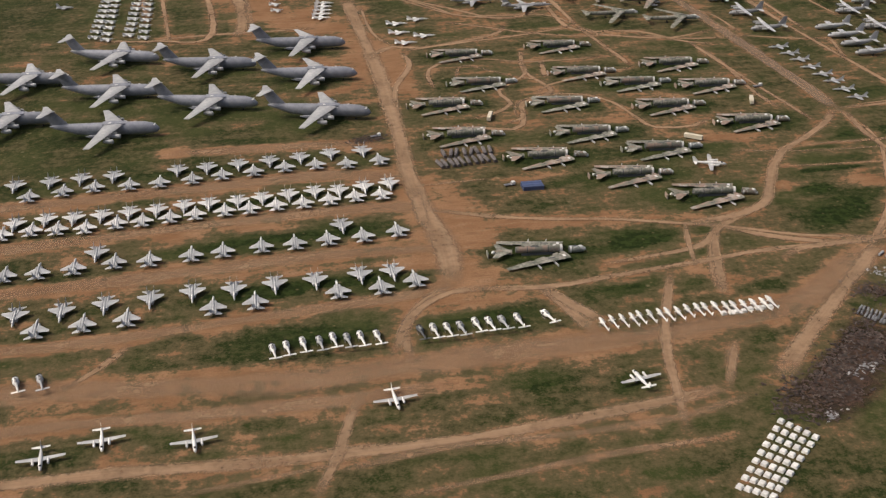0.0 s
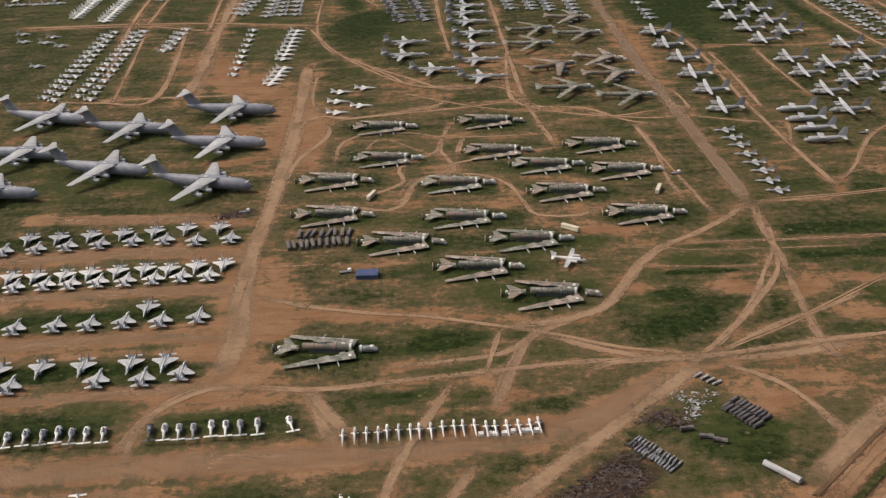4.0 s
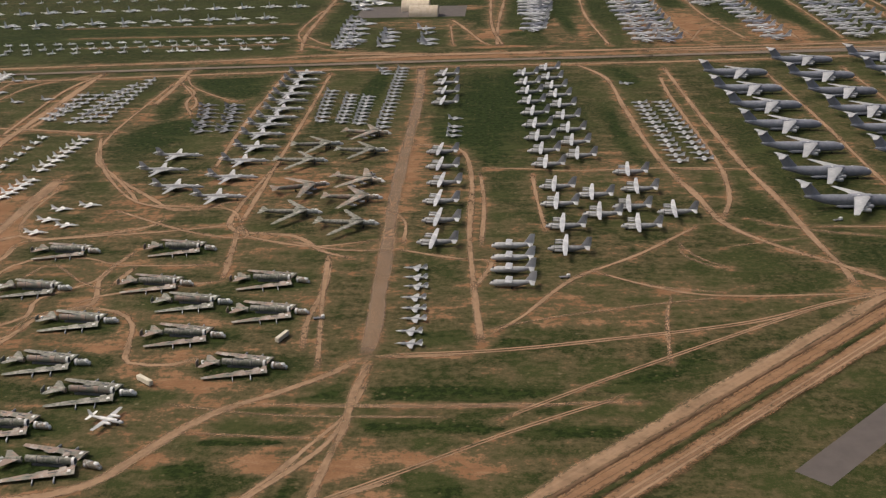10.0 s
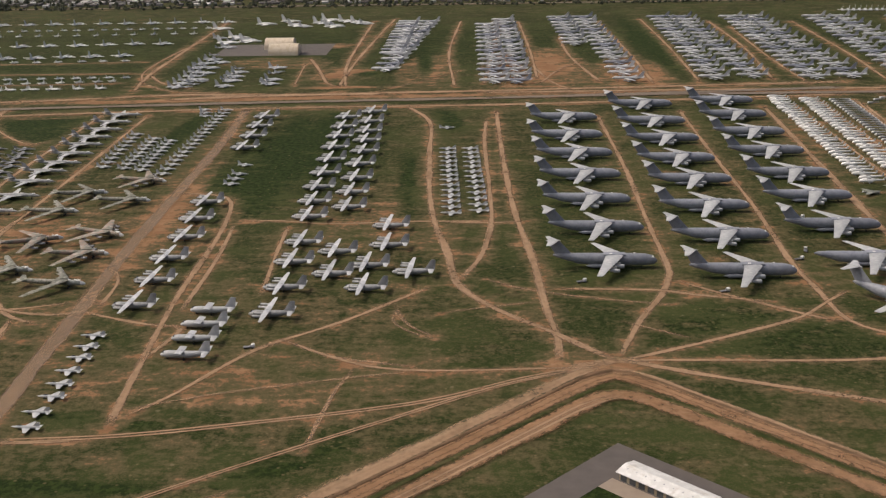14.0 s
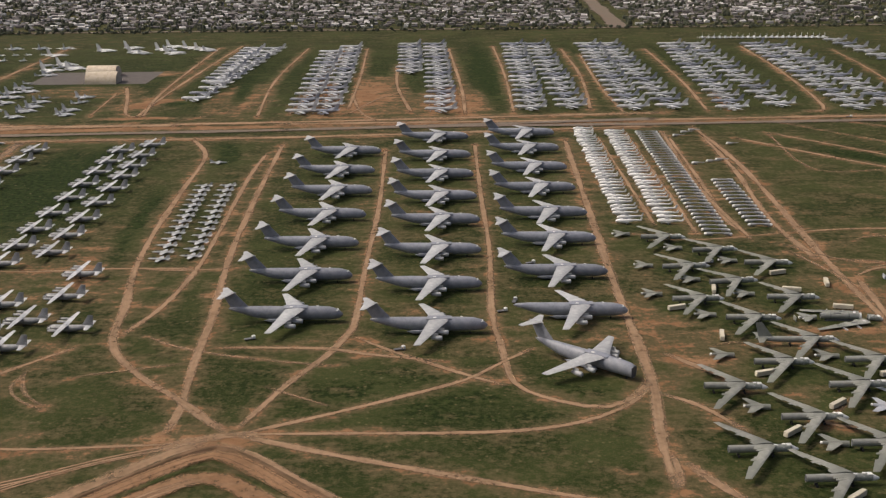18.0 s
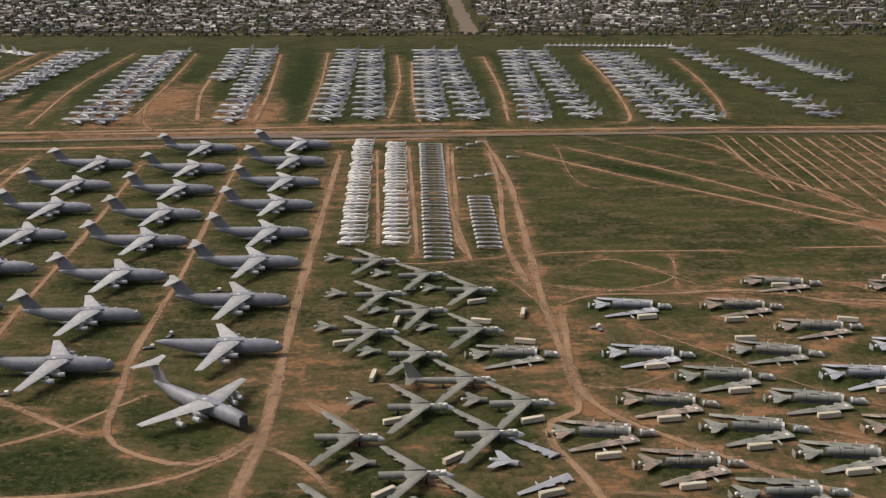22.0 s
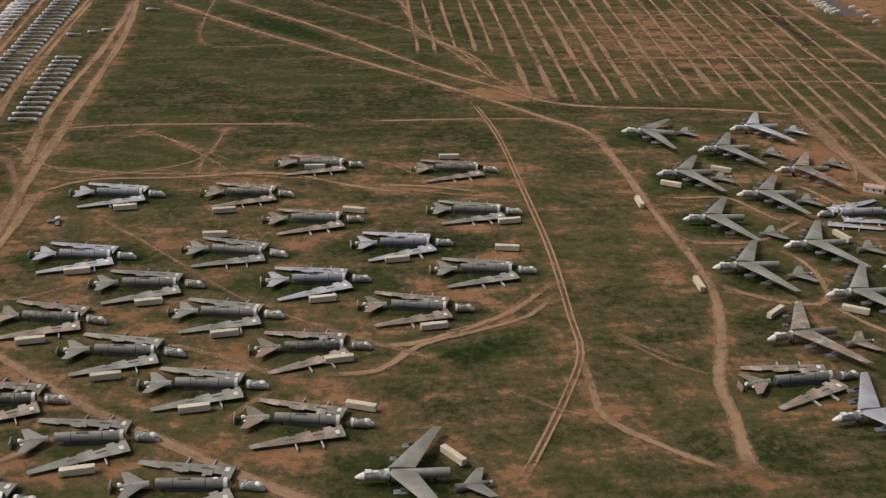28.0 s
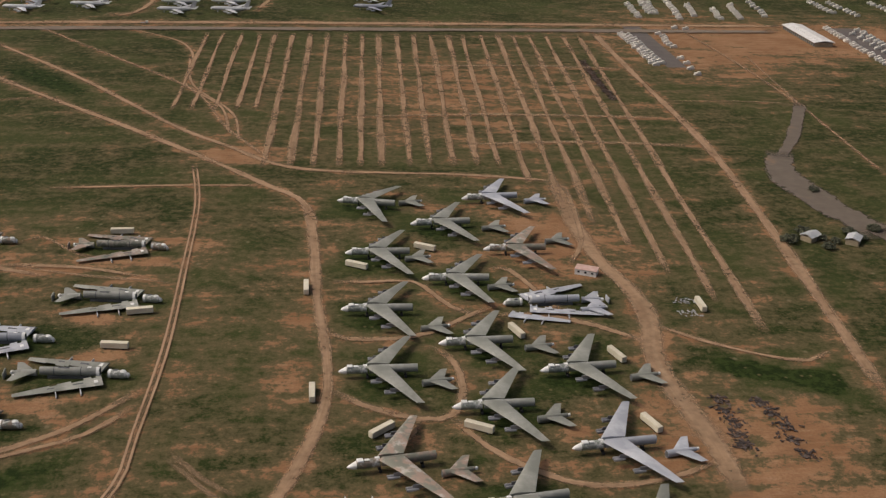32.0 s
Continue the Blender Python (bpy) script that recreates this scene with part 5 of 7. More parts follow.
def light_helicopter():
    t = thing("light_helicopter", "grey light helicopter with white sealed nose", "helicopter", "helicopters in packed columns")
    bm = loft(bmesh.new(), [(4.6, 1.5, 0, 0), (4.0, 1.6, 1.0, 0.95), (2, 1.8, 1.4, 1.3), (-1, 2.0, 1.2, 1.1), (-2.8, 2.2, 0.6, 0.6), (-8, 2.5, 0.3, 0.3)], 8)
    for x, y in ((1.6, 0.9), (1.6, -0.9), (-1.2, 0)):
        box(bm, 0.3, 0.3, 1.2, (x, y, 0.6))
    part("fuselage", bm, HAULER, t)
    hull(t, [(4.75, 1.5, 0, 0), (4.1, 1.62, 1.06, 1.0), (2.6, 1.78, 1.4, 1.3), (2.5, 1.78, 0.8, 0.8)], WHITE, 8, "sealed_nose")
    return t


def tanker(paint_):
    """A four-jet tanker that stays far off: one closed mesh."""
    bm = loft(bmesh.new(), [(20, 3.6, 0, 0), (19, 3.7, 1.0, 1.0), (16, 4.0, 1.8, 1.9), (-8, 4.0, 1.85, 2.0), (-19, 4.9, 0.3, 0.4)], 8)
    for x, y in ((13, 0), (-1, 1.5), (-1, -1.5)):
        box(bm, 0.8, 0.8, 2.8, (x, y, 1.4))
    panel(bm, [(-11, 5.2, 0, 6.5, 0.5), (-17, 12.4, 0, 3, 0.3)], True)
    for s in (1, -1):
        panel(bm, [(-13.5, 0.3 * s, 5.0, 5, 0.4), (-18, 6.4 * s, 5.4, 2, 0.2)])
        panel(bm, [(6.5, 0.5 * s, 3.3, 9, 1.0), (-8.5, 19.8 * s, 4.2, 2.8, 0.3)])
        for y, x in ((8.2, 3.5), (14.0, -1.5)):
            pod(bm, x, y * s, 2.4, 4.5, 0.85, 6)
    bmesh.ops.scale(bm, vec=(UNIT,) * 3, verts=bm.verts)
    return tagged(new("tanker_jet", mesh("tanker_jet", bm, paint_)), "grey four-engine tanker jet in a far column", "aircraft", "tanker jets in far columns")


def far_jet(paint_, label, length=15.0, half=5.5, twin=False, name="parked_jet"):
    """A small jet that stays far off: one closed mesh."""
    bm = bmesh.new()
    k = length / 15
    loft(bm, [(7.5 * k, 1.5, 0, 0), (5 * k, 1.6, 0.6 * k, 0.6 * k), (1 * k, 1.7, 0.95 * k, 0.95 * k), (-4 * k, 1.7, 0.85 * k, 0.8 * k), (-7 * k, 1.8, 0.4 * k, 0.4 * k)], 6)
    for s in (1, -1):
        panel(bm, [(2.2 * k, 0.4 * s, 1.6, 4.6 * k, 0.4), (-0.8 * k, half * s, 1.6, 1.5 * k, 0.2)])
        panel(bm, [(-4.4 * k, 0.3 * s, 1.8, 2.4 * k, 0.3), (-6.2 * k, 2.9 * k * s, 1.8, 1.0 * k, 0.15)])
        if twin:
            pod(bm, 0, half * 0.45 * s, 1.5, 4.5 * k, 0.6 * k, 6)
    panel(bm, [(-3.4 * k, 2.2, 0, 3.2 * k, 0.3), (-5.8 * k, 5.2 * k, 0, 1.4 * k, 0.15)], True)
    for x, y in ((4 * k, 0), (-0.8 * k, 1.2), (-0.8 * k, -1.2)):
        box(bm, 0.4, 0.4, 1.4, (x, y, 0.7))
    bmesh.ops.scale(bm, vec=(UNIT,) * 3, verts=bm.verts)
    return tagged(new(name, mesh(name, bm, paint_)), label, "aircraft", "distant parked jets")


def truck():
    t = thing("service_truck", "white flatbed service truck parked by the track", "truck", "service trucks")
    bm = bmesh.new()
    box(bm, 2.0, 2.2, 2.0, (2.6, 0, 1.6), 0, 0.2)
    part("cab", bm, WHITE, t)
    bm = bmesh.new()
    box(bm, 4.6, 2.3, 0.4, (-0.9, 0, 1.0), 0, 0.05)
    box(bm, 0.2, 2.3, 1.0, (1.3, 0, 1.7), 0, 0.04)
    part("flatbed", bm, METAL, t)
    for x in (2.3, -2.2):
        for y in (1.0, -1.0):
            bm = bmesh.new()
            bmesh.ops.create_cone(bm, cap_ends=True, segments=10, radius1=0.5, radius2=0.5, depth=0.35, matrix=pose(x, y, 0.5, 90, 0, 0))
            part("wheel", bm, TYRE, t)
    return t


def scrap_pile(material, label, seed, size=9.0, count=26):
    """Loose heaped parts: bent panels, tubes and frames."""
    rng = random.Random(seed)
    bm = bmesh.new()
    for _ in range(count):
        x, y = rng.gauss(0, size * 0.5), rng.gauss(0, size * 0.35)
        sx, sy, sz = rng.uniform(0.4, 2.6), rng.uniform(0.2, 0.9), rng.uniform(0.15, 0.6)
        verts = box(bm, sx, sy, sz, (0, 0, 0))
        for v in verts:
            v.co += Vector((rng.uniform(-0.3, 0.3), rng.uniform(-0.3, 0.3), rng.uniform(-0.1, 0.1)))
        bmesh.ops.transform(bm, matrix=pose(x, y, sz * 0.5 + rng.uniform(0, 0.5), rng.uniform(-15, 15), rng.uniform(-15, 15), rng.uniform(0, 180)), verts=verts)
    low = min(v.co.z for v in bm.verts)
    for v in bm.verts:
        v.co.z -= low
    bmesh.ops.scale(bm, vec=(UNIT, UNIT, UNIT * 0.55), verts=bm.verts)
    return tagged(new("scrap_pile", mesh("scrap_pile", bm, material, 0)), label, "scrap pile", "scrap piles", "stuff")


def wing_section(paint_):
    t = thing("severed_wing", "severed pale grey bomber wing with pylons lying on soil", "wing section", "severed wings")
    bm = panel(bmesh.new(), cut_wing((3.5, 0, 1.3, 7.0, 1.2), (-3.5, 28, 1.0, 2.4, 0.4), [(0.05, 0.12, 0.85), (0.2, 0.34, 0.78), (0.5, 0.6, 0.85)]))
    part("wing_panel", bm, paint_, t)
    for d, c in ((8, 1.6), (16, 0.2)):
        bm = bmesh.new()
        box(bm, 4.6, 0.5, 1.1, (c, d, 0.55), 0, 0.1)
        part("engine_pylon", bm, PALE, t, "pale bare engine pylon")
    return t


# ---- parked aircraft ----
C5_WEST = [
    (30, 696, -7), (31, 637, -8), (32, 576, -15), (-83, 694, -16), (-26, 668, -10), (-27, 602, -14),
    (-80, 631, -9), (-132, 662, -9), (-79, 572, -6), (-133, 597, -4),
]
C5_EAST = [
    (565, 1085, -1), (564, 1022, -1), (566, 964, -1), (566, 905, -1), (566, 845, -1), (567, 787, -1),
    (567, 729, -1), (634, 1136, -1), (635, 1069, -1), (636, 1008, -1), (637, 947, -1), (638, 891, -1),
    (637, 830, -1), (636, 772, -1), (637, 713, -1), (706, 1148, -1), (705, 1090, -1), (705, 1027, -1),
    (705, 967, -1), (706, 905, -1), (705, 850, -1), (704, 790, -1),
]
giant = transport()
place(giant, C5_WEST + C5_EAST, grass=(26, 16, -0.3))
place(transport(tail=False), [
    (706, 731, -1),
])
place(transport(visor=True), [
    (706, 673, -39),
], shift=-2.7)
F15 = [
    (-98, 391, -90), (-81, 391, -90), (-65, 393, -90), (-48, 394, -90), (-32, 396, -90), (-16, 395, -90),
    (0, 396, -90), (16, 396, -90), (34, 397, -90), (47, 397, -90), (31, 442, -90), (-72, 437, -90),
    (-110, 472, -90), (-97, 474, -90), (-85, 473, -90), (-73, 473, -90), (-61, 474, -90), (-49, 474, -90),
    (-37, 476, -90), (-26, 476, -90), (-13, 476, -90), (-2, 477, -90), (10, 478, -90), (22, 479, -90),
    (33, 478, -90), (45, 480, -90), (57, 481, -90), (-116, 514, -90),
] + [
    (-100, 515, -90), (-86, 516, -90), (-71, 516, -90), (-41, 517, -90), (-27, 517, -90), (-12, 518, -90),
    (3, 519, -90), (18, 520, -90), (33, 522, -90), (49, 522, -90), (-89, 381, 90), (-72, 382, 90),
    (-56, 383, 90), (-24, 385, 90), (-8, 386, 90), (24, 388, 90), (41, 388, 90), (55, 391, 90),
    (-107, 427, 90), (-94, 427, 90), (-80, 428, 90), (-64, 430, 90), (-50, 429, 90), (-33, 430, 90),
    (-20, 431, 90), (-4, 432, 90), (10, 432, 90), (24, 433, 90),
] + [
    (39, 433, 90), (54, 435, 90), (-114, 465, 90), (-102, 467, 90), (-91, 466, 90), (-79, 465, 90),
    (-66, 467, 90), (-55, 467, 90), (-43, 468, 90), (-32, 469, 90), (-19, 470, 90), (-8, 470, 90),
    (4, 471, 90), (16, 471, 90), (28, 472, 90), (40, 473, 90), (52, 473, 90), (-108, 503, 90),
    (-93, 506, 90), (-79, 508, 90), (-63, 507, 90), (-49, 507, 90), (-34, 508, 90), (-20, 510, 90),
    (-5, 511, 90), (10, 513, 90), (25, 513, 90), (40, 511, 90),
] + [
    (56, 512, 90),
]
place(fighter(), [f for f in F15 if not 462 < f[1] < 485])
place(fighter(BLEACHED, "bleached whitish twin-tail fighter jet with sealed canopy"), [f for f in F15 if 462 < f[1] < 485])
HELICOPTERS = [
    (-3, 350, 97), (2, 351, 97), (8, 352, 97), (14, 352, 97), (19, 353, 97), (24, 352, 97),
    (29, 352, 97), (35, 352, 97), (51, 352, 97), (56, 352, 97), (61, 352, 97), (66, 352, 97),
    (72, 353, 97), (77, 353, 97), (82, 353, 97), (88, 353, 97), (99, 354, 105), (-91, 346, 105),
    (-83, 346, 105),
]
place(helicopter(), HELICOPTERS[0:2] + HELICOPTERS[7:8] + HELICOPTERS[10:17:3] + HELICOPTERS[17:18])
place(helicopter(WHITE, "white sealed helicopter with a coated windscreen", PALE), HELICOPTERS[2:7:2] + HELICOPTERS[9:16:3])
place(helicopter(FIGHTER, "grey-white helicopter with dark doors and no rotor"), HELICOPTERS[3:6:2] + HELICOPTERS[11:15:3] + HELICOPTERS[18:])
place(helicopter(DARK, "dark grey helicopter hull without rotor blades"), HELICOPTERS[8:9])
GUNSHIPS = [
    (118, 344, 92), (122, 345, 92), (126, 345, 92), (130, 345, 92), (133, 346, 92), (137, 346, 92),
    (141, 346, 92), (144, 346, 92), (148, 346, 92), (152, 347, 92), (156, 347, 92), (159, 347, 92),
    (163, 347, 92), (167, 346, 92), (170, 346, 92), (174, 346, 92), (178, 346, 92), (182, 346, 92),
    (185, 347, 92),
]
place(gunship(), GUNSHIPS)
place(utility_plane(), [
    (36, 311, -85), (120, 306, 100), (-77, 301, -85), (-59, 307, -85), (-30, 301, -85),
])
HULKS_WEST = [
    (126, 662, -6), (189, 666, -6), (129, 609, -6), (190, 615, -6), (248, 619, -6), (215, 591, -6),
    (255, 579, -6), (102, 579, -6), (166, 569, -6), (221, 553, -6), (104, 534, -6), (168, 525, -6),
    (255, 522, -6), (138, 499, -6), (197, 497, -6), (172, 470, -6), (201, 442, -6), (109, 403, -6),
]
place(hulk(CAMO, RUST, "dismantled camouflage bomber with wings laid along the hull"), HULKS_WEST[0::3], grass=(29, 12, -0.5))
place(hulk(CAMO, RUST, "dismantled camouflage bomber, nose turned and tail severed", 2.0, -12, 1.0, 6), HULKS_WEST[1::3], grass=(29, 12, -0.5))
place(hulk(RUST, CAMO, "dismantled brown and olive bomber with pale wings", -2.0, 4, 0.3, -8), HULKS_WEST[2::3], grass=(29, 12, -0.5))
BROWN_BOMBERS = [
    (231, 829, -3), (241, 771, 20), (244, 720, -2), (276, 784, -20), (270, 853, -3), (277, 747, -2),
    (280, 700, -5), (268, 901, -11), (236, 870, 5),
]
place(bomber(CAMO, "camouflage heavy bomber without fin or engines", cut=False, engines=False), BROWN_BOMBERS[0::2], shift=6)
place(bomber(RUST, "brown camouflage heavy bomber without its fin", cut=False), BROWN_BOMBERS[1::2], shift=6)
SWING_WINGS = [
    (183, 1118, -4), (183, 1089, -4), (184, 1061, -4), (184, 1034, -4), (185, 1009, -4), (187, 980, -4),
    (187, 952, -4), (185, 929, -4), (186, 901, -4), (189, 866, -4), (188, 831, -4), (188, 793, -4),
    (189, 752, -4), (138, 846, -4), (137, 811, -4), (157, 773, -4),
]
place(swing_bomber(), SWING_WINGS)
SOOT = paint("soot_grey_jet_paint", col(0.13, 0.135, 0.145), col(0.22, 0.225, 0.235), 0.5, col(0.5, 0.5, 0.5), 0.3)
place(small_jet(SOOT, "dark grey swept jet in a tight cluster", "swept_jet", 8.5, 23, 5.0, "cluster of dark jets"), line(120, 1001, 135, 918, 7, -4, 1.5, 3) + line(142, 1000, 155, 919, 7, -4, 1.5, 3))
place(small_jet(WHITE, "white delta-wing jet on grass", "white_jet", 6, 19, 4.0, "group of five white jets"), [
    (96, 734, -4), (111, 741, -4), (95, 714, -4), (110, 704, -4), (96, 692, -4),
])
TURBOPROPS = [
    (329, 669, 176), (329, 705, 176), (327, 740, 176), (327, 777, 176), (324, 813, 176), (322, 849, 176),
    (316, 995, 176), (315, 1033, 176), (313, 1069, 176), (312, 1105, 176), (400, 658, 176), (398, 767, 176),
    (398, 733, 176), (400, 694, 176), (420, 750, 176), (422, 714, 176), (440, 727, 176), (446, 797, 176),
    (448, 761, 176), (442, 693, 176), (465, 717, 176), (383, 1101, 176), (384, 1064, 176), (385, 1030, 176),
    (386, 994, 176), (388, 957, 176), (389, 919, 176), (390, 883, 176),
] + [
    (392, 849, 176), (394, 816, 176), (403, 1122, 176), (404, 1083, 176), (406, 1048, 176), (408, 1016, 176),
    (410, 981, 176), (411, 943, 176), (413, 905, 176), (414, 870, 176), (416, 836, 176),
]
place(turboprop(), TURBOPROPS)
place(turboprop(PALE, SILVER, "grey turboprop transport stripped of its wings", False), [
    (370, 663, 176), (370, 645, 176), (370, 628, 176), (370, 610, 176),
])
place(small_jet(FIGHTER, "grey attack jet in a short column", "attack_jet", 6, 16, 3.0, "column of eight jets"), [
    (320, 634, 175), (321, 621, 175), (322, 609, 175), (322, 595, 175), (323, 582, 175), (324, 570, 175),
    (323, 556, 175), (324, 543, 175),
])
BOMBERS_EAST = [
    (1150, 850, 168), (1181, 825, -176), (1152, 794, -180), (1181, 768, 178), (1149, 743, 179), (1182, 716, -177),
    (1147, 698, -179), (1214, 696, -175), (1182, 674, -178), (1183, 624, -171), (1216, 605, -171), (1006, 576, 180),
]
place(bomber(GREEN, "olive heavy bomber with its tail cut off"), BOMBERS_EAST, shift=7.25, grass=(21, 16, -0.45))
place(bomber(BOMBER_GREY, "pale grey heavy bomber with its tail cut off"), [
    (1150, 596, -172), (1207, 855, -174), (1215, 650, -174),
], shift=7.25)
place(bomber(RUST, "rust and olive heavy bomber with its tail cut off"), [
    (1148, 645, -171), (1209, 796, -179),
], shift=7.25)
WINGED = [
    (773, 854, -1), (798, 829, 5), (822, 805, -2), (776, 800, 4), (796, 775, 8), (820, 750, -2),
    (772, 749, 2), (793, 722, -3), (833, 671, 1), (793, 669, -1), (818, 645, 1), (766, 644, -3),
    (790, 615, -0), (810, 593, 0), (763, 589, 2), (785, 567, 2),
]
place(bomber(GREEN, "olive heavy bomber without engines, tail severed behind it", engines=False), WINGED, shift=7.25, grass=(19, 17, -0.3))
place(bomber(GREEN, "olive heavy bomber with fin still attached", cut=False, engines=False, fin_left=True), [
    (806, 694, -1), (832, 570, -1),
])
place(hulk(BOMBER_GREY, BOMBER_GREY, "pale grey dismantled bomber with wings laid beside it", 2.0), [
    (900, 784, -6), (896, 723, -6), (1018, 728, -2), (984, 698, -1), (1216, 749, -178),
], grass=(29, 12, -0.5))
HULKS_RUST = [
    (955, 782, -6), (986, 816, -8), (1048, 807, -5), (983, 753, -4), (893, 674, -9), (1019, 675, -8),
    (982, 649, 0), (862, 648, -4), (889, 623, -2), (980, 606, -9), (979, 552, -7), (1138, 619, 5),
]
place(hulk(CAMO, RUST, "rust and olive dismantled bomber with severed wings", 3.0, -10), HULKS_RUST[0::2], grass=(25, 10, -0.3))
place(hulk(GREEN, RUST, "olive dismantled bomber with rust-brown severed wings", 0.0, 3, 0.6, 5), HULKS_RUST[1::2], grass=(25, 10, -0.3))
HULKS_GREEN = [
    (1051, 759, -7), (953, 724, -11), (1047, 703, -5), (923, 698, -4), (953, 674, -8), (921, 650, -6),
    (949, 628, -5), (918, 601, 0), (891, 575, -6), (949, 577, -4), (918, 552, -9), (836, 725, -2),
]
place(hulk(GREEN, GREEN, "olive dismantled bomber with severed wings and nose", -2.0), HULKS_GREEN[0::2], grass=(25, 10, -0.3))
place(hulk(GREEN, GREEN, "olive dismantled bomber with nose turned aside", 2.0, -11, 0.8, 7), HULKS_GREEN[1::2], grass=(25, 10, -0.3))
for x, y, a in HULKS_RUST + HULKS_GREEN + BOMBERS_EAST:
    worn(x, y, 36, 20, a, 0.75)
TAILS = [
    (750, 866, -4), (776, 838, -4), (802, 814, -4), (775, 783, -4), (798, 760, -4), (751, 761, -4),
    (772, 731, -4), (769, 681, -4), (815, 679, -4), (771, 628, -4), (792, 596, -4), (754, 807, -10),
    (1170, 853, -170), (1168, 791, -170), (1198, 763, -170), (1204, 714, -170), (1166, 692, -170), (1236, 692, -170),
    (1200, 668, -170), (1204, 822, -170), (1229, 807, -170), (1169, 730, -170), (1025, 572, -170),
]
place(tail_piece(GREEN, "severed olive bomber tail with both tailplanes on grass"), TAILS)
place(tail_piece(BOMBER_GREY, "severed pale grey bomber tail on grass"), [
    (822, 627, -18), (1228, 854, -170), (1230, 742, -170), (1235, 647, -170),
])
place(tail_piece(RUST, "severed rust-brown bomber tail on grass"), [
    (1167, 641, -170),
])
TRAILERS = [
    (824, 793, 18), (760, 741, 18), (783, 661, 18), (836, 660, 18), (836, 604, 18), (845, 776, 80),
    (774, 704, 80), (784, 767, 80), (804, 630, 40), (808, 577, 40), (779, 606, 40), (787, 557, 40),
    (824, 766, -15), (842, 740, -15), (999, 762, -15), (831, 567, 0), (983, 812, 0), (943, 740, 0),
    (1046, 823, 0), (904, 769, 8), (945, 764, 8), (1063, 748, 8), (895, 710, 8), (1014, 714, 8),
    (924, 684, 8), (985, 683, 8), (889, 659, 8), (952, 660, 8),
] + [
    (1023, 661, 8), (860, 630, 8), (990, 641, 8), (917, 635, 8), (946, 615, 8), (885, 607, 8),
    (917, 586, 8), (887, 560, 8), (946, 563, 8), (921, 538, 8), (980, 539, 8), (996, 613, -20),
    (1021, 586, -55), (1123, 765, 90), (1125, 687, 90), (1272, 744, 90), (1143, 785, -30), (1176, 664, -30),
    (1172, 802, -30), (1146, 664, 40), (1198, 726, -70), (1230, 707, -70), (1230, 663, -70), (1058, 722, -8),
    (216, 507, -40), (121, 556, 70), (266, 550, 70),
]
place(trailer(), TRAILERS)


def between(ends, count, heading, jitter=0.3, swing=1.5):
    """A row of spots between two ends."""
    (x0, y0), (x1, y1) = ends
    return line(x0, y0, x1, y1, count, heading, jitter, swing)


# ---- helicopter columns ----
place(big_helicopter(), between([
    (758, 1172), (758, 892),
], 34, 172, 1.0, 9) + between([
    (784, 1161), (783, 891),
], 31, 172, 1.0, 9))
place(light_helicopter(), between([
    (807, 1160), (803, 865),
], 36, 172) + between([
    (819, 1159), (813, 864),
], 36, -8) + between([
    (835, 994), (834, 883),
], 14, 172) + between([
    (844, 994), (842, 883),
], 14, -8) + [
    (836, 1145, 170), (845, 1158, 170), (853, 1166, 170), (832, 1046, 170), (844, 1052, 170), (852, 1057, 170),
    (873, 1112, 170),
])

# ---- jets between the giant transports and the turboprops ----
place(small_jet(FIGHTER, "pale grey trainer jet in a tight double column", "trainer_jet", 7.0, 17, 1.5, "double column of trainers"), between([
    (472, 992), (481, 826),
], 14, 172) + between([
    (489, 992), (498, 831),
], 13, 172) + [
    (469, 1063, 5),
])

# ---- distant jets ----
place(far_jet(FIGHTER, "small grey fighter in a distant crowded block", 16, 5.5, name="distant_fighter"), between([
    (217, 1048), (223, 944),
], 9, -6) + between([
    (236, 1032), (240, 940),
], 9, -6) + between([
    (251, 1024), (254, 935),
], 9, -6) + between([
    (270, 1140), (273, 924),
], 18, -6) + [
    (250, 1142, -4), (254, 1129, -4), (257, 1116, -4), (327, 947, -4), (328, 922, -4), (328, 909, -4),
    (328, 896, -4), (-86, 1108, -4), (-77, 1115, -4), (-81, 1060, -4), (-82, 1037, -4), (-77, 1023, -4),
    (-51, 1022, -4), (-28, 1031, -4), (-139, 906, -4), (-140, 889, -4), (-125, 878, -4), (-166, 918, -4),
    (-158, 894, -4), (-127, 823, -4), (-199, 1024, -4), (-188, 1023, -4), (-178, 1024, -4), (-168, 1025, -4),
    (-209, 1023, -4), (209, 1265, 20), (205, 1250, 20), (214, 1280, 20),
] + [
    (203, 1280, 20), (204, 1312, 20), (195, 1335, 20), (197, 1362, 20), (197, 1391, 20), (197, 1416, 20),
    (187, 1417, 20), (186, 1380, 20), (186, 1356, 20), (187, 1444, 20), (234, 1294, 20), (234, 1319, 20),
    (237, 1332, 20), (236, 1353, 20), (242, 1300, 20), (240, 1278, 20), (278, 1276, 20), (287, 1260, 20),
    (278, 1323, 20), (281, 1357, 20), (283, 1330, 20), (282, 1285, 20), (183, 1519, 20), (182, 1555, 20),
    (187, 1564, 20), (181, 1498, 20), (203, 1540, 20),
] + between([
    (40, 1102), (45, 951),
], 11, 170) + between([
    (30, 1081), (33, 952),
], 10, 170) + between([
    (24, 1058), (22, 949),
], 9, 170) + between([
    (11, 1044), (1, 959),
], 7, 170) + between([
    (-2, 1045), (-4, 962),
], 6, 170))
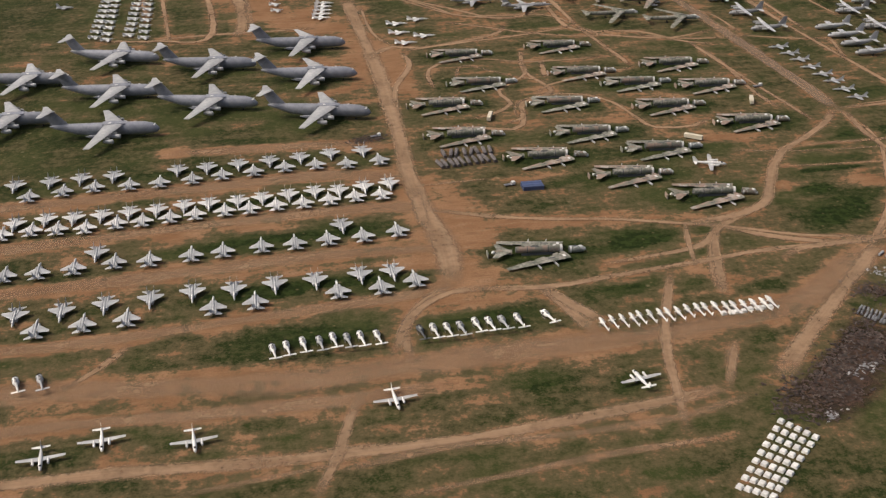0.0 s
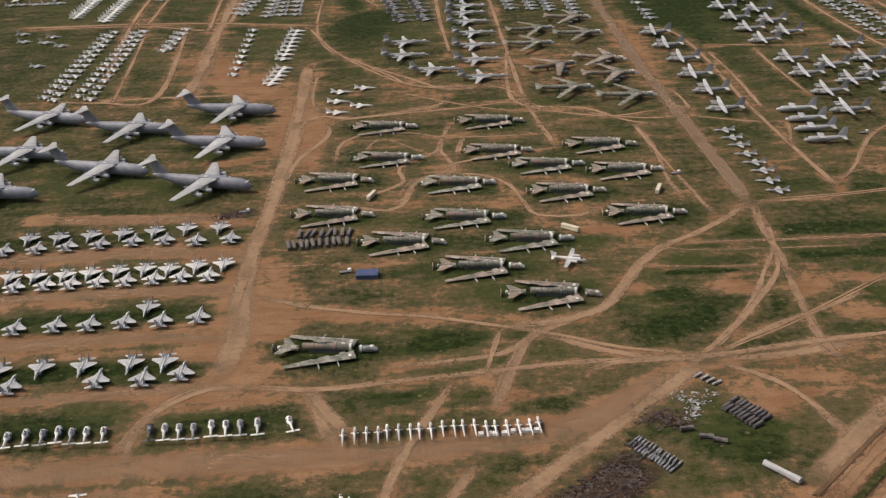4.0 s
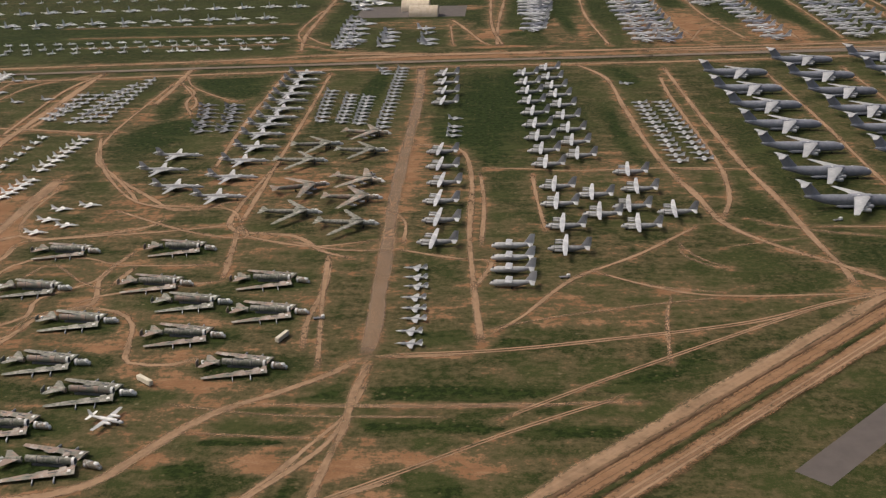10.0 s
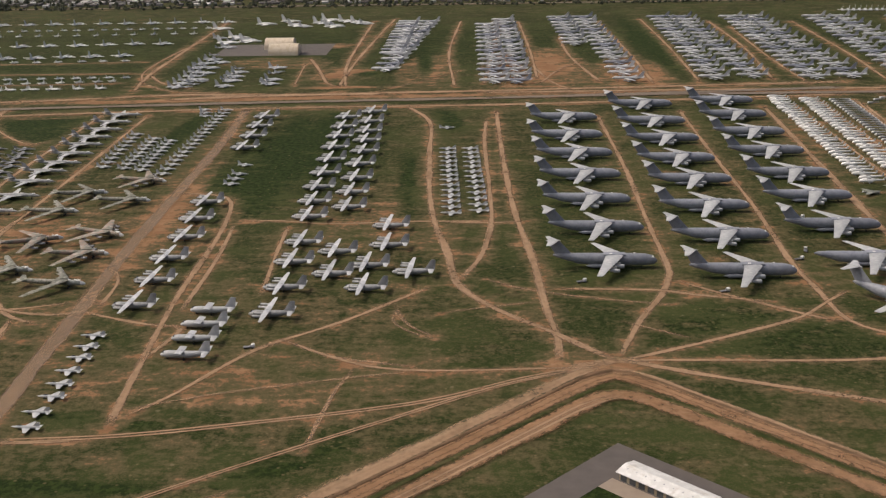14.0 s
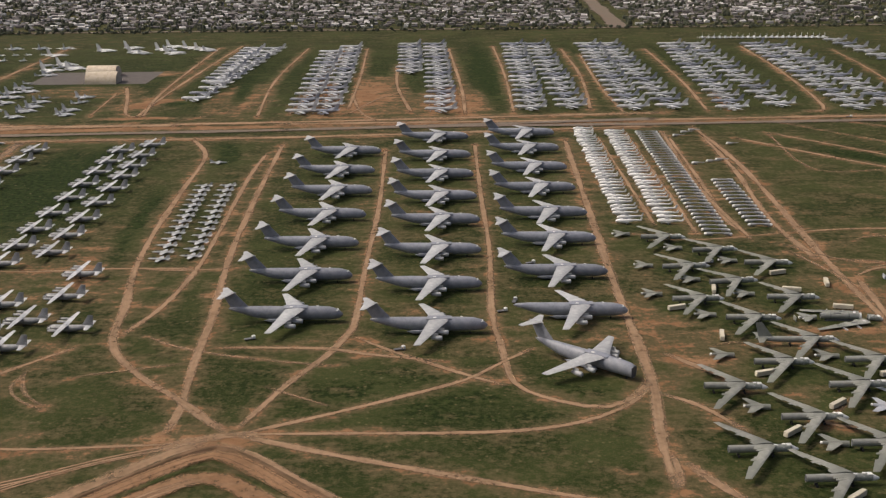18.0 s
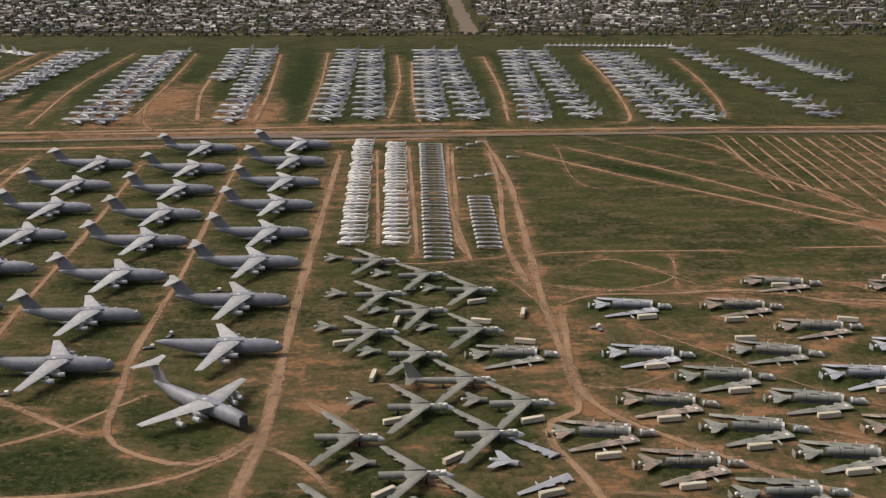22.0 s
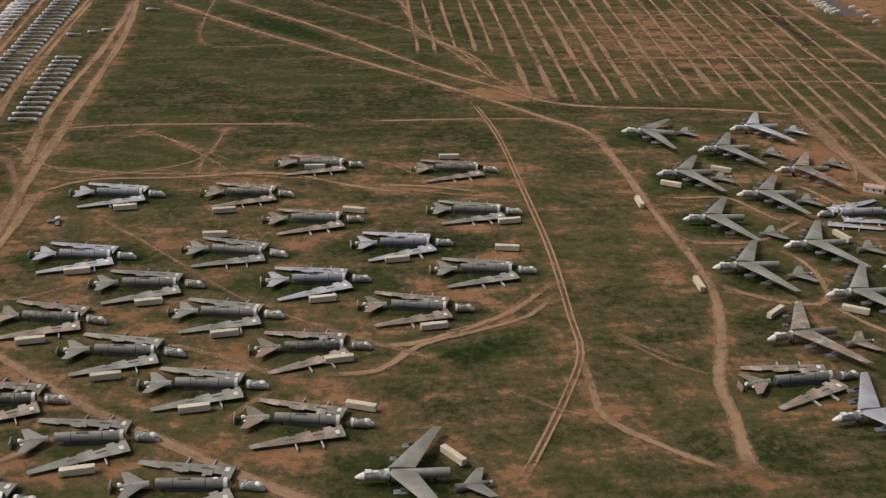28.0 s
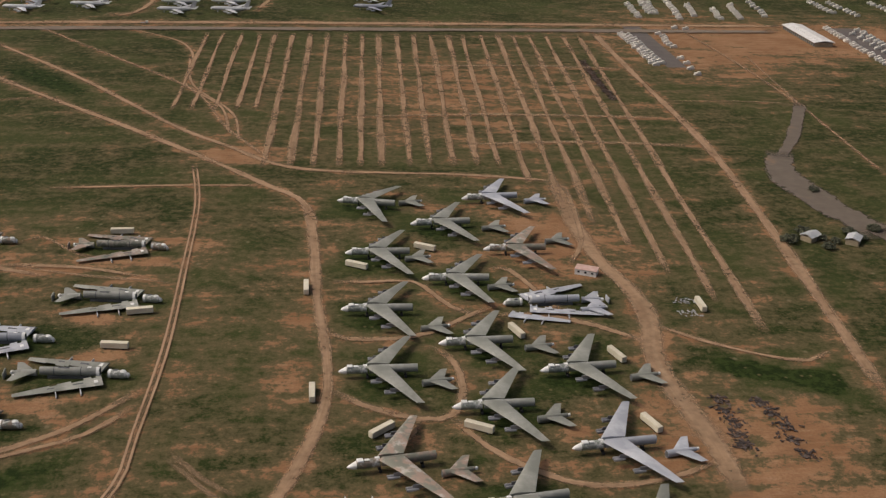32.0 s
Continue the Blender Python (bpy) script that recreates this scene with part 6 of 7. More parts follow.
place(far_jet(WHITE, "white jet in a distant slanting column", 17, 6.0, name="distant_white_jet"), between([
    (-134, 1140), (-138, 968),
], 24, -6) + between([
    (-106, 1137), (-110, 952),
], 24, -6) + between([
    (53, 896), (50, 818),
], 8, -6) + between([
    (53, 794), (48, 758),
], 5, -6) + between([
    (31, 1245), (120, 1249),
], 5, -6))
place(far_jet(WHITE, "white twin-engine trainer in a distant double column", 12, 6.5, True, "distant_trainer"), between([
    (-98, 906), (-100, 747),
], 14, 25) + between([
    (-93, 914), (-92, 740),
], 14, 25) + between([
    (-76, 909), (-78, 747),
], 14, 25) + between([
    (-70, 913), (-68, 739),
], 14, 25) + between([
    (-41, 904), (-43, 853),
], 5, 25) + between([
    (-37, 915), (-39, 859),
], 5, 25) + between([
    (18, 904), (19, 783),
], 9, 15))


def stretch(ends, west):
    """The row carried on westwards to x = west."""
    (x0, y0), (x1, y1) = ends
    return [(west, y0 + (y1 - y0) * (west - x0) / (x1 - x0)), (x1, y1)]


FIELD_ROWS = [
    [    (31, 1245), (120, 1249),], [    (2, 1301), (127, 1309),], [    (19, 1275), (120, 1285),], [    (-35, 1406), (95, 1412),], [    (-125, 1608), (117, 1618),], [    (-152, 1656), (127, 1668),],
]
spots = []
for n, ends in enumerate(FIELD_ROWS):
    ends = stretch(ends, -560)
    spots += between(ends, int((ends[1][0] + 560) / (17 if n in (1, 2, 5) else 24)), 80 if n % 2 else -100, 1.5)
place(far_jet(WHITE, "whitish attack jet in long distant rows", 15, 7.5, True, "distant_attack_jet"), spots)
spots = []
for ends in ([    (-54, 1436), (80, 1451),], [    (-84, 1525), (102, 1538),], [    (-156, 1721), (140, 1728),]):
    ends = stretch(ends, -560)
    spots += between(ends, int((ends[1][0] + 560) / 32), 84, 2.0)
place(far_jet(WHITE, "light patrol aircraft in long distant rows", 32, 18, True, "distant_patrol_aircraft"), spots)
place(far_jet(WHITE, "large white jet standing far off", 38, 18, name="distant_airliner"), [
    (-214, 1130, -4), (-209, 1052, -4), (-172, 1050, -4), (200, 1698, -4), (229, 1723, -4), (245, 1680, -4),
    (275, 1704, -4), (296, 1667, -4), (308, 1718, -4), (327, 1701, -4), (283, 1731, -4), (148, 1660, -4),
    (187, 1578, -4), (208, 1546, -4), (183, 1535, -4),
])
COLUMNS = (
    ([    (420, 1691), (394, 1332),], 13), ([    (394, 1692), (392, 1432),], 12), ([    (519, 1700), (530, 1259),], 15), ([    (497, 1655), (507, 1260),], 14), ([    (592, 1718), (602, 1493),], 9), ([    (625, 1716), (639, 1265),], 16), ([    (728, 1709), (723, 1270),], 16), ([    (757, 1708), (760, 1274),], 15),
    ([    (823, 1704), (817, 1266),], 16), ([    (848, 1702), (854, 1270),], 15), ([    (931, 1697), (910, 1262),], 16), ([    (960, 1695), (955, 1274),], 14), ([    (1035, 1691), (1024, 1257),], 16), ([    (1060, 1673), (1064, 1261),], 15),
    ([    (1151, 1719), (1175, 1274),], 14), ([    (1241, 1713), (1264, 1479),], 14),
)
spots = [s for ends, count in COLUMNS for s in between(ends, count, 172, 1.5)]
place(tanker(SILVER), spots[0::4])
place(tanker(PALE), spots[1::4])
place(tanker(FIGHTER), spots[2::4])
place(tanker(GREY), spots[3::4])
place(far_jet(SILVER, "cream covered aircraft in a distant column", 30, 9, name="distant_covered_aircraft"), between([
    (989, 1773), (1150, 1763),
], 22, 80))
place(far_jet(SILVER, "grey jet parked near the hangars", 27, 11, True, "distant_grey_jet"), [
    (193, 1412, -6), (192, 1387, -6), (192, 1360, -6), (194, 1334, -6), (196, 1309, -6), (196, 1288, -6),
    (196, 1268, -6), (195, 1251, -6), (208, 1393, -6), (204, 1359, -6), (207, 1327, -6), (208, 1290, -6),
    (241, 1331, -6), (242, 1306, -6), (244, 1283, -6), (242, 1254, -6), (276, 1355, -6), (285, 1286, -6),
    (286, 1263, -6), (164, 1575, -6), (181, 1588, -6), (192, 1500, -6), (203, 1559, -6), (196, 1706, -6),
    (239, 1692, -6), (257, 1670, -6), (282, 1700, -6), (298, 1677, -6), (321, 1713, -6), (336, 1690, -6),
])

# ---- single things in the west ----
white_prop = utility_plane()
white_prop.scale = (1.3, 1.3, 1.3)
for x, y, a in [
    (211, 473, -17),
]:
    white_prop.matrix_basis = pose(x, y, 0, 0, 0, a) @ Matrix.Diagonal((1.3, 1.3, 1.3, 1))
tagged(white_prop, "white twin-propeller aircraft beside the scrapped bombers", group="white propeller aircraft")


def container(material, label):
    t = thing("storage_container", label, "container")
    bm = bmesh.new()
    box(bm, 12.2, 2.5, 2.6, (0, 0, 1.3), 0, 0.05)
    for k in range(24):
        for s in (1, -1):
            box(bm, 0.18, 0.08, 2.3, (-5.75 + k * 0.5, 1.27 * s, 1.3))
    part("corrugated_shell", bm, material, t, "", 0)
    bm = bmesh.new()
    for s in (1, -1):
        box(bm, 0.06, 1.15, 2.3, (6.12, 0.6 * s, 1.3))
    part("door_pair", bm, material, t, "", 0)
    return t


for (x, y) in [
    (122, 467),
]:
    place(container(BLUE, "blue corrugated storage container with flat roof"), [(x, y - 2.2, -2), (x, y, -2), (x, y + 2.2, -2)])


TUBE = paint("dusty_grey_brown_metal", col(0.1, 0.09, 0.088), col(0.17, 0.15, 0.145), 0.6, col(0.24, 0.22, 0.21))


def bundle(material, label, seed, sx, sy, sz, group):
    """A low skid with a cut, dented piece strapped on it."""
    rng = random.Random(seed)
    t = thing("scrap_bundle", label, "aircraft part", group)
    bm = bmesh.new()
    for k in (-0.35, 0.35):
        box(bm, sx, 0.25, 0.3, (0, k * sy, 0.15))
    part("skid", bm, SCRAP, t, "", 0)
    bm = loft(bmesh.new(), [(x * sx, 0.3 + sz * 0.5, sy * 0.5 * rng.uniform(0.7, 1.0), sz * 0.5 * rng.uniform(0.75, 1.0)) for x in (-0.5, -0.42, 0.0, 0.3, 0.5)], 8)
    part("cut_section", bm, material, t)
    return t


# crowded dark frames beside the wide track
place(bundle(TUBE, "dark grey-brown cut fuselage frame on bare soil", 2, 11.0, 2.6, 2.0, "crowded dark frames"), line(84, 500, 111, 503, 10, 96, 0.5, 7) + line(88, 512, 112, 513, 8, 84, 0.6, 10))

# two rows of dark tubes, two rows of pale bundles
place(bundle(TUBE, "dark grey-brown cut tube on a skid", 3, 6.0, 2.0, 1.8, "rows of dark tubes"), line(251, 353.5, 259, 341.5, 9, 38, 0.3, 4) + line(255, 357, 263, 345.5, 9, 38, 0.3, 4))
place(bundle(HAULER, "dull grey cut section on a skid", 5, 3.4, 1.2, 1.0, "rows of pale sections"), line(217, 337, 228, 322, 13, 50, 0.3, 6) + line(216, 331, 225, 318.5, 12, 50, 0.3, 6))
place(bundle(METAL, "bare metal cut section on a skid", 6, 3.2, 1.2, 1.0, "rows of pale sections"), line(214.5, 334, 226.5, 320, 13, 50, 0.3, 6))
place(bundle(FIGHTER, "pale cut panel stack at the yard corner", 8, 5.0, 1.6, 1.3, "panels at the yard corner"), line(246, 374.5, 251.5, 369, 4, 35, 0.3, 6))
place(bundle(TUBE, "dark grey-brown truck body without wheels", 9, 6.0, 2.4, 2.4, "truck bodies"), [(234.5, 340.5, 10), (240, 335.5, -10), (244, 333, -20)])
place(bundle(PALE, "pale fuselage section lying on soil", 12, 17.0, 3.4, 3.2, "white fuselage sections"), [(259, 314, -50)])
place(bundle(FIGHTER, "pale blue-grey covered box on a skid", 13, 6.0, 2.6, 2.2, "covered boxes"), [(248.5, 297.5, 55), (252.5, 298.5, 55)])
for x, y, a in [
    (844, 616, -250), (841, 631, 34), (1198, 740, -117),
]:
    place(wing_section(BOMBER_GREY), [(x, y, a)])

TILE_CORNERS = [
    (157, 276), (164, 266), (131, 248), (139, 242),
]
(ax, ay), (bx, by), (cx, cy), (dx, dy) = TILE_CORNERS


def crate():
    """A square crate under a taut cover with a slight crown and a hem."""
    bm = bmesh.new()
    rings = [[bm.verts.new((a * w, b * w, z)) for a, b in ((-1, -1), (1, -1), (1, 1), (-1, 1))] for w, z in ((1.3, 0.0), (1.3, 0.35), (1.16, 0.4), (1.14, 1.15), (1.02, 1.28))]
    for low_, high_ in zip(rings, rings[1:]):
        for k in range(4):
            bm.faces.new((low_[k], low_[(k + 1) % 4], high_[(k + 1) % 4], high_[k]))
    top = bm.verts.new((0, 0, 1.4))
    for k in range(4):
        bm.faces.new((rings[-1][k], rings[-1][(k + 1) % 4], top))
    bm.faces.new(rings[0])
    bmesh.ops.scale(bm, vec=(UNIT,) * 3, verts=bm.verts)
    return tagged(new("covered_crate", mesh("covered_crate", bm, WHITE, 20)), "square crate under a taut white cover", "crate", "grid of covered crates")


spots = []
for i in range(5):
    for j in range(9):
        u, v = i / 4, j / 8
        spots.append(((ax + (bx - ax) * u) * (1 - v) + (cx + (dx - cx) * u) * v, (ay + (by - ay) * u) * (1 - v) + (cy + (dy - cy) * u) * v, -50 + random.uniform(-2, 2)))
spots += [
    (165, 343, 5), (168, 343, 5), (170, 343, 5), (173, 343, 5), (176, 344, 5), (179, 344, 5),
    (181, 344, 5), (184, 344, 5),
]
place(crate(), spots)

dark = random.Random(31)
heaps = [(57, 542, 10), (51, 540, 20), (226, 350, 20), (231, 346, 30)]
for k in range(17):
    f = k / 16
    heaps.append((167 + 48 * f + dark.uniform(-5, 5), 281 + 42 * f - (4 if k % 2 else -5) + dark.uniform(-4, 4), 40 + dark.uniform(-30, 30)))
for n, (x, y, a) in enumerate(heaps):
    place(scrap_pile(SCRAP, "low rusty brown heap of scrapped aircraft parts", n, 10, 85), [(x, y, a)])
for n in range(7):
    place(scrap_pile(SCRAP, "row of dark rusty scrap in the fallow field", 110 + n, 7, 40), [(1308 + dark.uniform(-1, 1), 1113 - n * 14.5, 85)])
for n, (x, y, a) in enumerate([
    (1257, 677, -60), (1257, 670, -60), (1257, 664, -60), (1256, 657, -60), (1256, 651, -60), (1270, 675, -60),
    (1271, 668, -60), (1272, 661, -60), (1272, 653, -60), (1273, 645, -60),
]):
    place(scrap_pile(SCRAP, "low row of dark rusty scrap on bare soil", 70 + n, 5, 40), [(x, y, a)])
for n, (x, y, a) in enumerate([
    (238, 361, -30), (242, 357, -30), (238, 349, 60), (240, 354, 60), (246, 362, 10),
    (195, 297, 30), (200, 300, 30), (176, 277, 30), (1268, 750, 20), (1266, 739, 20),
]):
    place(scrap_pile(HAULER, "grey heap of cut aircraft panels", 40 + n, 6, 18), [(x, y, a)])

# ---- the levee and the storage yard ----
APEX = Vector((558.6, 598.5))
west = Vector((451 - 558.6, 487.5 - 598.5)).normalized()
east = Vector((622 - 558.6, 537.4 - 598.5)).normalized()


def inside(d, legs="both"):
    """The bend of the levee, d metres further in, with a rounded corner."""
    turn = (west + east).normalized()
    apex = APEX + turn * d / abs(west.x * turn.y - west.y * turn.x)
    line_ = [apex + west * k for k in (420, 250, 120, 50, 22)] + [apex + (west + east) * 4] + [apex + east * k for k in (22, 50, 120, 250, 330)]
    return [tuple(p) for p in (line_[:6] if legs == "west" else line_[5:] if legs == "east" else line_)]


SOIL_NODES = Nodes("levee_soil")
SOIL_NODES.bsdf.inputs["Specular IOR Level"].default_value = 0.08
SOIL = SOIL_NODES.done(SOIL_NODES.mix(SOIL_NODES.step(SOIL_NODES.noise(SOIL_NODES.where(), 0.12, 5.0), 0.35, 0.65), col(0.1, 0.066, 0.038), col(0.165, 0.102, 0.062)), 0.95, 0.0, SOIL_NODES.noise(SOIL_NODES.where(), 0.6), 0.3)


def bank(offset, top, base, height, material):
    """A low earth bank with sloping sides."""
    pts = smooth_line([Vector(p) for p in inside(offset)], 14)
    bm = bmesh.new()
    rows = []
    for k, p in enumerate(pts):
        d = (pts[min(k + 1, len(pts) - 1)] - pts[max(k - 1, 0)]).normalized()
        n = Vector((-d.y, d.x))
        rows.append([bm.verts.new((p.x + n.x * w, p.y + n.y * w, z)) for w, z in ((-base, -0.2), (-top, height + random.uniform(-0.1, 0.1)), (top, height + random.uniform(-0.1, 0.1)), (base, -0.2))])
    for a, b in zip(rows, rows[1:]):
        for k in range(3):
            bm.faces.new((a[k], b[k], b[k + 1], a[k + 1]))
    tagged(new("levee", mesh("levee", bm, material, 30)), "raised levee bank along a drainage channel", "levee", kind="structure")


strip("dirt_track", inside(-8, "west"), 11, DIRT, "pale worn dirt road along the levee", "track")
strip("dirt_track", inside(-5.5, "east"), 4.5, DIRT, "narrow pale dirt road along the levee", "track")
bank(-3.8, 0.7, 2.0, 0.9, SOIL)
strip("dirt_track", inside(0.8), 11, FLOOR, "bare reddish channel floor beside the levee", "track", 0.04)
strip("dirt_track", inside(0.2), 5, FLOOR, "bare reddish channel floor beside the levee", "track", 0.04)
# low grass-coloured bank added in place of the dark green ditch
bank(6.6, 0.9, 2.6, 0.9, GROUND)
strip("dirt_track", inside(12.5), 12, FLOOR, "bare rutted dirt lane inside the levee", "track", 0.08)
strip("rut_track", inside(13.5, "west"), 5, TWIN, "dark ruts in the lane inside the levee", "track", 0.08)


ROOF = paint("dusty_white_sheet_metal", col(0.56, 0.55, 0.53), col(0.66, 0.65, 0.63), 0.5, col(0.48, 0.45, 0.41), 0.3)


def storage_shed(x, y, turn, length, width):
    """A long low store with a white roof and a row of bays under its eaves."""
    t = thing("storage_building", "long low storage building with white metal roof", "building", "storage buildings")
    t.matrix_basis = pose(x, y, 0, 0, 0, turn)
    bm = bmesh.new()
    box(bm, length, width, 3.2, (0, 0, 1.6))
    part("wall", bm, TAN, t, "", 0, 1)
    bm = bmesh.new()
    prof = [(-width / 2 - 1.2, 3.2), (0, 4.4), (width / 2 + 1.2, 3.2), (width / 2 + 1.2, 3.45), (0, 4.7), (-width / 2 - 1.2, 3.45)]
    ends = [[bm.verts.new((s * (length / 2 + 0.8), yy, zz)) for yy, zz in prof] for s in (-1, 1)]
    for k in range(6):
        q = (k + 1) % 6
        bm.faces.new((ends[0][k], ends[1][k], ends[1][q], ends[0][q]))
    for e in ends:
        bm.faces.new(e)
    roof = part("roof", bm, ROOF, t, "white sheet-metal roof", 0, 1)
    n = int(length / 3.6)
    for k in range(n):
        bm = bmesh.new()
        box(bm, 2.6, 0.15, 2.3, (-length / 2 + (k + 0.5) * length / n, -width / 2 - 0.06, 1.2))
        part("bay_door", bm, DARK, t, "", 0, 1)
    for k in range(n):
        bm = bmesh.new()
        box(bm, 0.5, 0.5, 0.5, (-length / 2 + (k + 0.5) * length / n, -width / 4, 4.2), 0, 0.1)
        part("roof_vent", bm, PALE, roof, "", 0, 1)
    return t


sx0, sy0, sx1, sy1 = 553, 513, 580, 488
shed_turn = math.degrees(math.atan2(sy1 - sy0, sx1 - sx0))
shed_len = math.hypot(sx1 - sx0, sy1 - sy0)
across = Vector((-(sy1 - sy0), sx1 - sx0)).normalized()
mid = Vector((568, 499))
storage_shed(mid.x, mid.y, shed_turn, shed_len - 2, 8.5)
low = mid - across * 48.5
storage_shed(low.x, low.y, shed_turn, shed_len - 2, 8.5)
along = Vector((math.cos(radians(shed_turn)), math.sin(radians(shed_turn))))
YARD = Nodes("worn_yard_asphalt")
YARD.done(YARD.mix(YARD.noise(YARD.where(), 0.15), col(0.062, 0.054, 0.05), col(0.12, 0.1, 0.088)), 0.9)
APRON = Nodes("pale_concrete_apron")
APRON.done(APRON.mix(APRON.noise(APRON.where(), 0.25), col(0.22, 0.17, 0.13), col(0.3, 0.24, 0.185)), 0.9)


def flat(name, a0, a1, b0, b1, z, material, label, category):
    """A paved or grassed piece of the yard, along and across from the upper shed's middle."""
    bm = bmesh.new()
    bm.faces.new([bm.verts.new((*(mid + along * a + across * b), z)) for a, b in ((a0, b0), (a1, b0), (a1, b1), (a0, b1))])
    me = mesh(name, bm, material, 0)
    layer = me.attributes.new("bare", 'FLOAT', 'POINT')
    layer.data.foreach_set("value", [-1.0] * 4)
    tagged(new(name, me), label, category, kind="structure")


flat("yard_pavement", -34, 44, 5, 17, 0.006, YARD.mat, "grey asphalt lane behind the storage building", "pavement")
flat("yard_pavement", -34, -20, -110, 5, 0.006, YARD.mat, "grey asphalt lane beside the storage buildings", "pavement")
flat("yard_pavement", 23, 44, -60, 5, 0.006, YARD.mat, "grey asphalt lane beside the storage buildings", "pavement")
for b in (0, -48.5):
    flat("apron", -20, 23, b - 13, b - 5, 0.01, APRON.mat, "pale concrete apron along the bay doors", "pavement")
    flat("yard_pavement", -20, 23, b - 5, b + 5, 0.004, YARD.mat, "asphalt under the storage building", "pavement")
flat("lawn", -20, 23, -43.5, -13, 0.006, GROUND, "thick green grass between the storage buildings", "lawn")
worn(551, 528, 26, 20, -42, -0.15)

# ---- hangars ----
CANVAS = paint("cream_canvas", col(0.56, 0.47, 0.35), col(0.64, 0.55, 0.43), 0.8, None, 0.2)


def hangar(x, y, turn, length, half, high):
    t = thing("arched_hangar", "cream canvas hangar with a barrel roof", "hangar", "arched hangars")
    t.matrix_basis = pose(x, y, 0, 0, 0, turn)
    bm = bmesh.new()
    rows = []
    for k in range(13):
        a = math.pi * k / 12
        rows.append([bm.verts.new((s * length / 2, half * math.cos(a), high * math.sin(a))) for s in (-1, 1)])
    for a, b in zip(rows, rows[1:]):
        bm.faces.new((a[0], a[1], b[1], b[0]))
    bm.faces.new([r[0] for r in rows])
    bm.faces.new([r[1] for r in reversed(rows)])
    part("barrel_shell", bm, CANVAS, t, "", 30, 1)
    for k in range(5):
        bm = bmesh.new()
        for j in range(12):
            a, b = math.pi * j / 12, math.pi * (j + 1) / 12
            ym, zm = half * math.cos((a + b) / 2) * 1.01, high * math.sin((a + b) / 2) * 1.01
            box(bm, 0.25, 0.25, 0.25, (0, ym, zm))
        bmesh.ops.translate(bm, verts=bm.verts, vec=(-length / 2 + length * (k + 0.5) / 5, 0, 0))
        part("roof_rib", bm, TAN, t, "", 0, 1)
    return t


hangar(267, 1452, -1, 34, 12, 12)
hangar(254, 1497, -1, 34, 12, 12)
bm = bmesh.new()
bm.faces.new([bm.verts.new((241 + a, 1449 + b, 0.01)) for a, b in ((-55, -8), (75, -8), (75, 75), (-55, 75))])
tagged(new("apron", mesh("apron", bm, YARD.mat, 0)), "grey paved apron around the hangars", "pavement", kind="structure")

# ---- east: office, huts, vehicles, rows of boxes ----
office = thing("site_office", "small white site cabin with pinkish flat roof", "cabin")
office.matrix_basis = pose(1235, 776, 0, 0, 0, -25)
bm = bmesh.new()
box(bm, 11, 6, 3, (0, 0, 1.5), 0, 0.05)
part("wall", bm, WHITE, office)
bm = bmesh.new()
box(bm, 11.6, 6.6, 0.3, (0, 0, 3.16), 0, 0.05)
part("roof", bm, paint("faded_pink_roof", col(0.45, 0.3, 0.26), col(0.52, 0.37, 0.32), 0.8), office)
for k in (-3.5, 0, 3.5):
    bm = bmesh.new()
    box(bm, 1.2, 0.1, 1.0, (k, -3.03, 1.8))
    part("window", bm, GLASS, office)
TRUCK_SPOTS = [
    (879, 756, 100), (624, 692, 20), (553, 706, 20), (673, 740, 20), (877, 758, 20), (692, 815, 20),
    (791, 813, 20), (846, 779, 75), (680, 754, 75), (396, 622, 10), (279, 572, 10), (58, 543, 10),
    (112, 471, 10), (1004, 1220, 0),
]
place(truck(), TRUCK_SPOTS)
HUT_SPOTS = [
    (1342, 807), (1360, 803),
]


def hut():
    t = thing("service_hut", "small grey hut with pitched sheet roof", "hut", "service huts")
    bm = bmesh.new()
    box(bm, 9, 7, 3, (0, 0, 1.5))
    part("wall", bm, TAN, t, "", 0)
    bm = bmesh.new()
    prof = [(-4, 3.0), (0, 4.6), (4, 3.0), (4, 3.25), (0, 4.85), (-4, 3.25)]
    ends = [[bm.verts.new((s * 5, yy, zz)) for yy, zz in prof] for s in (-1, 1)]
    for k in range(6):
        q = (k + 1) % 6
        bm.faces.new((ends[0][k], ends[1][k], ends[1][q], ends[0][q]))
    for e in ends:
        bm.faces.new(e)
    part("roof", bm, PALE, t, "", 0)
    bm = bmesh.new()
    box(bm, 1.2, 0.1, 2.1, (1.5, -3.53, 1.05))
    part("door", bm, DARK, t, "", 0)
    return t


place(hut(), [(x, y, 35 + 20 * k) for k, (x, y) in enumerate(HUT_SPOTS)])
spots = []
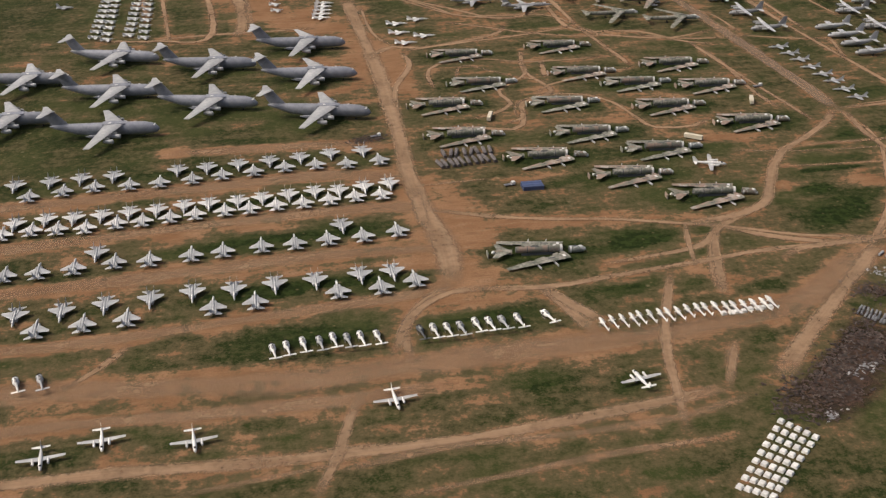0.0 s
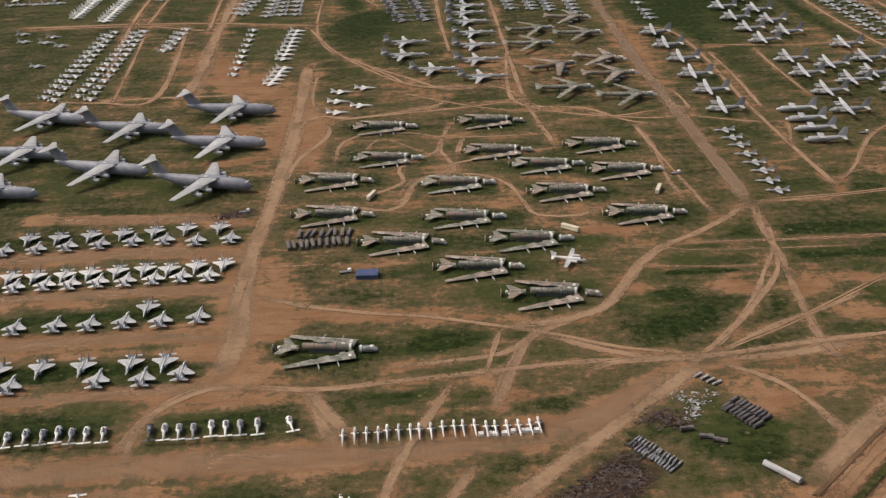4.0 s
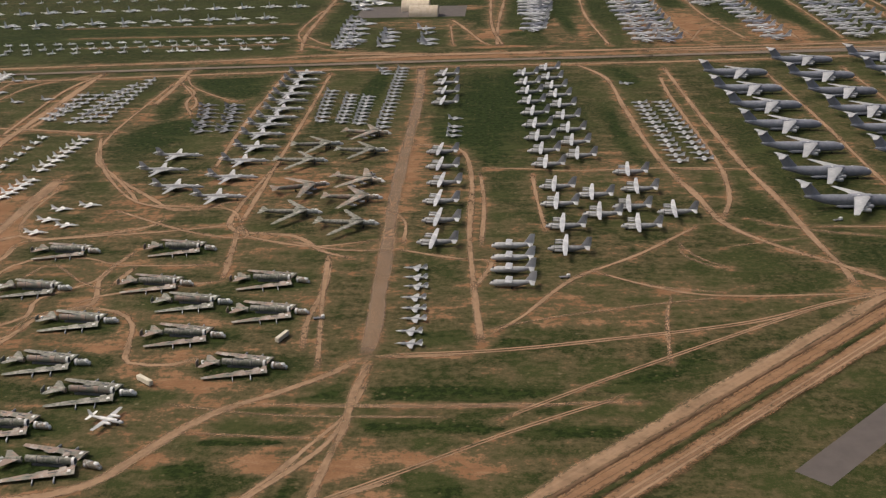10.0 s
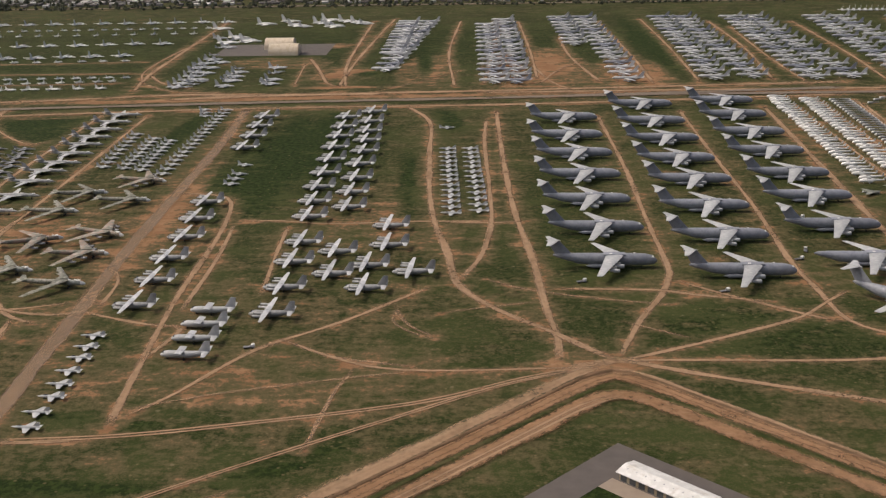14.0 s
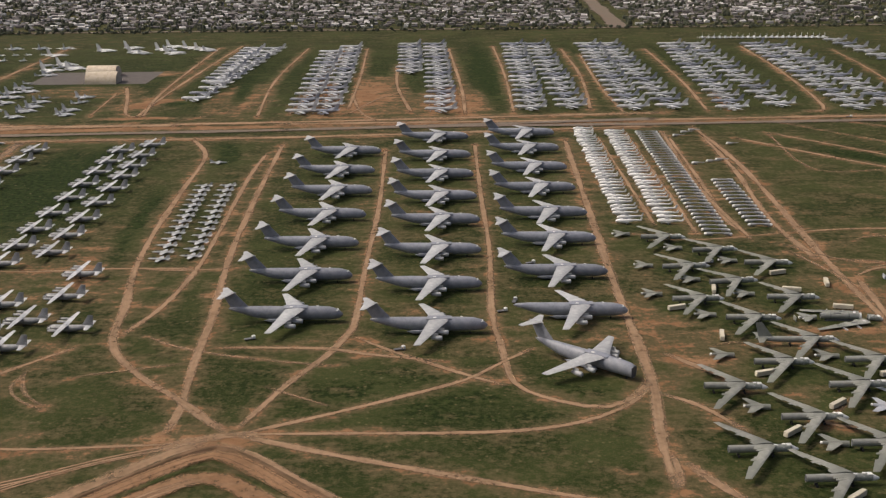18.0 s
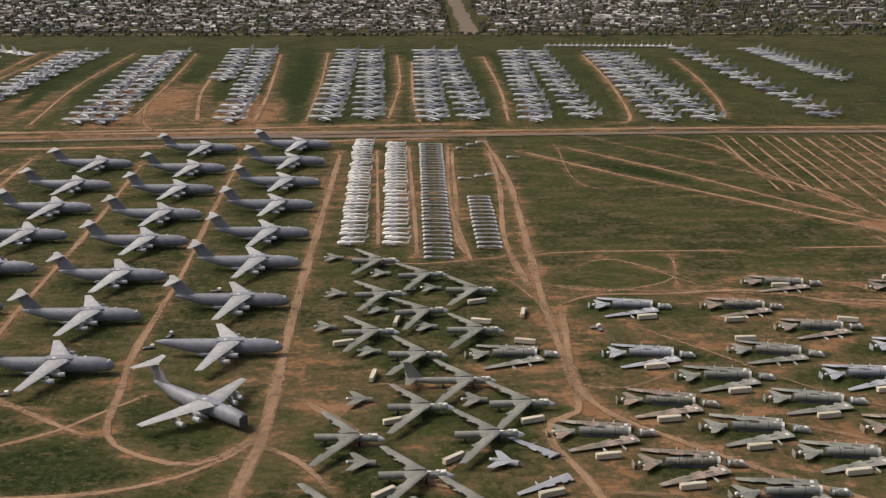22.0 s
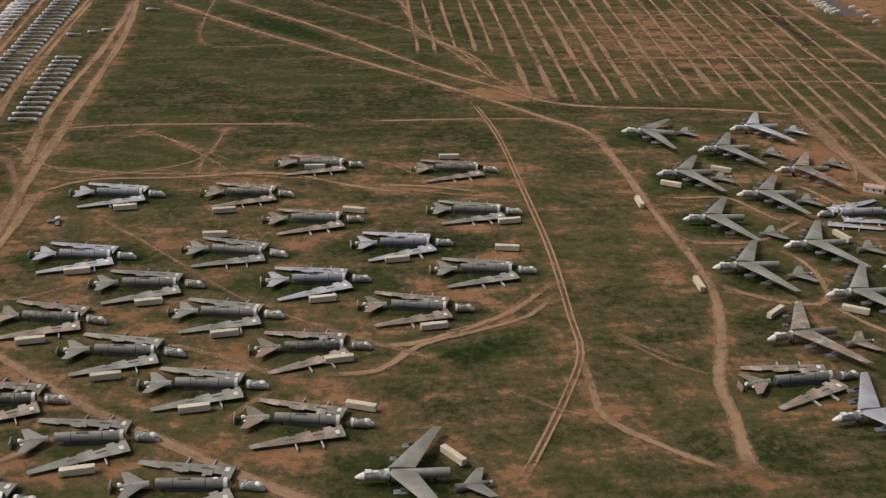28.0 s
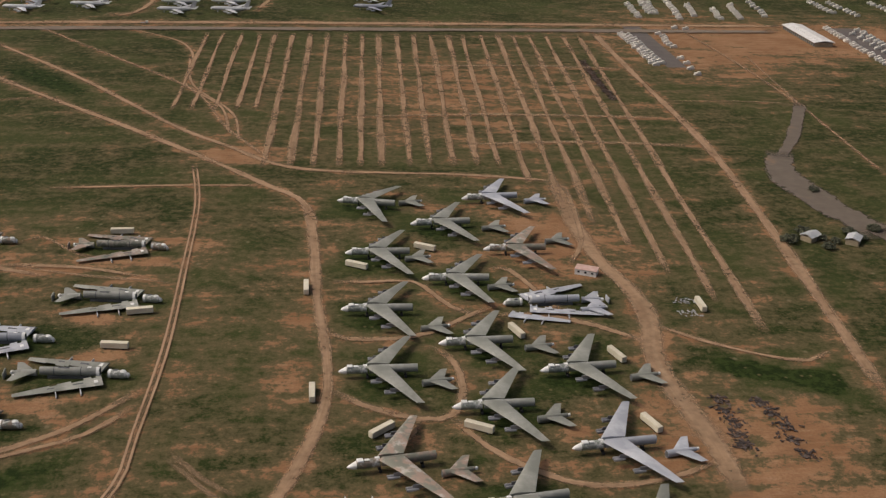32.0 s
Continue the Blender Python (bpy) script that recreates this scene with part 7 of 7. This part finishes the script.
for x0, y0, x1, y1, gap in (
    (1356, 1195, 1357, 1104, 5.2), (1361, 1192, 1362, 1108, 6.4), (1386, 1195, 1384, 1155, 6), (1380, 1122, 1378, 1080, 11), (1390, 1306, 1386, 1254, 6), (1405, 1326, 1399, 1269, 6),
    (1410, 1326, 1404, 1269, 7), (1428, 1327, 1419, 1249, 6), (1441, 1304, 1434, 1260, 6), (1457, 1287, 1452, 1250, 6), (1479, 1306, 1469, 1251, 6), (1500, 1318, 1494, 1262, 9),
    (1555, 1321, 1558, 1276, 6), (1572, 1318, 1575, 1266, 7), (1610, 1318, 1612, 1272, 7), (1527, 1219, 1524, 1109, 5.5), (1551, 1214, 1548, 1140, 7), (1541, 1200, 1538, 1120, 11), (1403, 1216, 1411, 1213, 7),
):
    count = int(math.hypot(x1 - x0, y1 - y0) / gap) + 1
    spots += [(x + random.uniform(-1, 1), y + random.uniform(-0.8, 0.8), a) for x, y, a in line(x0, y0, x1, y1, count, 0, 0.2, 8)]
for a, b, c, d in ((1364, 1232, 1378, 1100), (1528, 1222, 1556, 1100)):
    bm = bmesh.new()
    bm.faces.new([bm.verts.new(v) for v in ((a, d, 0.012), (c, d, 0.012), (c, b, 0.012), (a, b, 0.012))])
    tagged(new("storage_pad", mesh("storage_pad", bm, YARD.mat, 0)), "grey asphalt pad beside a storage row", "pavement", kind="structure")


SHEETING = paint("dusty_pale_sheeting", col(0.5, 0.47, 0.42), col(0.66, 0.63, 0.58), 0.7, col(0.36, 0.3, 0.24), 0.3)


def white_box():
    bm = bmesh.new()
    box(bm, 6, 2.8, 2.2, (0, 0, 1.1), 0, 0.2)
    box(bm, 2.6, 2.2, 1.0, (1.0, 0, 2.7), 3, 0.2)
    bmesh.ops.scale(bm, vec=(UNIT,) * 3, verts=bm.verts)
    return tagged(new("wrapped_crate", mesh("wrapped_crate", bm, SHEETING)), "pale crate wrapped in sheeting in a storage row", "crate", "rows of wrapped crates")


place(white_box(), spots)
(wx0, wy0), (wx1, wy1) = [
    (1499, 1219), (1500, 1160),
]
storage_shed((wx0 + wx1) / 2, (wy0 + wy1) / 2, math.degrees(math.atan2(wy1 - wy0, wx1 - wx0)), math.hypot(wx1 - wx0, wy1 - wy0), 14)


# ---- the town beyond the fence ----
ROOFS = Nodes("town_roofs")
island = ROOFS.n.new("ShaderNodeNewGeometry").outputs["Random Per Island"]
tone = ROOFS.mix(ROOFS.step(island, 0.45, 1.0), col(0.11, 0.1, 0.096), col(0.66, 0.64, 0.62))
ROOFS.done(ROOFS.mix(ROOFS.math('MULTIPLY', ROOFS.noise(ROOFS.where(), 0.5), 0.4), tone, col(0.22, 0.18, 0.16)), 0.8)
LEAF = Nodes("town_tree_leaves")
spot = LEAF.n.new("ShaderNodeNewGeometry").outputs["Random Per Island"]
LEAF.done(LEAF.mix(spot, col(0.026, 0.033, 0.018), col(0.065, 0.066, 0.038)), 0.9)
TOWN_Y, TOWN_END, WASH_X = 1915, 2720, 890


def town():
    rng = random.Random(7)
    verts, faces, tv, tf = [], [], [], []

    def house(x, y, w, d, h, roof, turn):
        c, s = math.cos(turn), math.sin(turn)
        base = len(verts)
        shape = [(-w, -d, 0), (w, -d, 0), (w, d, 0), (-w, d, 0), (-w, -d, h), (w, -d, h), (w, d, h), (-w, d, h), (-w, 0, h + roof), (w, 0, h + roof)]
        verts.extend((x + a * c - b * s, y + a * s + b * c, z) for a, b, z in shape)
        faces.extend([tuple(base + k for k in f) for f in ((0, 1, 5, 4), (2, 3, 7, 6), (1, 2, 6, 9, 5), (3, 0, 4, 8, 7), (4, 5, 9, 8), (6, 7, 8, 9))])

    def crown(x, y, r):
        for _ in range(3):
            cx_, cy_, cz = x + rng.uniform(-r, r) * 0.7, y + rng.uniform(-r, r) * 0.7, r * rng.uniform(0.5, 1.0)
            base = len(tv)
            ring = [(math.cos(a) * r * rng.uniform(0.6, 1.0), math.sin(a) * r * rng.uniform(0.6, 1.0)) for a in (k * math.pi / 3 for k in range(6))]
            tv.extend([(cx_ + a, cy_ + b, max(0.0, cz - r * rng.uniform(0.2, 0.5))) for a, b in ring])
            tv.extend([(cx_ + a * 0.6, cy_ + b * 0.6, cz + r * rng.uniform(0.3, 0.7)) for a, b in ring])
            tv.append((cx_, cy_, cz + r * 0.9))
            for k in range(6):
                q = (k + 1) % 6
                tf.append((base + k, base + q, base + 6 + q, base + 6 + k))
                tf.append((base + 6 + k, base + 6 + q, base + 12))

    y = TOWN_Y + 18
    while y < TOWN_END:
        x = -760.0
        while x < 2200:
            x += rng.uniform(10, 16)
            if abs(x - WASH_X - (y - TOWN_Y) * 0.02) < 32 or rng.random() < 0.28:
                continue
            if x > 1250 and rng.random() < 0.6:
                continue
            house(x, y + rng.uniform(-3, 3), rng.uniform(3.5, 6.5), rng.uniform(2.6, 4.0), rng.uniform(2.4, 3.2), rng.uniform(0.3, 1.5), rng.uniform(-0.1, 0.1) + (math.pi / 2 if rng.random() < 0.2 else 0))
        y += rng.uniform(15, 21)
    for _ in range(60):
        house(rng.uniform(1250, 2100), rng.uniform(TOWN_Y + 30, TOWN_END), rng.uniform(12, 26), rng.uniform(6, 12), rng.uniform(4, 7), 0.3, 0.0)
    for _ in range(8000):
        x, y = rng.uniform(-800, 2300), rng.uniform(TOWN_Y - 4, TOWN_END)
        if abs(x - WASH_X - (y - TOWN_Y) * 0.02) > 22:
            crown(x, y, rng.uniform(1.8, 4.4))
    for _ in range(900):
        crown(rng.uniform(-800, 2300), TOWN_Y - 22 + rng.gauss(0, 9), rng.uniform(1.2, 3.0))
    me = bpy.data.meshes.new("town_houses")
    me.from_pydata(verts, [], faces)
    me.materials.append(ROOFS.mat)
    tagged(new("town_houses", me), "dense rows of low suburban houses with pale roofs", "houses", kind="stuff")
    me = bpy.data.meshes.new("town_trees")
    me.from_pydata(tv, [], tf)
    me.materials.append(LEAF.mat)
    tagged(new("town_trees", me), "dark green trees scattered among the houses", "trees", kind="stuff")


town()
strip("road", [(WASH_X + 4, TOWN_Y - 30), (WASH_X + 6, TOWN_Y + 200), (WASH_X + 10, TOWN_END)], 30, PAVED, "broad pale road leading into the town", "road")
strip("road", [(-800, TOWN_Y - 14), (600, TOWN_Y - 16), (2300, TOWN_Y - 18)], 14, PAVED, "perimeter road along the town edge", "road")


def shrub(seed, size):
    """A low desert bush: a short forked stem under many small leaf clumps."""
    rng = random.Random(seed)
    t = thing("desert_shrub", "dark green desert shrub with an uneven crown", "shrub", "shrubs by the huts")
    bm = bmesh.new()
    for k in range(4):
        a = k * 1.57 + rng.uniform(-0.4, 0.4)
        verts = bmesh.ops.create_cone(bm, cap_ends=True, segments=5, radius1=0.14, radius2=0.05, depth=size)["verts"]
        bmesh.ops.transform(bm, matrix=pose(0, 0, 0, 30 * math.cos(a), 30 * math.sin(a), 0) @ Matrix.Translation((0, 0, size * 0.48)), verts=verts)
    part("stem", bm, SCRAP, t, "", 0)
    bm = bmesh.new()
    for _ in range(90):
        d = Vector((rng.gauss(0, 1), rng.gauss(0, 1), abs(rng.gauss(0, 0.7)) + 0.2)).normalized() * size * rng.uniform(0.4, 1.0)
        verts = bmesh.ops.create_icosphere(bm, subdivisions=1, radius=size * rng.uniform(0.1, 0.2))["verts"]
        for v in verts:
            v.co = Vector((v.co.x, v.co.y, v.co.z * 0.6)) + Vector((d.x, d.y, d.z * 0.8 + size * 0.25)) + Vector((rng.uniform(-1, 1), rng.uniform(-1, 1), rng.uniform(-1, 1))) * size * 0.05
    part("crown", bm, LEAF.mat, t, "", 0)
    return t


for k, (x, y) in enumerate([
    (1335, 807), (1346, 797), (1341, 813), (1352, 803), (1362, 812), (1366, 806),
    (1368, 865), (1331, 804), (1347, 806), (1375, 815),
]):
    shrub(k, 3.0 + (k * 7 % 5) * 0.5).matrix_basis = pose(x, y, 0, 0, 0, k * 40)

# the ground sheet, worn along every track and green under the aircraft
sheet()
